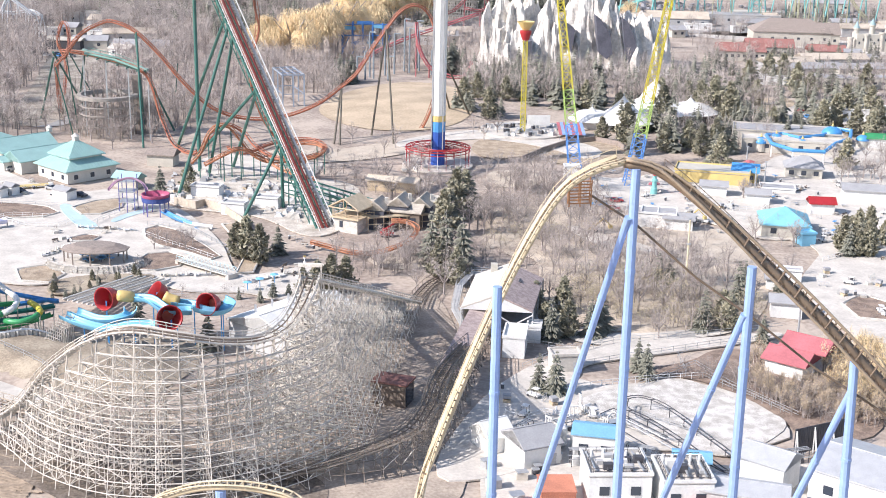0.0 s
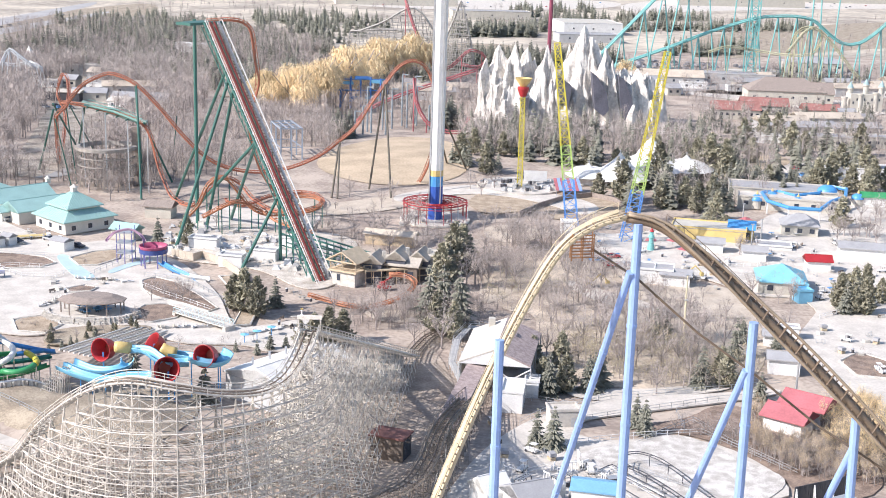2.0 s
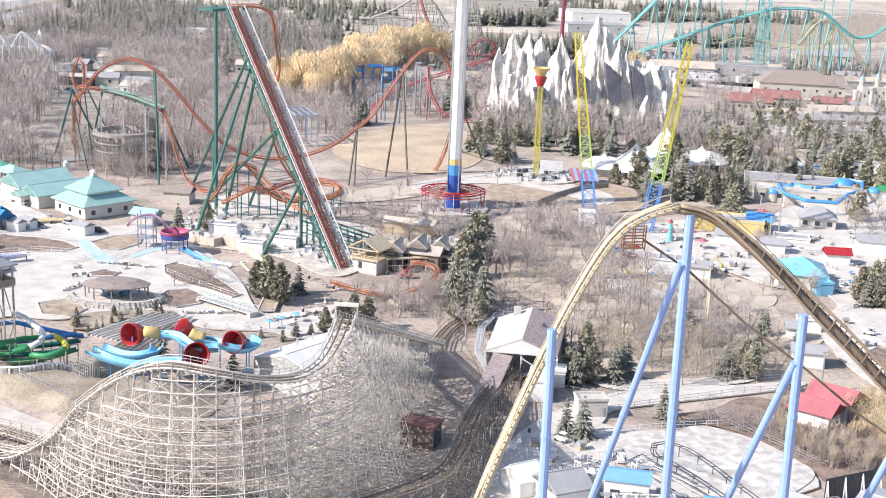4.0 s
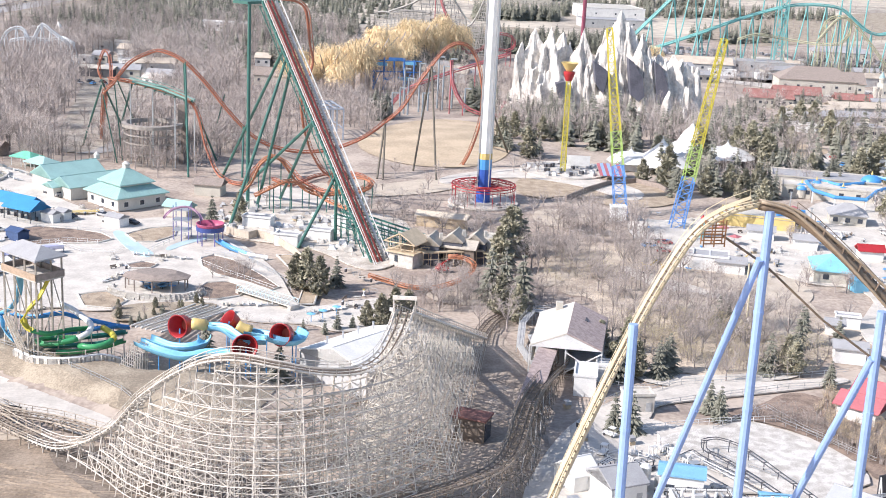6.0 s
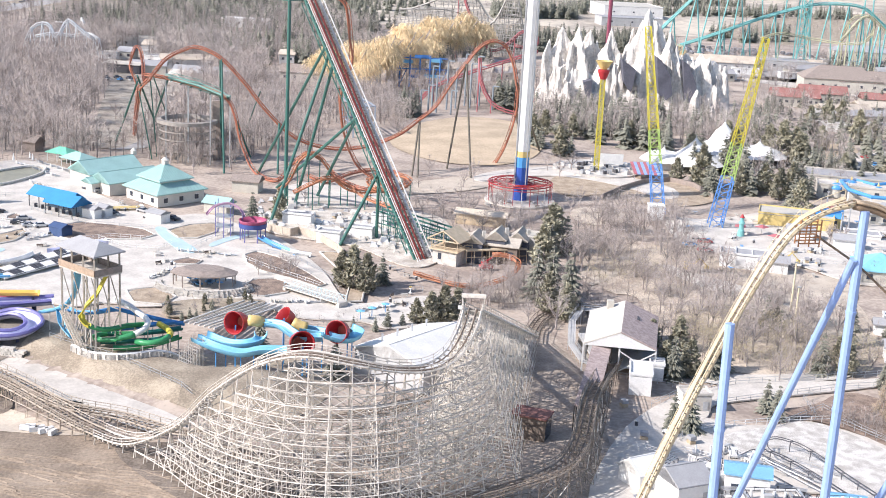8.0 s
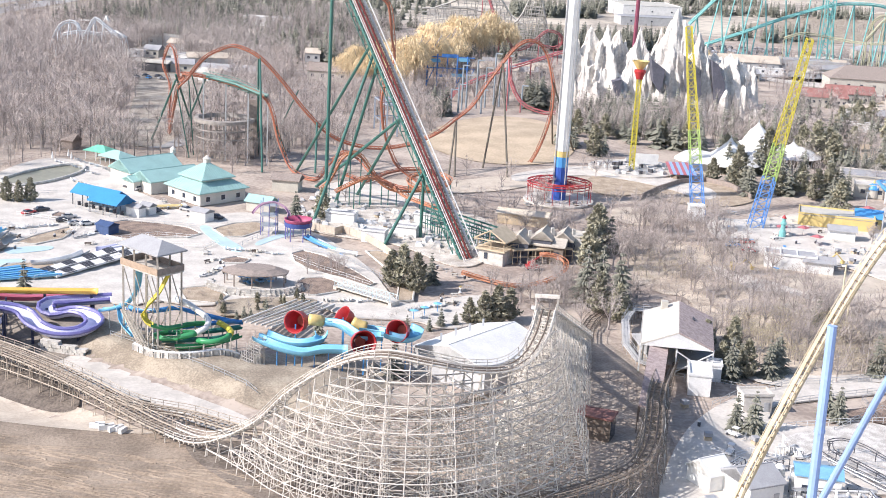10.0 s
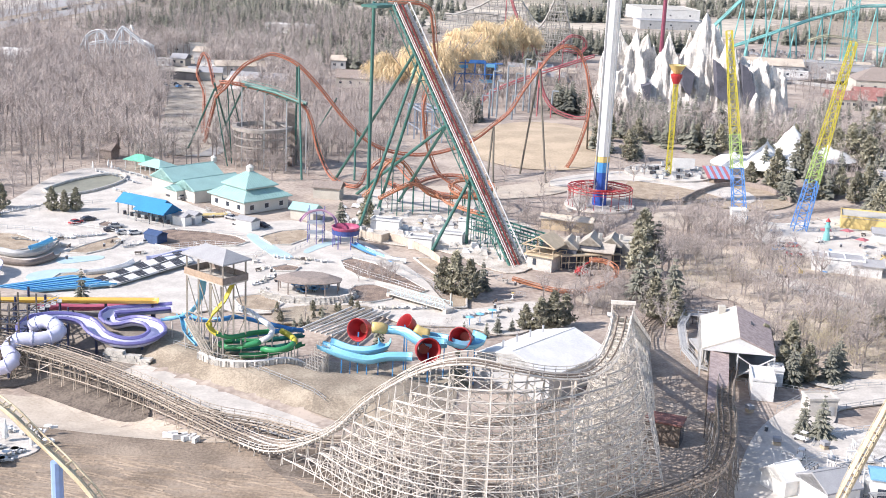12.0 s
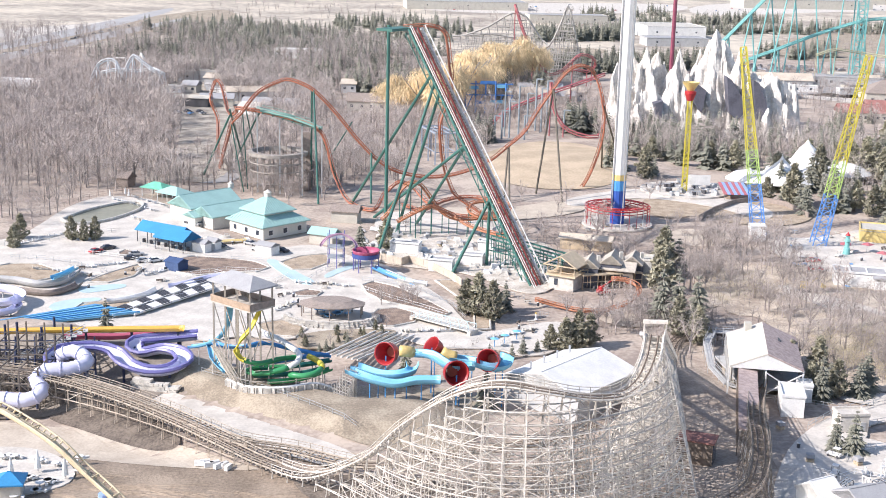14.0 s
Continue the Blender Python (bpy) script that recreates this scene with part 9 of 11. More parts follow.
for x, y in ((217.5, 902), (224.5, 902), (217.5, 909), (224.5, 909)):
    part("chord", Geo().bar((x, y, 0), (x, y, 92), 0.5), M_TEAL, tw)
for k in range(15):
    z = k * 6.0
    part("lacing", Geo().bar((217.5, 902, z), (224.5, 902, z + 6), 0.32).bar((224.5, 902, z), (217.5, 902, z + 6), 0.32).bar((217.5, 902, z), (224.5, 902, z), 0.32), M_TEAL, tw)
yt = [[(185.9, 880.0, 21.5), (200.3, 885.0, 25.3), (221.3, 890.0, 22.7), (242.4, 880.0, 21.1), (256.3, 875.0, 23.9), (259.3, 870.0, 37.7), (249.9, 872.0, 41.1), (243.2, 874.0, 36.9), (241.3, 878.0, 27.0)], [(228.2, 840.0, 25.8), (233.1, 840.0, 32.2), (238.0, 840.0, 39.0), (244.9, 840.0, 42.9), (252.9, 840.0, 37.7), (265.6, 840.0, 24.6), (274.2, 840.0, 14.6), (279.2, 840.0, 10.3)]]
far_coaster("yellowish steel coaster with dark ties", yt, mat("dull_yellow_track", (0.42, 0.41, 0.28), 0.6), 1.4, 0.35, [((p[0], p[1], 0), (p[0], p[1], p[2] - 1)) for tr in yt for p in tr if p[2] > 4], leg_r=0.3)
rt = [[(-22.2, 850.0, 51.7), (-15.9, 845.0, 34.0), (-10.0, 840.0, 22.9), (-4.1, 835.0, 13.4), (0.3, 830.0, 8.6), (8.4, 828.0, 11.7), (15.2, 826.0, 18.7), (20.6, 828.0, 22.3), (28.3, 832.0, 20.4), (30.9, 836.0, 14.7), (25.8, 838.0, 10.6), (16.3, 836.0, 12.3)], [(-41.8, 640.0, -0.1), (-33.5, 645.0, 8.2), (-16.4, 650.0, 15.5), (1.3, 660.0, 20.8), (19.5, 670.0, 26.3)], [(-11.5, 620.0, 26.3), (-10.1, 618.0, 15.6), (-5.0, 616.0, 6.4), (2.0, 615.0, 2.7), (11.6, 614.0, 1.8), (15.5, 616.0, 8.6)]]
far_coaster("red inverted steel coaster", rt, mat("crimson_track", (0.42, 0.13, 0.14), 0.5), 1.2, 0.35, [((p[0], p[1], 0), (p[0], p[1], p[2])) for tr in rt for p in tr if p[2] > 4][::2], leg_r=0.35)
GROVE = mat("blue_grey_steel", (0.26, 0.3, 0.33), 0.6, var=0.3)
bf = thing("looping_supports", "pale blue-grey column grove of a suspended coaster", "roller coaster", (-10, 600, 0))
for x, y, h in [(-33.7, 613.7, 22.0), (-31.6, 608.9, 18.0), (-26.6, 621.0, 24.0), (-22.2, 625.9, 20.0), (-17.6, 636.5, 26.0), (-15.0, 631.6, 22.0), (-11.3, 647.9, 24.0), (-35.3, 604.5, 14.0), (-38.8, 600.1, 12.0), (-10.3, 638.5, 20.0), (-24.4, 603.8, 12.0), (-3.9, 627.1, 12.0)]:
    part("column", Geo().bar((x, y, 0), (x, y, h), 0.5, 0.45, 8).bar((x, y, h), (x + 3, y - 1, h), 0.4), GROVE, bf)
DULLBLUE = mat("dull_blue_steel", (0.06, 0.2, 0.52), 0.6, var=0.3)
fl_ = thing("play_structure", "blue pipe play structure with a timber gate", "ride", (-55.4, 699.2, 0.0))
p = Vector((-53.2, 695.3, 0.0))
for k in range(9):
    x = p.x + (k % 5) * 5.5
    part("pipe", Geo().bar((x, p.y + (k // 5) * 6, 0), (x, p.y + (k // 5) * 6, 17), 0.4, 0.4, 8), DULLBLUE, fl_)
for z in (10, 16):
    part("beam", Geo().bar((p.x - 2, p.y, z), (p.x + 26, p.y + 3, z), 0.3, 0.3, 6), DULLBLUE, fl_)
part("gate", Geo().box((p.x - 6, p.y, 9), (2.2, 2, 18)), M_PINE, fl_)
for k, (dx, dz, w_) in enumerate(((4, 13.5, 6), (12, 16.4, 8), (20, 14.5, 6), (8, 5.5, 5), (17, 6.0, 7))):
    part("platform", Geo().box((p.x + dx, p.y + 3, dz), (w_, 6.5, 0.6), 0.1).box((p.x + dx, p.y - 0.2, dz + 0.9), (w_, 0.2, 1.2), 0.1), CYAN if k % 2 == 0 else DULLBLUE, fl_, "light blue deck with panels")
for k in range(5):
    part("brace", Geo().bar((p.x + k * 5.5, p.y, 1), (p.x + k * 5.5 + 4, p.y + 3, 10), 0.25), DULLBLUE, fl_)
# small white coaster standing in the woods
M_PALESTEEL = mat("faded_white_steel", (0.66, 0.68, 0.7), 0.5, var=0.15)
wt = [[(-271.1, 735.0, 9.4), (-266.9, 735.0, 17.7), (-260.9, 735.0, 20.8), (-256.0, 735.0, 19.1), (-252.9, 735.0, 12.7), (-249.5, 735.0, 18.4), (-246.1, 735.0, 23.3), (-241.3, 735.0, 20.3), (-236.4, 735.0, 16.6), (-230.9, 735.0, 12.6)], [(-268.0, 745.0, 12.0), (-258.0, 747.0, 14.0), (-248.0, 748.0, 13.0), (-238.0, 746.0, 15.0), (-230.0, 742.0, 12.0)]]
far_coaster("small faded white steel coaster in the woods", wt, M_PALESTEEL, 1.4, 0.4, [((p[0] + d, p[1] + 2 * d, 0), (p[0], p[1], p[2])) for tr in wt for p in tr for d in (-1.6, 1.6)], leg_r=0.28)
# far wooden coaster
M_FARWOOD = mat("grey_far_timber", (0.42, 0.4, 0.37), 0.9, var=0.3, scale=0.6)
fw = thing("wooden_coaster", "distant grey timber coaster hills", "roller coaster", (-20, 900, 0))
for pts in ([(-54.2, 900.0, 27.1), (-38.5, 900.0, 33.4), (-22.8, 900.0, 42.8), (-12.9, 900.0, 40.7), (-0.7, 900.0, 24.6), (9.3, 895.0, 18.3)], [(-9.0, 880.0, 15.0), (3.0, 878.0, 23.0), (10.5, 876.0, 39.0), (14.5, 874.0, 50.5), (18.0, 872.0, 39.0), (24.0, 870.0, 14.0)], [(-64.1, 930.0, 23.8), (-31.5, 930.0, 25.5), (-6.8, 925.0, 20.5)]):
    ln = spline(pts, 5)
    part("track", Geo().tube(ln, 0.7, 4), M_FARWOOD, fw)
    for p in ln:
        if p.z > 2:
            g = Geo().bar((p.x - 1.5 - p.z * 0.1, p.y - 3, 0), p, 0.3).bar((p.x + 1.5 + p.z * 0.1, p.y + 3, 0), p, 0.3)
            for k in range(1, int(p.z / 5) + 1):
                g.bar((p.x - 3, p.y - 2, k * 5 - 2), (p.x + 3, p.y - 2, k * 5 - 2), 0.25)
            part("bent", g, M_FARWOOD, fw)
    for k in range(1, 17):
        row = [(p.x, p.y - 2, k * 2.4) for p in ln if p.z > k * 2.4]
        if len(row) > 1:
            part("ledger", Geo().tube(row, 0.22, 4), M_FARWOOD, fw)
mm = thing("observation_mast", "slim dark red mast behind the mountain", "mast", (62, 720, 0))
part("shaft", Geo().bar((62, 720, 0), (62, 720, 95), 1.2, 1.1, 8), mat("maroon_paint", (0.25, 0.06, 0.1), 0.5), mm)
# castle and halls
SPIRE = mat("pale_teal_slate", (0.3, 0.42, 0.43), 0.7, var=0.2)
ca = thing("castle", "white toy castle with pale blue turret roofs", "castle", (254.0, 755.0, 0.0))
b0 = Vector((254.0, 755.0, 0.0))
part("keep", Geo().box((b0.x, b0.y, 5), (19, 10, 10)), M_OFFWHITE, ca)
for k in range(7):
    x, y, h = b0.x - 13 + k * 4.6, b0.y - 4 + (k % 2) * 5, [7, 12, 9, 14, 10, 13, 8][k]
    t_ = part("turret", Geo().lathe([(1.6, 0), (1.6, h), (2.0, h + 0.3), (2.0, h + 1.2), (0, h + 1.2)], (x, y, 0), 12), M_OFFWHITE, ca)
    if k % 2:
        part("spire", Geo().lathe([(1.9, h + 1.2), (0, h + 5.0)], (x, y, 0), 12), SPIRE, t_)
for k in range(8):
    part("window", Geo().box((b0.x - 8 + k * 2.2, b0.y - 5.1, 5 + (k % 2) * 2), (0.7, 0.2, 1.5)), M_GLASS, ca)
for px, w, d_, h, rf_, rh, wm, rm, lab, nw in (((165.7, 704.1, 0.0), 26, 12, 5, "gable", 4, M_OFFWHITE, mat("dull_tile_roof", (0.34, 0.16, 0.14), 0.9, var=0.3), "old-town hall with a red tile roof", 8), ((184.5, 716.6, 0.0), 26, 12, 6, "gable", 4, M_OFFWHITE, mat("dull_tile_roof", (0.34, 0.16, 0.14), 0.9, var=0.3), "old-town hall with a red tile roof", 8), ((215.0, 711.0, 0.0), 20, 10, 5, "gable", 3, M_OFFWHITE, mat("dull_tile_roof", (0.34, 0.16, 0.14), 0.9, var=0.3), "old-town row with a red tile roof", 8),
                                         ((212.0, 778.8, 0.0), 46, 22, 8, "hip", 7, M_OFFWHITE, M_SHINGLE, "broad theatre with grey-brown roofs", 6), ((225.2, 776.2, 0.0), 30, 18, 7, "gable", 6, M_OFFWHITE, M_SHINGLE, "theatre wing with grey-brown roof", 5),
                                         ((192.3, 613.7, 0.0), 30, 14, 4.5, "flat", 0, M_OFFWHITE, M_GREYROOF, "long white restaurant with a flat roof", 8), ((212.8, 617.0, 0.0), 24, 12, 4.5, "flat", 0, M_OFFWHITE, M_GREYROOF, "long white restaurant with a flat roof", 6), ((184.2, 530.0, 0.0), 40, 12, 4, "flat", 0, M_WHITE, M_GREYROOF, "low white service range", 6),
                                         ((160.2, 869.2, 0.0), 40, 18, 5, "gable", 4, M_GREYWALL, M_SAND, "pale market hall behind the mountain", 5), ((202.5, 885.7, 0.0), 60, 18, 6, "flat", 0, M_GREYWALL, M_GREYROOF, "grey service range with pale roof", 6), ((291.5, 990.5, 0.0), 46, 20, 6, "hip", 4, M_OFFWHITE, M_GREYROOF, "pavilion with a dull grey-green roof", 4), ((243.7, 923.8, -0.0), 70, 16, 4, "flat", 0, M_OFFWHITE, M_CONC, "long white storage shed", 7),
                                         ((-308.8, 723.9, 0.0), 26, 16, 5, "gable", 4, M_WHITE, M_WHITE, "white marquee at the wood's edge", 0), ((-224.0, 813.8, 0.0), 26, 14, 6, "flat", 0, M_GREYWALL, M_OFFWHITE, "pale flat-roofed hall in the woods", 2), ((-188.4, 732.0, 0.0), 24, 10, 5, "flat", 0, M_WHITE, M_GREYROOF, "white low hall behind the loop", 4), ((-156.3, 673.3, 0.0), 30, 12, 5, "gable", 3, M_OFFWHITE, M_GREYROOF, "pale gabled hall in the woods", 4), ((-106.7, 695.3, 0.0), 22, 10, 5, "gable", 4, M_OFFWHITE, M_SHINGLE, "brown-roofed hall beyond the lift", 4), ((-183.2, 984.4, 0.0), 36, 12, 6, "flat", 0, M_WHITE, M_WHITE, "white pavilion among spruces", 4)):
    building("hall", lab, "building", px[0], px[1], w, d_, h, -4, rf_, rh, wm, rm, windows=nw)
th = thing("swing_frame", "white A-frame swing ride in the woods", "ride", (-262.0, 828.8, 0.0))
for pts in ([(-305.5, 850.0, -3.2), (-301.5, 850.0, 3.0), (-293.8, 850.0, 4.0), (-289.1, 850.0, 9.5), (-281.5, 850.0, 9.8), (-279.6, 850.0, -1.0)], [(-275.6, 845.0, -0.4), (-269.6, 845.0, 13.7), (-263.0, 845.0, 3.9), (-260.4, 845.0, 2.9)], [(-269.6, 845.0, 13.7), (-264.9, 840.0, 0.2)]):
    part("frame", Geo().tube(pts, 0.7, 5), M_WHITE, th)
# parked vehicles and clutter behind the mountain
r = np.random.default_rng(77)
g = Geo()
for x, y, _, a_ in scatter([(148, 1034), (232, 1001), (330, 990), (310, 880), (200, 872), (143, 909)], 150, 771):
    a_ = 0.3 if a_ < 3.5 else 1.9
    L_ = r.uniform(4, 7)
    g.box((x, y, 0.9), (L_, 1.9, 1.3), a_).box((x, y, 1.8), (L_ * 0.55, 1.7, 0.8), a_)
tagged(mesh_ob("parked_vehicles", g.v, g.f, mat("mixed_vehicle_paint", (0.3, 0.31, 0.34), 0.5, var=0.3, scale=0.2, island=0.9)), "rows of distant parked cars and carts behind the mountain", "cars", kind="stuff")
# grey steel gantry beside the mound
th = thing("gantry", "open grey-blue steel gantry standing beside the mound", "gantry", (-60, 520, 0))
M_BLUEGREY = mat("blue_grey_steel", (0.3, 0.34, 0.4), 0.5, var=0.2)
FA = [(-65.1, 526.3), (-56.3, 528.1), (-63.5, 549.5), (-71.6, 546.1)]
for k in range(4):
    (x, y), (x2, y2) = FA[k], FA[(k + 1) % 4]
    for q in (0, 0.5):
        xx, yy = x + (x2 - x) * q, y + (y2 - y) * q
        part("post", Geo().bar((xx, yy, 0), (xx, yy, 14), 0.42), M_BLUEGREY, th)
    part("beam", Geo().bar((x, y, 14), (x2, y2, 14), 0.4), M_BLUEGREY, th)
    part("beam", Geo().bar((x, y, 6), (x2, y2, 6), 0.22), M_BLUEGREY, th)
for q in (0.33, 0.66):
    p0, p1, p2, p3 = [Vector((x, y, 14)) for x, y in FA]
    part("rafter", Geo().bar(p0.lerp(p1, q), p3.lerp(p2, q), 0.3), M_BLUEGREY, th)
    part("rafter", Geo().bar(p0.lerp(p3, q), p1.lerp(p2, q), 0.3), M_BLUEGREY, th)
# clearing in the woods with its lane, shed and parked vans
# dark mottling in the litter stands for tree shadows across the cutting
drape("clearing", [(-167, 478), (-145, 478), (-154, 560), (-163, 640), (-152, 728), (-206, 812), (-252, 812), (-214, 725), (-201, 650), (-182, 565)], 0.12, mat("shadow_mottled_litter", (0.48, 0.43, 0.36), 0.95, var=0.3, scale=0.15, bump=0.5, dark=(0.2, 0.17, 0.14), sharp=0.1, fine=12), "pale dry leaf litter, mottled dark for tree shadows, in a cutting through the woods", "ground")
building("shed", "long open shed with a pale roof in the clearing", "building", -203, 694, 20, 7, 4.5, -12, "gable", 1.2, M_DARK, M_OFFWHITE)
building("shed", "small pale store behind the loop", "building", -166, 668, 12, 8, 4, -20, "gable", 2, M_WHITE, M_CONC, windows=2)
for k in range(6):
    car(-207 + k * 3.2, 668 - (k % 2) * 7, 80 - 10 * (k % 3), [M_DARK, M_GREYWALL, M_DARK, M_SKYBLUE][k % 4], "dark vehicle parked in the clearing")
# fields, lots and highway
for pts, m, lab in (([(-447, 869), (-426, 1027), (-417, 1177), (-404, 1419), (-351, 1600), (-302, 1404), (-333, 1291), (-351, 1163), (-371, 1026), (-377, 891), (-392, 747)], M_TURF, "tan grass beside the highway"), ([(-291, 1037), (-293, 1107), (-259, 1164), (-223, 1130), (-228, 1014), (-263, 988)], M_TURF, "tan field behind the woods"), ([(-34, 1103), (37, 1147), (76, 1131), (50, 1061), (-17, 1018)], M_TURF, "tan knoll beyond the willows"), ([(216, 1216), (321, 1395), (584, 1683), (650, 1605), (536, 1318), (311, 1128), (219, 1042)], M_TURF, "tan field under the teal coaster"), ([(233, 1650), (419, 1832), (698, 2019), (940, 2100), (1104, 2471), (500, 2192), (278, 1972)], M_CONC, "pale parking lot beyond the coaster"), ([(-164, 1720), (18, 1903), (282, 2007), (251, 1783), (89, 1658), (-55, 1617)], M_CONC, "pale parking lot beyond the fields"), ([(150, 811), (199, 852), (277, 781), (254, 716), (185, 790)], M_CONC, "pale promenade behind the mountain"), ([(130, 546), (171, 566), (205, 571), (188, 522), (155, 511), (136, 491), (121, 507)], M_CONC, "pale lot before the restaurants"), ([(148, 840), (190, 883), (243, 846), (231, 805), (172, 815)], M_ASPH, "grey lane between halls"), ([(-560, 1083), (-429, 1261), (-429, 1367), (-405, 1287), (-398, 1168), (-489, 944)], M_CONC, "pale lot by the woods")):
    drape("field" if m is M_TURF else "car_park", pts, 0.12, m, lab, "field" if m is M_TURF else "car park")
drape("field", [(-1500, 1050), (-300, 1010), (-60, 1080), (300, 1120), (900, 1150), (1800, 1300), (2500, 3500), (-2500, 3500)], 0.05, mat("far_tan_fields", (0.6, 0.53, 0.43), 0.95, var=0.3, scale=0.012, bump=0, dark=(0.3, 0.26, 0.22), sharp=0.1), "wide tan fields and scrub toward the horizon", "field")
hw = [[(-439, 653), (-429, 828), (-413, 989), (-408, 1054), (-402, 1128), (-399, 1243), (-398, 1391), (-401, 1512), (-416, 1578), (-421, 1474), (-425, 1315), (-428, 1193), (-432, 1112), (-435, 1052), (-453, 883), (-473, 711)], [(-411, 604), (-400, 763), (-382, 906), (-381, 973), (-372, 1043), (-364, 1135), (-360, 1241), (-351, 1372), (-360, 1417), (-373, 1293), (-386, 1195), (-390, 1088), (-396, 1019), (-401, 958), (-418, 803), (-430, 637)]]
for q in hw:
    drape("road", q, 0.2, M_ROAD, "grey multi-lane highway carriageway", "road")
r = np.random.default_rng(8)
for k in range(24):
    u = r.uniform(0, 1)
    a, b = Vector((-396.9, 945.7, 0.0)), Vector((-383.0, 1332.1, 0.0))
    p = a.lerp(b, u) + Vector((r.uniform(-3, 3), r.uniform(-14, 14), 0))
    car(p.x, p.y, math.degrees(math.atan2(b.y - a.y, b.x - a.x)), [M_WHITE, M_DARK, M_GREYWALL, M_STEEL][k % 4], "distant car on the highway")
for px, w, d_, h, lab, wm in (((150.0, 1310.0, 0.0), 60, 60, 11, "distant white factory hall with a grey roof", M_WHITE), ((138.0, 1195.0, 0.0), 58, 26, 7, "distant low grey storage range", M_GREYWALL), ((58.5, 1475.0, 0.0), 90, 30, 9, "distant pale low warehouse", M_OFFWHITE), ((688.0, 2179.3, 0.0), 260, 60, 30, "distant pale office block", M_OFFWHITE), ((448.0, 1961.2, 0.0), 200, 60, 12, "distant pale flat-roofed warehouse", M_OFFWHITE), ((-58.4, 1716.9, 0.0), 160, 60, 10, "distant pale flat-roofed warehouse", M_OFFWHITE)):
    building("warehouse", lab, "warehouse", px[0], px[1], w, d_, h, 8, "flat", 0, wm, M_OFFWHITE if wm is M_WHITE else M_GREYROOF, windows=3)
# small park buildings between the far rides
for i, (x, y, q, a_) in enumerate(scatter([(120, 800), (330, 830), (340, 900), (140, 880)], 22, 931) + scatter([(150, 610), (260, 660), (300, 740), (190, 700)], 12, 932) + scatter([(-250, 690), (-120, 700), (-110, 790), (-260, 800)], 12, 933) + scatter([(-40, 690), (40, 720), (60, 800), (-40, 800)], 8, 934)):
    building("park_building", ("low white service building among far trees", "small pale shop with a grey gable roof", "long tan-roofed stall row in the far park")[i % 3], "building", x, y, 9 + 9 * (i % 4), 6 + 3 * (i % 3), 3.2 + (i % 3), math.degrees(a_) * 0.1 - 15, ("flat", "gable", "gable")[i % 3], 2.4, (M_WHITE, M_OFFWHITE, M_GREYWALL)[i % 3], (M_CONC, M_GREYROOF, M_SAND)[i % 3], windows=2)
# willows
def willow(px, s, seed):
    r = np.random.default_rng(seed)
    wood, fine = Geo(), Geo()
    x, y = px[0], px[1]
    wood.bar((x, y, 0), (x, y, 9 * s), 0.8 * s, 0.5 * s, 6)
    for k in range(7):
        a = k * 0.9
        wood.bar((x, y, 7 * s), (x + 7 * s * math.cos(a), y + 7 * s * math.sin(a), 15 * s), 0.35 * s, 0.12 * s, 4)
    lobes = [(x + 7.5 * s * q * math.cos(a), y + 7.5 * s * q * math.sin(a), s * (15 - 7 * q + r.uniform(-1.5, 1.5)), s * r.uniform(2.8, 4.4)) for a, q in ((r.uniform(0, 6.28), math.sqrt(r.uniform(0, 1))) for _ in range(20))]
    for k in range(int(6500 * s)):
        lx, ly, lz, lr = lobes[k % 20]
        d = Vector((r.normal(), r.normal(), r.normal() * 0.8 + 0.3)).normalized() * lr * r.uniform(0.55, 1.05)
        p = Vector((lx, ly, lz)) + d
        e = p + Vector((d.x * 0.25 + r.normal() * 0.35, d.y * 0.25 + r.normal() * 0.35, -r.uniform(0.4, 1.5) * s))
        w_ = Vector((r.normal(), r.normal(), 0)).normalized() * r.uniform(0.06, 0.13) * s
        fine.add([p - w_, p + w_, (e.x, e.y, max(0.6, e.z))], [(0, 1, 2)])
    th = thing("willow_tree", "large golden weeping willow without leaves", "tree", (x, y, 0), "willows")
    part("trunk", wood, M_BARK, th)
    part("crown", fine, M_WILLOW, th)


for i, (px, s) in enumerate((((-88.0, 668.0, 0.0), 1.45), ((-76.0, 660.0, 0.0), 1.5), ((-64.0, 690.0, 0.0), 1.75), ((-54.0, 715.0, 0.0), 1.8), ((-46.0, 760.0, 0.0), 1.7), ((-33.0, 800.0, 0.0), 1.9), ((-18.0, 830.0, 0.0), 1.8), ((-6.0, 850.0, 0.0), 1.4), ((131.4, 890.0, 0.0), 0.8), ((90.4, 247.5, 0.0), 0.38), ((90.5, 234.4, 0.0), 0.4), ((85.0, 238.3, 0.0), 0.3))):
    willow(px, s, 100 + i)
# more woods and brush
BR = [far_bare_template(80 + k, 4.5, 0.6, 110) for k in range(5)]
BEDSPOTS = [p for i, q in enumerate(BEDS) for p in scatter(q, 12, 300 + i, 0.2, 0.42)]
forest("bare_brush", "leafless reddish-brown brush,", BR, (M_BARK, M_TWIG), BEDSPOTS +
       scatter([(12, 268), (62, 262), (80, 300), (75, 345), (40, 372), (10, 345)], 300, 21, 0.5, 1.3)
       + scatter([(44, 240), (64, 236), (92, 246), (92, 232), (72, 214), (66, 222), (56, 234)], 260, 22, 0.5, 1.1)
       + scatter([(-30, 362), (30, 360), (38, 395), (20, 410), (-30, 400)], 130, 23, 0.6, 1.3)
       + scatter([(-12, 300), (8, 292), (14, 330), (-4, 335)], 70, 24, 0.6, 1.3)
       + scatter([(-60, 290), (-30, 286), (-34, 272), (-60, 270)], 20, 25, 0.4, 0.7))
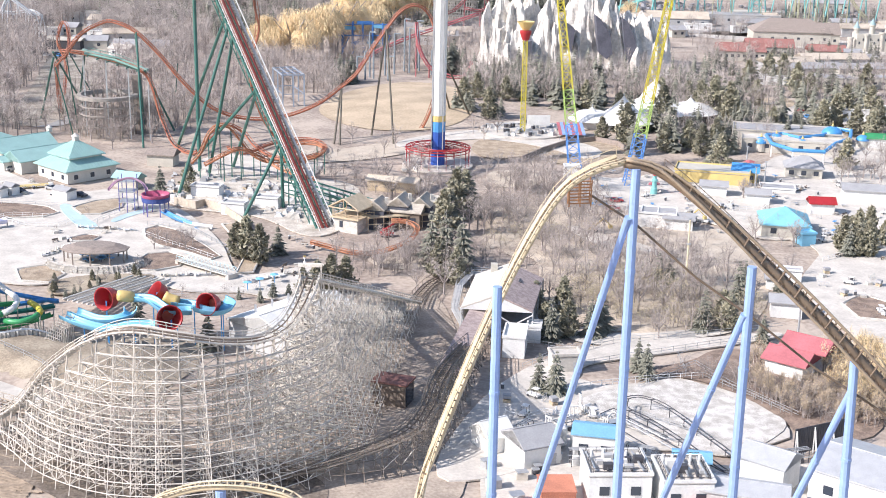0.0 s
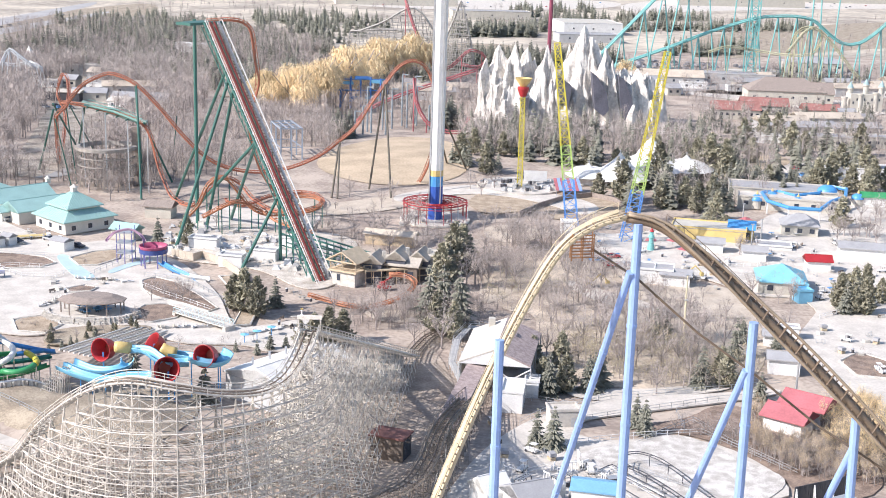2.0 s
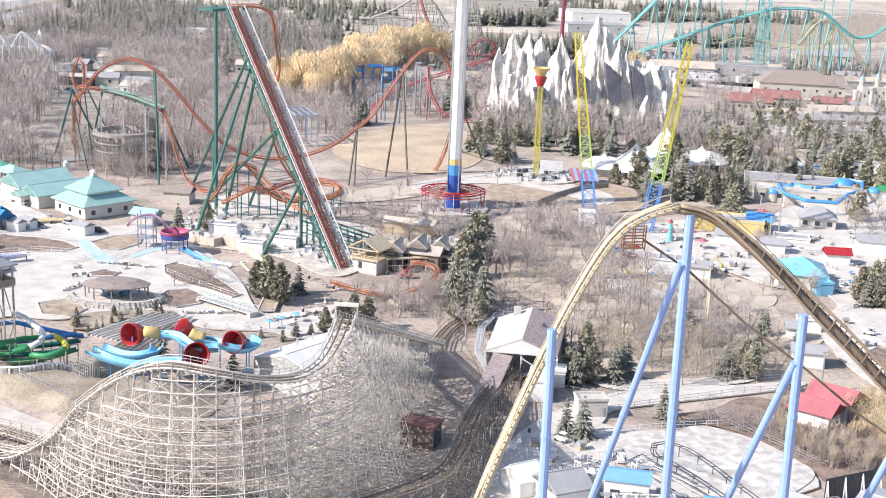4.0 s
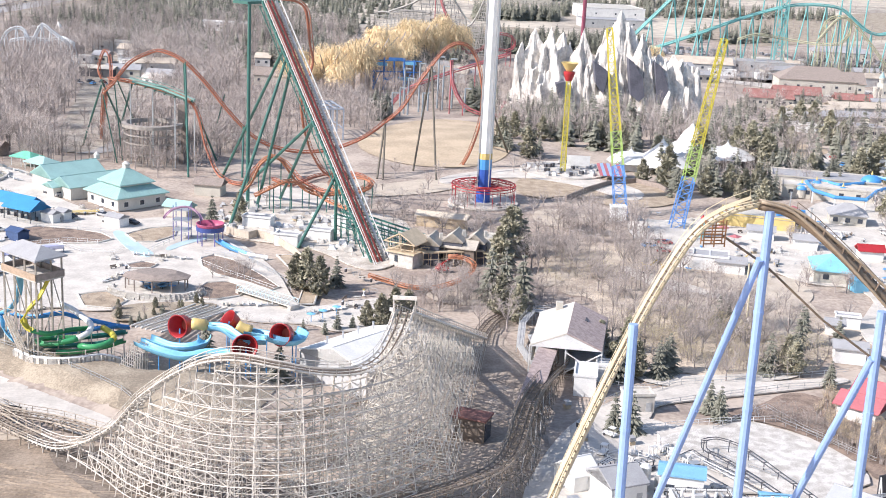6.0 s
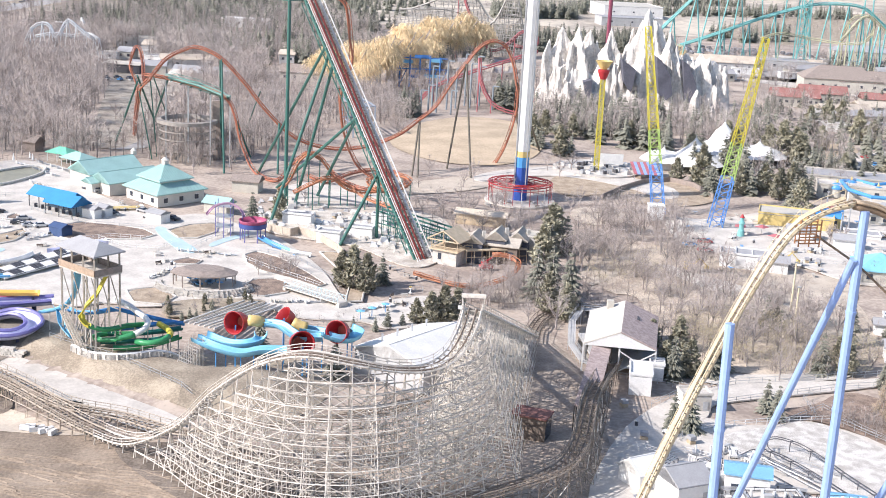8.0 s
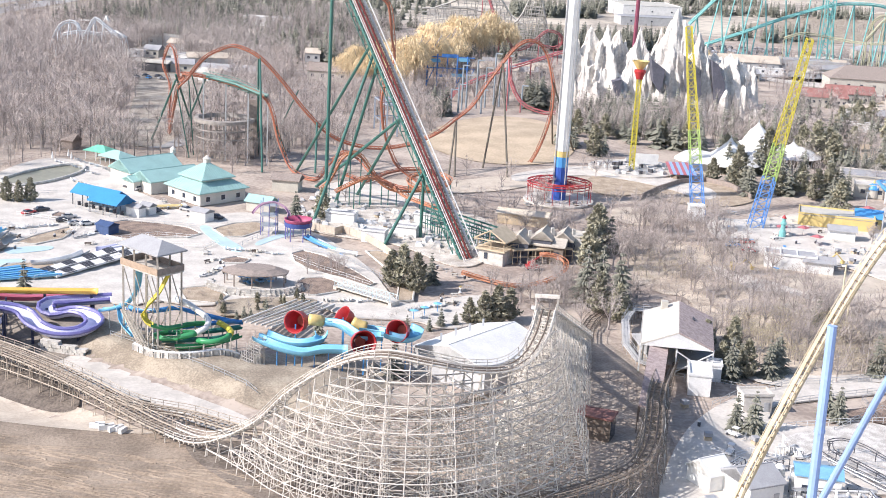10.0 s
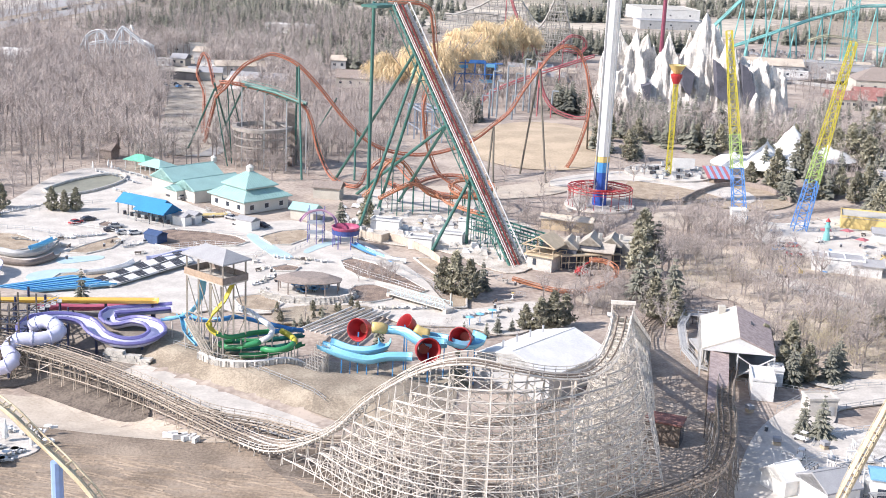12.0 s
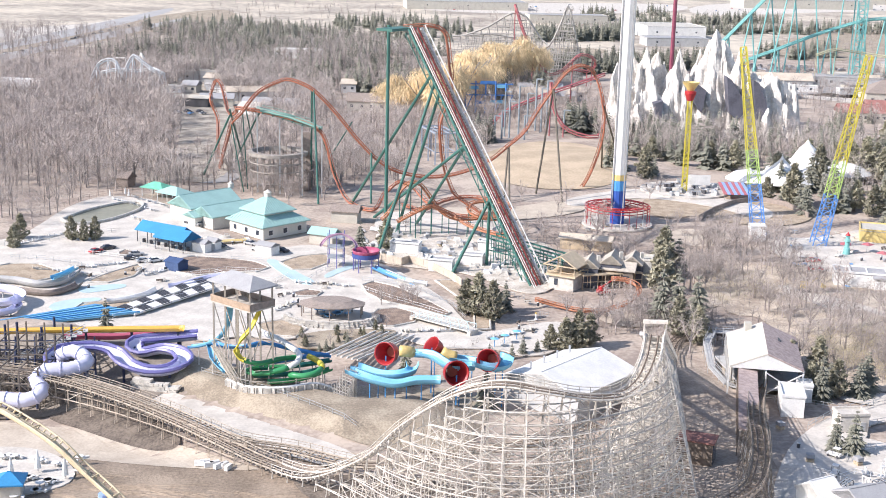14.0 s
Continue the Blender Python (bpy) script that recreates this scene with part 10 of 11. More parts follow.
forest("bare_woods", "leafless grey-brown woods,", BT, (M_BARK, M_TWIG),
       scatter([(-420, 830), (-170, 830), (-60, 1000), (-200, 1250), (-600, 1100)], 900, 31, 0.8, 1.3)
       + scatter([(-210, 760), (-20, 760), (0, 900), (-260, 900)], 420, 38, 0.8, 1.3)
       + scatter([(-330, 900), (-120, 900), (-60, 1050), (-330, 1050)], 300, 39, 0.8, 1.3)
       + scatter([(90, 540), (250, 560), (330, 720), (180, 640)], 70, 32) + scatter([(140, 690), (330, 740), (340, 800), (150, 770)], 90, 40, 0.6, 1.1) + scatter([(110, 790), (330, 820), (380, 1000), (120, 960)], 160, 41, 0.7, 1.1)
       + scatter([(-60, 620), (40, 640), (20, 760), (-60, 760)], 170, 33)
       + scatter([(150, 760), (420, 800), (500, 1000), (180, 1000)], 300, 34, 0.5, 1.0)
       + scatter([(216, 1080), (420, 1130), (520, 1330), (260, 1300)], 160, 42, 0.5, 0.9)
       + scatter([(-300, 1300), (600, 1300), (900, 1700), (-400, 1700)], 420, 35, 0.5, 0.9)
       + scatter([(-128, 470), (-95, 475), (-90, 500), (-120, 500)], 30, 36)
       + scatter([(-210, 400), (-192, 395), (-188, 430), (-170, 452), (-150, 455), (-200, 480), (-260, 480)], 80, 37))
forest("spruce_woods", "dark green spruce stand,", CT, (M_BARK, M_NEEDLE),
       scatter([(20, 620), (40, 560), (60, 560), (70, 625)], 30, 41) + scatter([(-10, 900), (140, 960), (140, 1040), (0, 1000)], 230, 42, 1.0, 1.5)
       + scatter([(130, 630), (250, 680), (290, 745), (150, 720)], 50, 43, 0.7, 1.2) + scatter([(-330, 900), (-120, 900), (-60, 1050), (-330, 1050)], 190, 44, 0.9, 1.6)
       + scatter([(230, 820), (420, 860), (420, 960), (240, 930)], 70, 45) + scatter([(110, 470), (150, 480), (160, 530), (120, 520)], 22, 46, 0.8, 1.2)
       + scatter([(150, 560), (260, 640), (280, 700), (170, 640)], 22, 47)
       + scatter([(-6, 622), (12, 626), (14, 648), (-2, 646)], 22, 48, 1.2, 1.7) + scatter([(-48, 584), (-38, 590), (-42, 606), (-52, 600)], 9, 49, 0.9, 1.4) + scatter([(-38, 780), (-24, 780), (-26, 800), (-40, 800)], 10, 50, 1.2, 1.7) + scatter([(-10, 780), (0, 780), (0, 800), (-12, 800)], 8, 51, 1.2, 1.7))

# small things on the pool deck
r = np.random.default_rng(202)
for row, (px, qx) in enumerate((((-186.6, 371.8, 0.0), (-178.7, 384.8, 0.0)), ((-140.3, 339.2, 0.0), (-134.8, 349.6, 0.0)), ((-98.0, 337.0, 0.0), (-82.9, 334.7, 0.0)), ((-66.4, 294.8, 0.0), (-54.0, 296.6, 0.0)), ((-161.1, 345.2, 0.0), (-150.2, 352.2, 0.0)), ((-45.6, 290.9, 0.0), (-34.4, 299.3, 0.0)), ((-99.2, 309.3, 0.0), (-96.0, 317.6, 0.0)), ((-173.3, 343.1, 0.0), (-157.8, 339.4, 0.0)), ((-176.5, 440.5, 0.0), (-158.0, 423.0, 0.0)), ((-172.0, 446.0, 0.0), (-153.0, 427.5, 0.0)), ((-163.0, 412.0, 0.0), (-155.0, 404.0, 0.0)))):
    p, q = Vector(px), Vector(qx)
    for k in range(11):
        c = p.lerp(q, k / 10) + Vector((r.uniform(-0.4, 0.4), r.uniform(-0.6, 0.6), 0))
        m = [M_WHITE, M_STEEL, M_WHITE, M_OFFWHITE][(row + k // 4) % 4]
        th = thing("lounge_chair", "stacked plastic pool lounger on the pale deck", "lounger", (c.x, c.y, 0.35), "pool loungers")
        rz = 0.6 + r.uniform(-0.3, 0.3)
        part("seat", Geo().box((c.x, c.y, 0.75), (1.8, 0.65, 0.12), rz), m, th)
        part("backrest", Geo().box((c.x - 0.9 * math.cos(rz), c.y - 0.9 * math.sin(rz), 1.05), (0.12, 0.65, 0.7), rz), m, th)
        part("leg", Geo().box((c.x, c.y, 0.5), (1.5, 0.5, 0.4), rz), M_STEEL, th)

for x, y, sc in [(-48.1, 310.8, 1.2), (-44.4, 307.3, 1.1), (-51.0, 312.9, 1.0), (-27.7, 284.3, 0.9), (-24.5, 285.9, 1.0), (-21.4, 289.7, 0.9), (-31.1, 285.2, 0.7), (5.1, 293.4, 1.0), (1.0, 297.5, 1.1), (22.9, 274.7, 0.9), (29.4, 275.3, 0.9), (109.9, 329.5, 1.1), (116.0, 336.7, 1.0), (120.8, 341.7, 1.0), (61.6, 471.4, 1.1), (82.3, 454.7, 1.1), (97.6, 429.5, 1.3), (120.9, 516.0, 1.4), (110.1, 526.5, 1.3), (153.2, 498.3, 1.2), (20.2, 509.4, 1.3), (16.7, 548.5, 1.2), (53.2, 541.9, 1.2), (62.4, 536.9, 1.3), (29.2, 551.0, 1.2), (140.7, 559.3, 1.3), (131.9, 494.6, 1.1), (109.2, 553.0, 1.2)]:
    PINE[int(rng.integers(3))].at(x, y, sc)
for x, y, sc in [(-173.8, 379.4, 0.8), (-169.7, 378.7, 0.7), (-166.8, 380.7, 0.8), (-189.5, 378.9, 0.9), (-187.8, 367.9, 0.8)]:
    PINE[int(rng.integers(3))].at(x, y, sc)
for x, y, sc in [(-130.6, 456.7, 1.0), (-125.9, 453.4, 1.1), (-122.6, 458.4, 1.0), (-117.6, 453.1, 1.0), (-112.5, 454.1, 1.0), (-136.0, 463.1, 1.1), (-104.4, 464.4, 0.9), (-130.8, 469.8, 1.2), (-118.3, 472.5, 1.1), (-111.3, 468.4, 1.1), (-71.3, 404.7, 0.6), (-26.8, 404.7, 0.9), (-32.6, 395.7, 0.8), (-38.0, 398.6, 0.7), (-16.1, 398.7, 0.8), (24.6, 390.6, 1.0), (27.4, 376.8, 1.0), (36.0, 385.3, 1.1), (40.2, 372.1, 1.1), (15.2, 355.1, 1.0), (2.8, 304.5, 0.9), (2.2, 286.7, 1.1), (0.3, 297.3, 1.0), (-24.0, 287.4, 0.7), (-73.8, 300.8, 0.4), (-70.8, 298.8, 0.4), (47.1, 310.8, 1.1), (57.7, 322.2, 1.1), (36.2, 291.2, 1.0), (43.5, 288.0, 1.0), (39.8, 341.1, 1.0), (49.4, 354.4, 1.1), (-15.4, 451.6, 0.9), (-19.0, 441.2, 0.8), (-31.6, 458.4, 0.8)]:
    BARE[int(rng.integers(4))].at(x, y, sc)
for x, y, sc in [(-88.1, 269.8, 0.3), (-87.2, 274.7, 0.3), (-85.0, 277.4, 0.3), (-83.7, 280.1, 0.3), (-81.9, 278.7, 0.3), (-79.0, 283.3, 0.4), (-64.1, 258.6, 0.9), (-40.4, 278.5, 0.4), (-37.7, 281.3, 0.5), (-34.3, 283.0, 0.4), (-135.9, 282.8, 0.9), (-45.6, 280.3, 0.3), (-31.5, 286.4, 0.5)]:
    SPRUCE[int(rng.integers(4))].at(x, y, sc)
# white terrace with folded parasols
poly_sheet("pavement", [(-147, 210), (-134, 213), (-126, 211), (-119, 204), (-118, 197), (-125, 192), (-138, 189)], 2.6, M_CONC, "pale cafe terrace", "pavement", depth=2.4)
r = np.random.default_rng(5)
for k in range(34):
    c = Vector((-130.1, 199.6, 2.4)) + Vector((r.uniform(-13, 12), r.uniform(-9, 8), 0))
    th = thing("cafe_table", "white round table on the pale terrace", "table", (c.x, c.y, 2.6), "terrace tables")
    part("top", Geo().lathe([(0, 1.12), (0.75, 1.12), (0.75, 1.2), (0, 1.2)], (c.x, c.y, 2.2), 10), M_WHITE, th)
    part("leg", Geo().bar((c.x, c.y, 2.6), (c.x, c.y, 3.35), 0.12), M_STEEL, th)
    part("bench", Geo().box((c.x + 1, c.y + 0.4, 3.0), (0.5, 1.2, 0.4), r.uniform(0, 3)), M_WHITE, th)
for px in ((-125.1, 201.7, 2.4), (-119.6, 199.3, 2.4), (-128.7, 198.6, 2.4)):
    th = thing("parasol", "tall folded white parasol on the terrace", "parasol", px, "parasols")
    part("pole", Geo().bar((px[0], px[1], 2.5), (px[0], px[1], 6.4), 0.08), M_STEEL, th)
    part("canopy", Geo().lathe([(0.6, 1.0), (0.42, 2.6), (0.06, 4.4)], (px[0], px[1], 2.4), 8), M_TENT, th)
building("kiosk", "small kiosk with a blue hipped roof on the terrace", "kiosk", -126.7, 192.4, 4, 4, 2.6, 10, "hip", 1.4, M_OFFWHITE, M_AQUA, z0=2.5)
# footbridge over the channel
th = thing("footbridge", "pale aqua railed footbridge over the lazy river", "bridge", (-57.0, 305.6, 0.0))
a, b = Vector((-64.0, 305.9, 1.4)), Vector((-49.5, 294.6, 1.4))
dd = (b - a).normalized()
sd = Vector((-dd.y, dd.x, 0))
part("deck", Geo().box((a + b) / 2, ((b - a).length, 3.2, 0.3), math.atan2(dd.y, dd.x)), M_CONC, th)
for q in (-1.6, 1.6):
    part("handrail", Geo().bar(a + sd * q + Vector((0, 0, 1.3)), b + sd * q + Vector((0, 0, 1.3)), 0.09), M_POOL, th)
    for k in range(14):
        p = a.lerp(b, k / 13) + sd * q
        part("post", Geo().bar(p, p + Vector((0, 0, 1.3)), 0.07), M_POOL, th)
        if k < 13:
            e = a.lerp(b, (k + 1) / 13) + sd * q
            part("brace", Geo().bar(p, e + Vector((0, 0, 1.3)), 0.05), M_POOL, th)
for k in (0.0, 1.0):
    p = a.lerp(b, k)
    part("pier", Geo().box((p.x, p.y, 0.8), (1.0, 3.2, 1.4), math.atan2(dd.y, dd.x)), M_CONC, th)
# barrier blocks on the dirt
for k in range(7):
    p = Vector((-98.2, 207.4, 2.2)).lerp(Vector((-92.8, 206.0, 2.2)), k / 6)
    th = thing("barrier_block", "white concrete barrier block on the dirt", "barrier", (p.x, p.y, 2.3), "barrier blocks")
    part("block", Geo().box((p.x, p.y + (k % 2) * 0.8, 2.75), (1.7, 0.7, 0.9), 0.2 * k), M_WHITE, th)
# track ties stacked by the path
for k in range(6):
    p = Vector((-96.4, 220.1, 2.3)) + Vector((k * 0.9, -k * 0.25, 0))
    th = thing("timber_stack", "stack of weathered timbers beside the track", "timber", (p.x, p.y, 2.3), "timber stacks")
    part("beam", Geo().box((p.x, p.y, 2.8), (0.5, 4, 0.9), 1.3), M_WOOD, th)

# taller bare trees standing in the brush
for x, y, s_, _ in scatter([(17, 364), (48, 373), (60, 332), (72, 294), (72, 262), (53, 259), (29, 267), (28, 319)], 46, 501, 0.7, 1.15) + scatter([(49, 320), (66, 321), (71, 285), (55, 261), (43, 264)], 14, 502, 0.6, 1.0) + scatter([(95, 371), (104, 346), (94, 304), (80, 286), (81, 323)], 9, 503, 0.5, 0.8):
    BARE[int(rng.integers(4))].at(x, y, s_)
for x, y, s_, _ in scatter([(-34, 438), (-11, 440), (5, 391), (15, 371), (-2, 356), (-27, 388)], 14, 504, 0.6, 1.1) + scatter([(-187, 582), (-133, 479), (-112, 481), (-97, 451), (-114, 439), (-153, 488)], 14, 505, 0.7, 1.1):
    BARE[int(rng.integers(4))].at(x, y, s_)
# timber ramp beside the station
rp_ = thing("queue_ramp", "pale grey timber ramp with railings beside the station", "ramp", (6.5, 281.0, 0.0))
for a, b in zip([(16.2, 293.4, 3.2), (8.7, 294.0, 3.2), (5.8, 285.7, 2.6), (4.5, 272.1, 1.6), (6.4, 263.3, 0.8)], [(8.7, 294.0, 3.2), (5.8, 285.7, 2.6), (4.5, 272.1, 1.6), (6.4, 263.3, 0.8), (9.4, 262.0, 0.4)]):
    a, b = Vector(a), Vector(b)
    sd = Vector((b.y - a.y, a.x - b.x, 0)).normalized() * 0.8
    part("deck", Geo().add([a + sd, b + sd, b - sd, a - sd] + [v - Vector((0, 0, 0.25)) for v in (a + sd, b + sd, b - sd, a - sd)], [(0, 1, 2, 3), (7, 6, 5, 4), (0, 4, 5, 1), (1, 5, 6, 2), (2, 6, 7, 3), (3, 7, 4, 0)]), M_GREYWALL, rp_)
    for q in (sd, -sd):
        for h in (0.55, 1.1):
            part("rail", Geo().bar(a + q + Vector((0, 0, h)), b + q + Vector((0, 0, h)), 0.05), M_GREYWALL, rp_)
        for k in range(4):
            p = a.lerp(b, k / 3) + q
            part("post", Geo().bar((p.x, p.y, 0), p + Vector((0, 0, 1.1)), 0.07), M_GREYWALL, rp_)

# far rows of dark trees and pale sheds
forest("spruce_woods", "dark distant tree rows,", CT, (M_BARK, M_NEEDLE), scatter([(100, 1392), (164, 1450), (146, 1327), (88, 1278)], 40, 601, 1.0, 1.6) + scatter([(198, 1113), (282, 1171), (263, 1100), (186, 1059)], 40, 602, 1.0, 1.5) + scatter([(-303, 1114), (-243, 1230), (-186, 1247), (-147, 1018), (-227, 975)], 190, 603, 0.9, 1.5) + scatter([(-203, 1408), (-101, 1442), (-45, 1289), (-85, 1085), (-157, 1123)], 160, 604, 0.9, 1.5) + scatter([(-370, 1239), (-296, 1350), (-198, 1225), (-186, 1045), (-302, 1064)], 170, 605, 0.9, 1.5) + scatter([(10, 1195), (92, 1225), (96, 1285), (14, 1260)], 130, 606, 1.2, 1.7) + scatter([(100, 1195), (120, 1185), (170, 1240), (150, 1255)], 16, 608, 0.9, 1.3) + scatter([(180, 1330), (420, 1420), (430, 1500), (190, 1400)], 150, 609, 0.9, 1.5) + scatter([(120, 1440), (330, 1560), (320, 1640), (120, 1500)], 120, 610, 0.9, 1.5) + scatter([(88, 1672), (200, 1752), (197, 1606), (80, 1502)], 50, 607, 1, 1.6))


# ---- small loose things ----
def bench():
    th = thing("bench", "weathered park bench standing on the paving", "bench", (0, 0, 0), "park benches")
    part("seat", Geo().box((0, 0, 0.45), (1.8, 0.5, 0.08)), M_WOODDK, th)
    part("backrest", Geo().box((0, 0.26, 0.75), (1.8, 0.07, 0.4)), M_WOODDK, th)
    for x in (-0.7, 0.7):
        part("leg", Geo().box((x, 0, 0.22), (0.08, 0.5, 0.45)), M_DARK, th)
    return th


def bin_():
    th = thing("litter_bin", "dark round litter bin with a domed lid", "bin", (0, 0, 0), "litter bins")
    part("body", Geo().lathe([(0.32, 0), (0.36, 0.9), (0.3, 0.92)], (0, 0, 0), 10), M_DARK, th)
    part("lid", Geo().lathe([(0.38, 0.9), (0.3, 1.1), (0, 1.2)], (0, 0, 0), 10), M_STEEL, th)
    return th


def planter():
    th = thing("planter", "square concrete planter with a clipped bare shrub", "planter", (0, 0, 0), "planters")
    part("tub", Geo().box((0, 0, 0.35), (1.4, 1.4, 0.7)), M_STONE, th)
    w_, f_ = bare_template(7, 1.8, 0.6, 60)
    part("shrub", Geo().add([Vector(v) + Vector((0, 0, 0.6)) for v in f_.v], f_.f), M_MULCH, th, "dry brown shrub")
    return th


def cart():
    th = thing("utility_cart", "white electric utility cart with an open bed", "cart", (0, 0, 0), "utility carts")
    part("chassis", Geo().box((0, 0, 0.55), (2.6, 1.2, 0.4)), M_WHITE, th)
    part("roof", Geo().box((0.5, 0, 1.85), (1.3, 1.2, 0.08)), M_WHITE, th)
    for x, y in ((-0.1, -0.55), (-0.1, 0.55), (1.1, -0.55), (1.1, 0.55)):
        part("post", Geo().bar((x, y, 0.7), (x, y, 1.82), 0.04), M_DARK, th)
    for x, y in ((-0.9, -0.55), (-0.9, 0.55), (0.9, -0.55), (0.9, 0.55)):
        part("wheel", Geo().bar((x, y - 0.1, 0.28), (x, y + 0.1, 0.28), 0.28, 0.28, 8), M_DARK, th)
    return th


def pallet():
    th = thing("pallet_stack", "stack of pallets under a grey sheet", "pallets", (0, 0, 0), "pallet stacks")
    for k in range(3):
        part("pallet", Geo().box((0.05 * (k % 2), 0, 0.1 + 0.2 * k), (1.4, 1.2, 0.14)), M_PINE, th)
    part("sheet", Geo().box((0, 0, 1.15), (1.5, 1.3, 0.7)), M_GREYROOF, th)
    return th


def table():
    th = thing("picnic_table", "pale picnic table with two bench seats", "table", (0, 0, 0), "picnic tables")
    part("top", Geo().box((0, 0, 0.75), (1.8, 0.8, 0.07)), M_OFFWHITE, th)
    for y in (-0.75, 0.75):
        part("seat", Geo().box((0, y, 0.45), (1.8, 0.3, 0.06)), M_OFFWHITE, th)
    for x in (-0.7, 0.7):
        part("frame", Geo().bar((x, -0.75, 0), (x, 0.4, 0.75), 0.05).bar((x, 0.75, 0), (x, -0.4, 0.75), 0.05), M_STEEL, th)
    return th


def sunshade():
    th = thing("sunshade", "square sunshade on a steel post", "sunshade", (0, 0, 0), "sunshades")
    part("post", Geo().bar((0, 0, 0), (0, 0, 2.7), 0.06), M_STEEL, th)
    part("canopy", Geo().add([(-1.7, -1.7, 2.5), (1.7, -1.7, 2.5), (1.7, 1.7, 2.5), (-1.7, 1.7, 2.5), (0, 0, 3.2), (0, 0, 3.1)], [(0, 1, 4), (1, 2, 4), (2, 3, 4), (3, 0, 4), (1, 0, 5), (2, 1, 5), (3, 2, 5), (0, 3, 5)]), M_ROOFRED, th, "dull red canopy")
    return th


def gate_panel():
    th = thing("crowd_barrier", "steel crowd barrier panel on two feet", "barrier", (0, 0, 0), "crowd barriers")
    part("frame", Geo().bar((-1.2, 0, 0.15), (-1.2, 0, 1.1), 0.05).bar((1.2, 0, 0.15), (1.2, 0, 1.1), 0.05).bar((-1.2, 0, 1.1), (1.2, 0, 1.1), 0.05).bar((-1.2, 0, 0.25), (1.2, 0, 0.25), 0.05), M_STEEL, th)
    for k in range(0, 7, 2):
        part("bar", Geo().bar((-0.9 + k * 0.3, 0, 0.25), (-0.9 + k * 0.3, 0, 1.1), 0.03), M_STEEL, th)
    for x in (-0.9, 0.9):
        part("foot", Geo().box((x, 0, 0.08), (0.1, 0.7, 0.16)), M_STEEL, th)
    return th


LOOSE = [f() for f in (bench, bin_, planter, cart, pallet, table, sunshade, gate_panel)]
used = set()
for poly, n, seed, kinds, z in (([(-168, 356), (-139, 353), (-133, 335), (-153, 321)], 14, 701, (0, 1, 5, 7), 0.35), ([(-105, 335), (-84, 340), (-79, 318), (-95, 306)], 10, 702, (0, 1, 5, 2), 0.35), ([(-43, 333), (-25, 324), (-29, 299), (-43, 293)], 14, 703, (0, 1, 5, 7), 0.35), ([(59, 420), (81, 414), (108, 433), (135, 419), (127, 380), (99, 378), (65, 375)], 30, 704, (0, 1, 2, 3, 5, 6, 7), 0.36),
                                ([(114, 372), (137, 374), (114, 305), (98, 309)], 18, 705, (0, 2, 3, 5, 7), 0.36), ([(11, 239), (23, 246), (27, 229), (20, 213), (12, 212)], 6, 706, (3, 4, 4, 7, 1), 0.35), ([(-12, 425), (14, 428), (12, 413), (-13, 410)], 14, 707, (0, 2, 4, 7), 0.1), ([(-84, 387), (-52, 391), (-52, 356), (-79, 359)], 16, 708, (3, 4, 4, 7), 0.3), ([(-140, 388), (-115, 391), (-111, 373), (-134, 367)], 16, 709, (1, 3, 5, 7), 0.35), ([(28, 497), (51, 499), (51, 475), (29, 472)], 12, 710, (0, 1, 4, 7), 0.35)):
    for i, (x, y, _, a_) in enumerate(scatter(poly, n, seed)):
        k = kinds[i % len(kinds)]
        mt = Matrix.Translation((x, y, z)) @ Matrix.Rotation(a_, 4, "Z")
        if k in used:
            copy_thing(LOOSE[k], Matrix.Identity(4)).matrix_basis = mt
        else:
            used.add(k)
            LOOSE[k].matrix_basis = mt

# dry reeds and golden shrubs below the red-roofed house
RD = [bare_template(180 + k, 3.6, 0.22, 60) for k in range(3)]
forest("dry_reeds", "tall tan reeds and dry shrubs,", RD, (M_BARK, mat("tan_reed_stems", (0.62, 0.5, 0.36), 0.95, var=0.3, scale=0.3, island=0.35, bump=0)), scatter([(61, 239), (68, 250), (73, 241), (79, 238), (92, 241), (97, 232), (90, 211), (69, 217), (66, 219), (63, 229)], 480, 801, 0.7, 1.4))
forest("golden_brush", "golden leafless willow shrubs,", RD, (M_BARK, M_WILLOW), scatter([(79, 246), (88, 253), (95, 244), (92, 224), (80, 221), (76, 228)], 240, 802, 0.9, 1.9))
for pts, lab in (([(13.5, 217.1, 0.0), (17.5, 214.4, 0.0), (20.8, 217.0, 0.0), (25.8, 214.3, 0.0)], "white yard railing beside the sheds"), ([(26.0, 227.9, -0.0), (32.9, 231.1, 0.0), (42.2, 234.0, 0.0), (53.8, 236.4, 0.0)], "white railing along the yard edge"), ([(53.8, 236.4, 0.0), (61.5, 226.0, -0.0), (66.5, 218.2, 0.0)], "steel fence along the reeds"), ([(31.0, 215.1, 0.0), (36.6, 218.5, 0.0), (43.0, 212.9, 0.0), (49.9, 206.7, 0.0)], "grey railing along the small coaster"), ([(100.0, 387.9, 0.0), (99.3, 370.5, 0.0), (94.3, 357.2, 0.0)], "white queue railing by the stall"), ([(101.4, 318.8, 0.0), (109.1, 324.6, 0.0), (123.7, 336.5, 0.0), (132.2, 342.9, 0.0)], "white railing round the planted corner"),
                 ([(88.8, 369.5, 0.0), (97.9, 371.7, 0.0), (96.5, 362.5, 0.0), (87.9, 357.9, 0.0)], "white queue railing at the midway"), ([(106.3, 378.0, 0.0), (113.9, 380.1, 0.0), (111.5, 365.2, 0.0), (104.2, 363.2, 0.0)], "grey queue railing at the midway")):
    fence(pts, lab, 1.2, 2.2, M_WHITE if "white" in lab else M_STEEL)
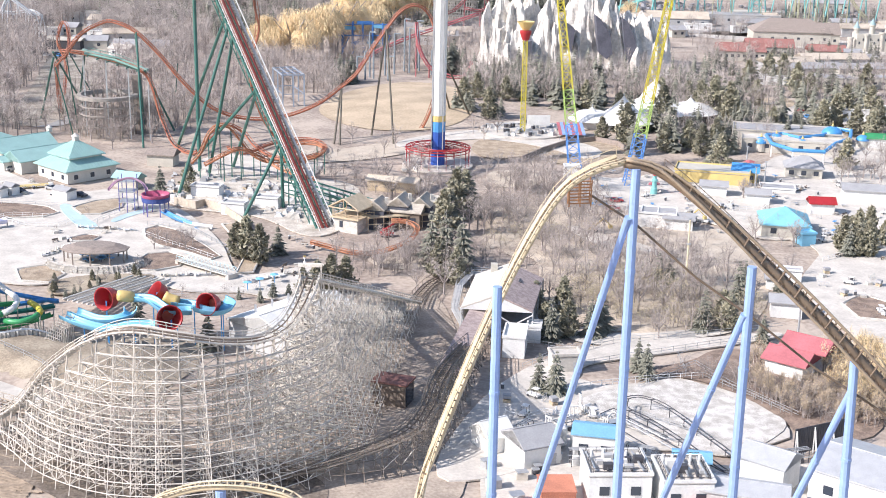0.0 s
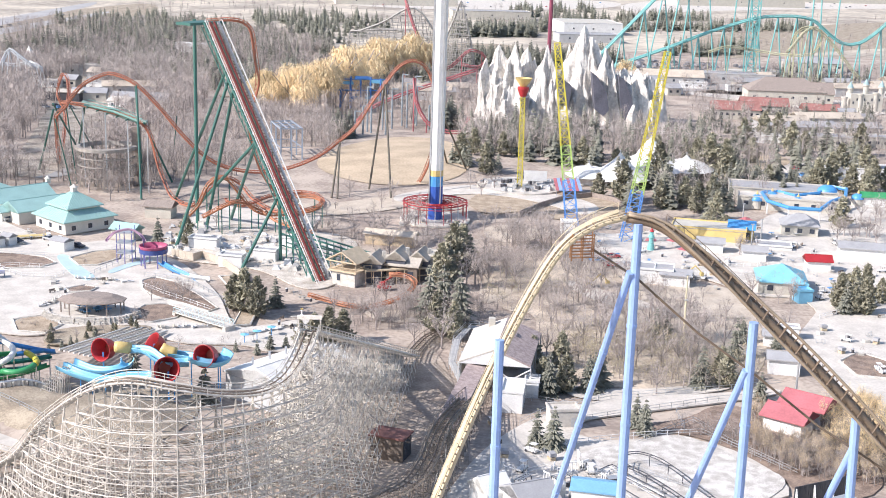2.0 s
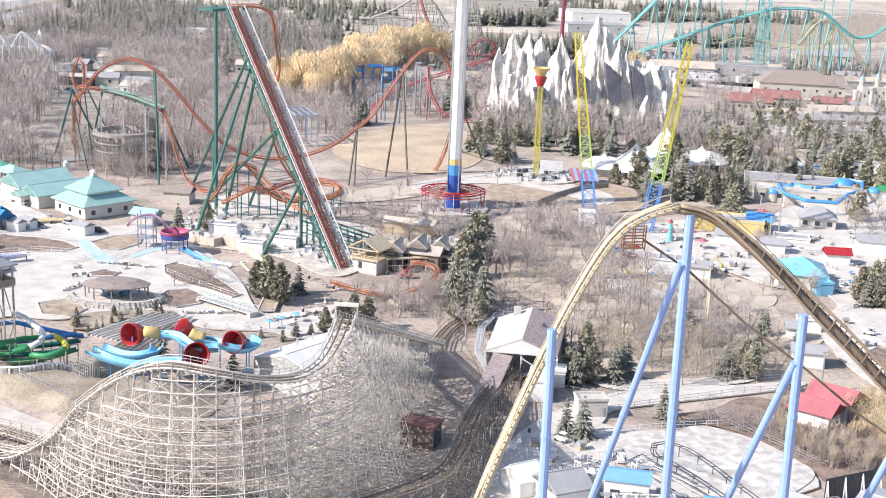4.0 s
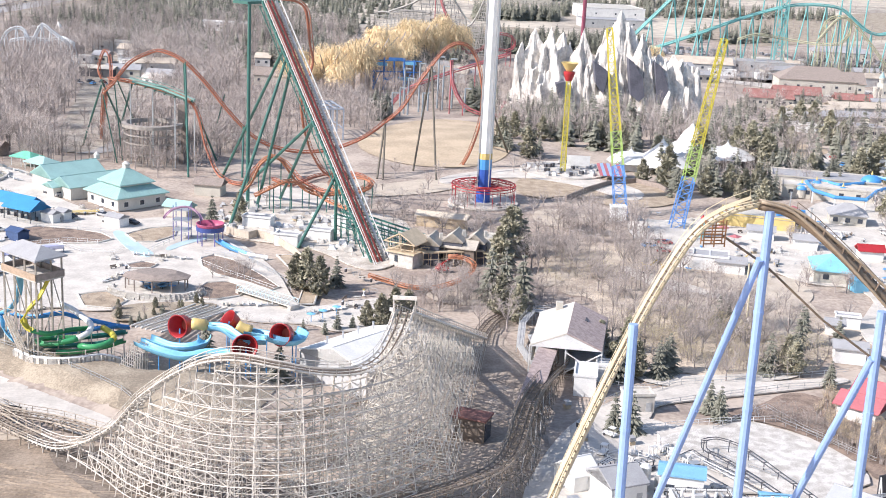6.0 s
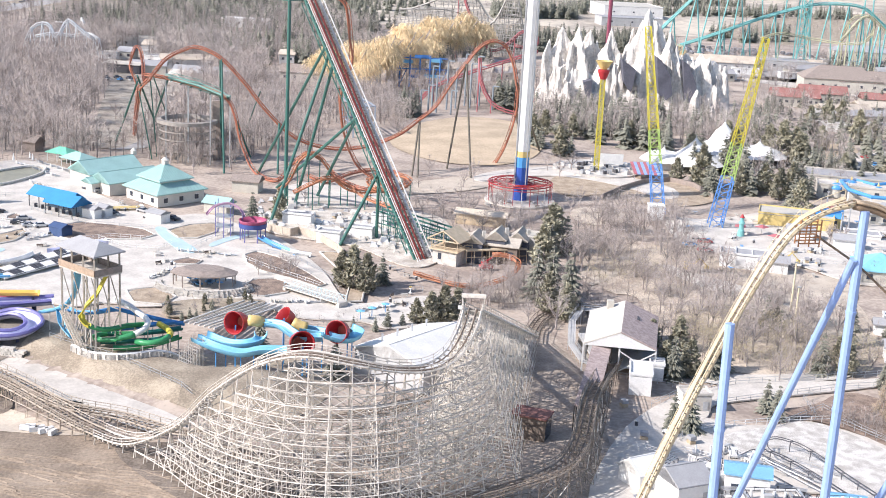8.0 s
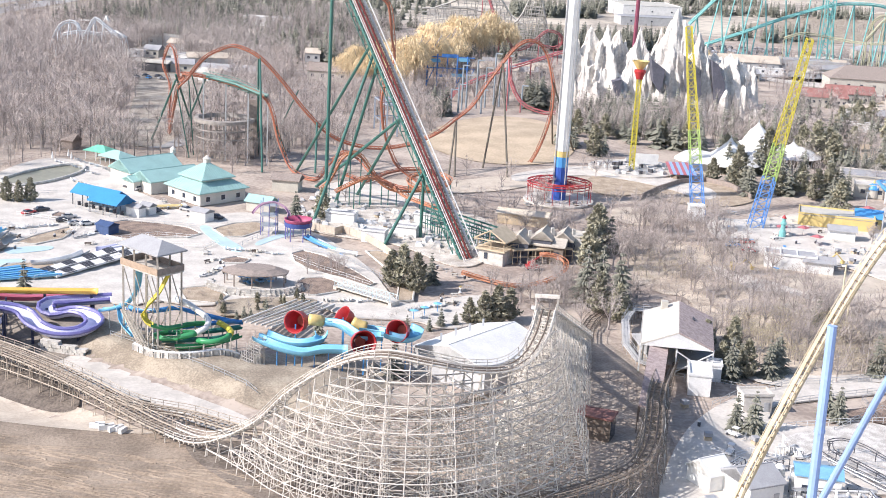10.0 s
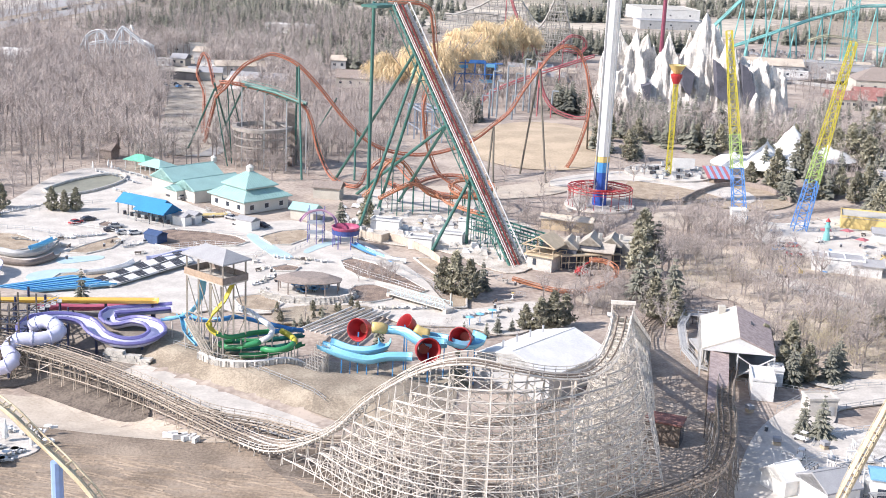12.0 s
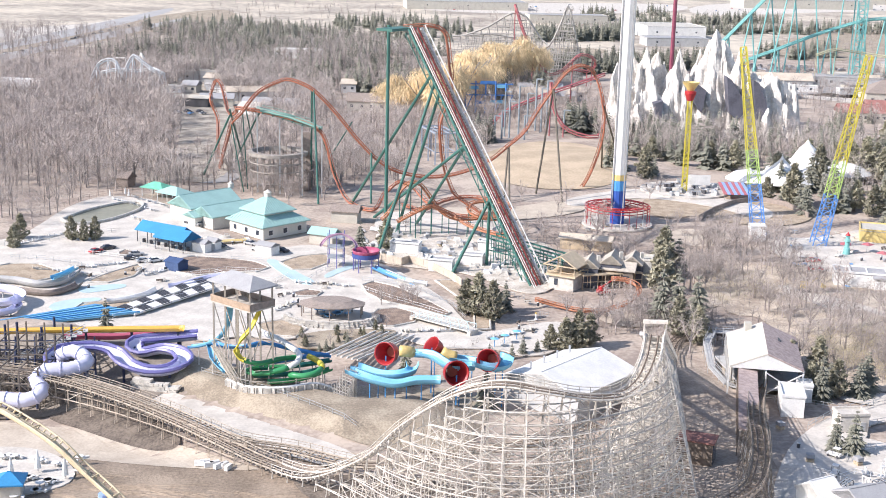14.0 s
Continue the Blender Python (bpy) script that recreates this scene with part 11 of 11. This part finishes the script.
for i, (x, y, _, a_) in enumerate(scatter([(14, 214), (26, 225), (33, 228), (32, 208), (16, 205)], 6, 811) + scatter([(73, 375), (90, 376), (88, 357), (70, 352)], 20, 812) + scatter([(97, 309), (113, 305), (103, 271), (93, 286)], 14, 813)):
    k = (1, 4, 3, 7, 2)[i % 5]
    copy_thing(LOOSE[k], Matrix.Identity(4)).matrix_basis = Matrix.Translation((x, y, 0.36)) @ Matrix.Rotation(a_, 4, "Z")
for k, (x, y, _, a_) in enumerate(scatter([(18, 216), (32, 226), (33, 208), (20, 203)], 9, 821)):
    th = thing("pipe_unit", "white steel pipework on a skid in the yard", "equipment", (x, y, 0.35), "pipework skids")
    h = 1.4 + (k % 4) * 0.5
    part("skid", Geo().box((x, y, 0.5), (2.2, 1.2, 0.25), a_), M_STEEL, th)
    for q in (-0.7, 0, 0.7):
        px, py = x + q * math.cos(a_), y + q * math.sin(a_)
        part("pipe", Geo().bar((px, py, 0.5), (px, py, h), 0.14, 0.14, 6), M_WHITE, th)
    part("header", Geo().bar((x - 0.9 * math.cos(a_), y - 0.9 * math.sin(a_), h), (x + 0.9 * math.cos(a_), y + 0.9 * math.sin(a_), h), 0.16, 0.16, 6), M_WHITE, th)
for x, y, s_, _ in scatter([(136, 445), (167, 458), (149, 389), (129, 395)], 22, 831, 0.6, 1.0) + scatter([(98, 346), (108, 346), (101, 324), (94, 323)], 4, 832, 0.6, 0.8) + scatter([(97, 399), (107, 408), (103, 385), (95, 380)], 4, 833, 0.5, 0.8):
    BARE[int(rng.integers(4))].at(x, y, s_)
for x, y, s_, _ in scatter([(112, 338), (126, 342), (120, 326), (107, 317)], 9, 834, 0.7, 1.1) + scatter([(156, 499), (186, 515), (174, 480), (150, 471)], 6, 835, 0.9, 1.3):
    PINE[int(rng.integers(3))].at(x, y, s_)

# lot and verge behind the arcade, with tall pines
poly_sheet("pavement", [(128.1, 521.8), (147.1, 545.0), (165.7, 558.3), (180, 575), (190, 570), (164.1, 545.6), (148.3, 513.3), (137.8, 491.8), (119.5, 471.4), (114.8, 481.2)], 0.3, M_CONC, "pale service lot behind the arcade", "pavement")
drape("lawn", [(143.3, 575.5), (160.7, 582.1), (159.0, 556.9), (145.2, 547.3), (132.2, 528.9)], 0.15, M_STRAW, "dry straw-coloured verge behind the lot", "lawn")
for x, y, s_ in [(114.7, 525.6, 1.9), (118.9, 515.6, 1.5), (101.3, 455.5, 1.4), (95.0, 449.7, 1.3), (92.0, 460.0, 1.2), (110.0, 530.0, 1.7), (166.6, 589.5, 1.6), (170.1, 580.6, 1.4), (171.1, 530.0, 1.7), (159.0, 503.3, 1.5), (152.7, 499.5, 1.4), (197.7, 586.7, 1.7), (180.8, 527.4, 1.5), (145.8, 598.4, 1.5), (126.5, 548.9, 1.4), (162.1, 624.8, 1.5), (172.0, 635.9, 1.5), (141.2, 430.5, 1.3), (175.1, 500.2, 1.4)]:
    PINE[int(rng.integers(3))].at(x, y, s_)
for x, y, s_ in [(89.9, 484.0, 1.6), (83.9, 494.0, 1.5), (77.0, 507.8, 1.5), (71.3, 491.8, 1.3), (122.0, 541.0, 1.6), (131.0, 556.0, 1.5), (150.0, 602.0, 1.4), (186.0, 600.0, 1.5)]:
    SPRUCE[int(rng.integers(4))].at(x, y, s_)
drape("sandy_patch", [(42.8, 325.4), (54.5, 328.3), (59.2, 319.7), (67.5, 312.8), (74.8, 309.4), (78.4, 297.1), (72.0, 290.2), (64.5, 293.2), (57.8, 302.6), (47.7, 311.5)], 0.17, M_SAND, "pale sandy clearing in the scrub", "ground")

forest("olive_brush", "olive-brown leafless brush,", BR, (M_BARK, mat("olive_twigs", (0.45, 0.39, 0.26), 0.95, var=0.3, scale=0.2, island=0.35, bump=0)), scatter([(30, 296), (50, 300), (62, 292), (76, 280), (72, 264), (52, 262), (32, 268)], 150, 861, 0.7, 1.5) + scatter([(12, 345), (30, 352), (40, 345), (24, 325), (14, 325)], 40, 862, 0.5, 1.1))
# trees round the splash track and in the scrub
for x, y, s_, _ in scatter([(-30, 315), (-10, 322), (4, 316), (5, 297), (-9, 299), (-23, 298)], 12, 841, 0.5, 0.9) + scatter([(-19, 320), (-6, 326), (-6, 301), (-18, 300)], 8, 842, 0.6, 0.9) + scatter([(8, 357), (22, 365), (23, 335), (4, 312)], 8, 843, 0.8, 1.2) + scatter([(11, 424), (34, 421), (50, 400), (25, 373), (9, 384)], 12, 844, 0.7, 1.1):
    BARE[int(rng.integers(4))].at(x, y, s_)
for x, y, s_ in [(54.9, 298.0, 0.8), (57.7, 299.5, 0.6), (59.1, 264.7, 0.9), (71.5, 284.7, 1.0), (70.9, 257.8, 0.7), (36.8, 263.1, 1.0), (33.9, 259.3, 0.9)]:
    SPRUCE[int(rng.integers(4))].at(x, y, s_)
for x, y, s_ in [(64.9, 265.1, 0.9), (65.3, 271.7, 0.8), (10.4, 528.9, 1.4), (-76.3, 380.3, 1.0), (24.3, 262.2, 0.8), (29.0, 259.0, 0.9)] + [(5.8, 356.5, 1.5), (8.4, 370.1, 1.3), (2.3, 337.8, 1.4), (70.3, 466.7, 1.6), (71.7, 499.5, 1.5), (89.7, 504.2, 1.7), (95.2, 543.1, 1.6)]:
    PINE[int(rng.integers(3))].at(x, y, s_)
forest("bare_brush", "leafless low brush,", BR, (M_BARK, M_TWIG), scatter([(-30, 313), (-10, 320), (4, 316), (3, 297), (-9, 298), (-23, 297)], 70, 851, 0.3, 0.8) + scatter([(-22, 319), (-5, 327), (-6, 301), (-21, 298)], 60, 852, 0.3, 0.8) + scatter([(-52, 437), (-28, 438), (-9, 388), (-38, 397)], 60, 853, 0.4, 1.0))

# wheel ruts in the dirt lot
r = np.random.default_rng(61)
ruts = Geo()
a0, b0_ = Vector((-122.3, 193.9, 2.4)), Vector((-65.9, 184.2, 2.4))
for k in range(420):
    u, w_ = r.uniform(-0.1, 1), r.uniform(-26, 8)
    p = a0.lerp(b0_, u) + Vector((0, w_, 0))
    ln_, ang = r.uniform(4, 13), r.uniform(-0.35, 0.15)
    pts = []
    for i in range(6):
        x, y = p.x + math.cos(ang) * ln_ * i / 5, p.y + math.sin(ang) * ln_ * i / 5 + 0.5 * math.sin(i * 0.7 + k)
        pts.append((x, y, berm(x, y) + 0.03))
    ruts.tube(pts, r.uniform(0.08, 0.2), 4)
for g, m_, lab in ((ruts, M_DIRT, "dark churned ridges"),):
    ob = mesh_ob("wheel_rut", g.v, g.f, m_)
    tagged(ob, lab + " of mud along the wheel tracks", "mud", kind="stuff")
for i, (x, y, _, a_) in enumerate(scatter([(277, 1909), (472, 2070), (757, 2214), (690, 2015), (260, 1735)], 22, 871) + scatter([(-135, 1734), (18, 1840), (259, 1962), (239, 1804), (-56, 1641)], 12, 872) + scatter([(134, 540), (168, 557), (200, 562), (189, 531), (158, 521)], 16, 873)):
    car(x, y, 90 * (i % 2) + 4 * (i % 5), [M_WHITE, M_DARK, M_GREYWALL, M_RED, M_STEEL, M_SKYBLUE][i % 6], "distant parked car on a pale lot")

# concrete footing under the purple flume
th = thing("flume_footing", "pale rough stone footing wall under the purple flume", "footing", (-114.5, 243.5, 2.5))
for k in range(10):
    for q in range(4):
        if q < 4 - (k // 4):
            x, y = -119.4 + k * 1.0 + 0.4 * (q % 2), 244.6 - k * 0.22
            part("stone", Geo().box((x, y + 0.12 * math.sin(k * 7.1 + q), berm(x, y) + 0.25 + q * 0.66), (1.0, 1.4, 0.64), -0.22 + 0.1 * math.sin(k * 3.3 + q * 5)), M_STONE, th)
# tubs and shrubs along the deck edge
for x, y, s_, _ in scatter([(-92, 288), (-77, 296), (-68, 295), (-78, 284), (-89, 280)], 16, 881, 0.18, 0.32) + scatter([(-80, 334), (-70, 330), (-56, 312), (-70, 317)], 10, 882, 0.25, 0.5):
    (PINE[int(rng.integers(3))] if s_ < 0.3 else BARE[int(rng.integers(4))]).at(x, y, s_, 0.6)

for x, y, s_, _ in scatter([(15, 382), (31, 392), (46, 388), (39, 363), (19, 353)], 7, 891, 0.9, 1.3) + scatter([(11, 484), (24, 481), (22, 455), (11, 447)], 3, 892, 0.8, 1.1) + scatter([(36, 410), (57, 412), (54, 375), (34, 366)], 7, 893, 0.8, 1.2):
    BARE[int(rng.integers(4))].at(x, y, s_)
for x, y, s_, _ in scatter([(73, 512), (102, 519), (89, 452), (66, 437)], 8, 894, 1.0, 1.6) + scatter([(34, 608), (69, 619), (63, 576), (33, 560)], 8, 895, 1.2, 1.7):
    SPRUCE[int(rng.integers(4))].at(x, y, s_)
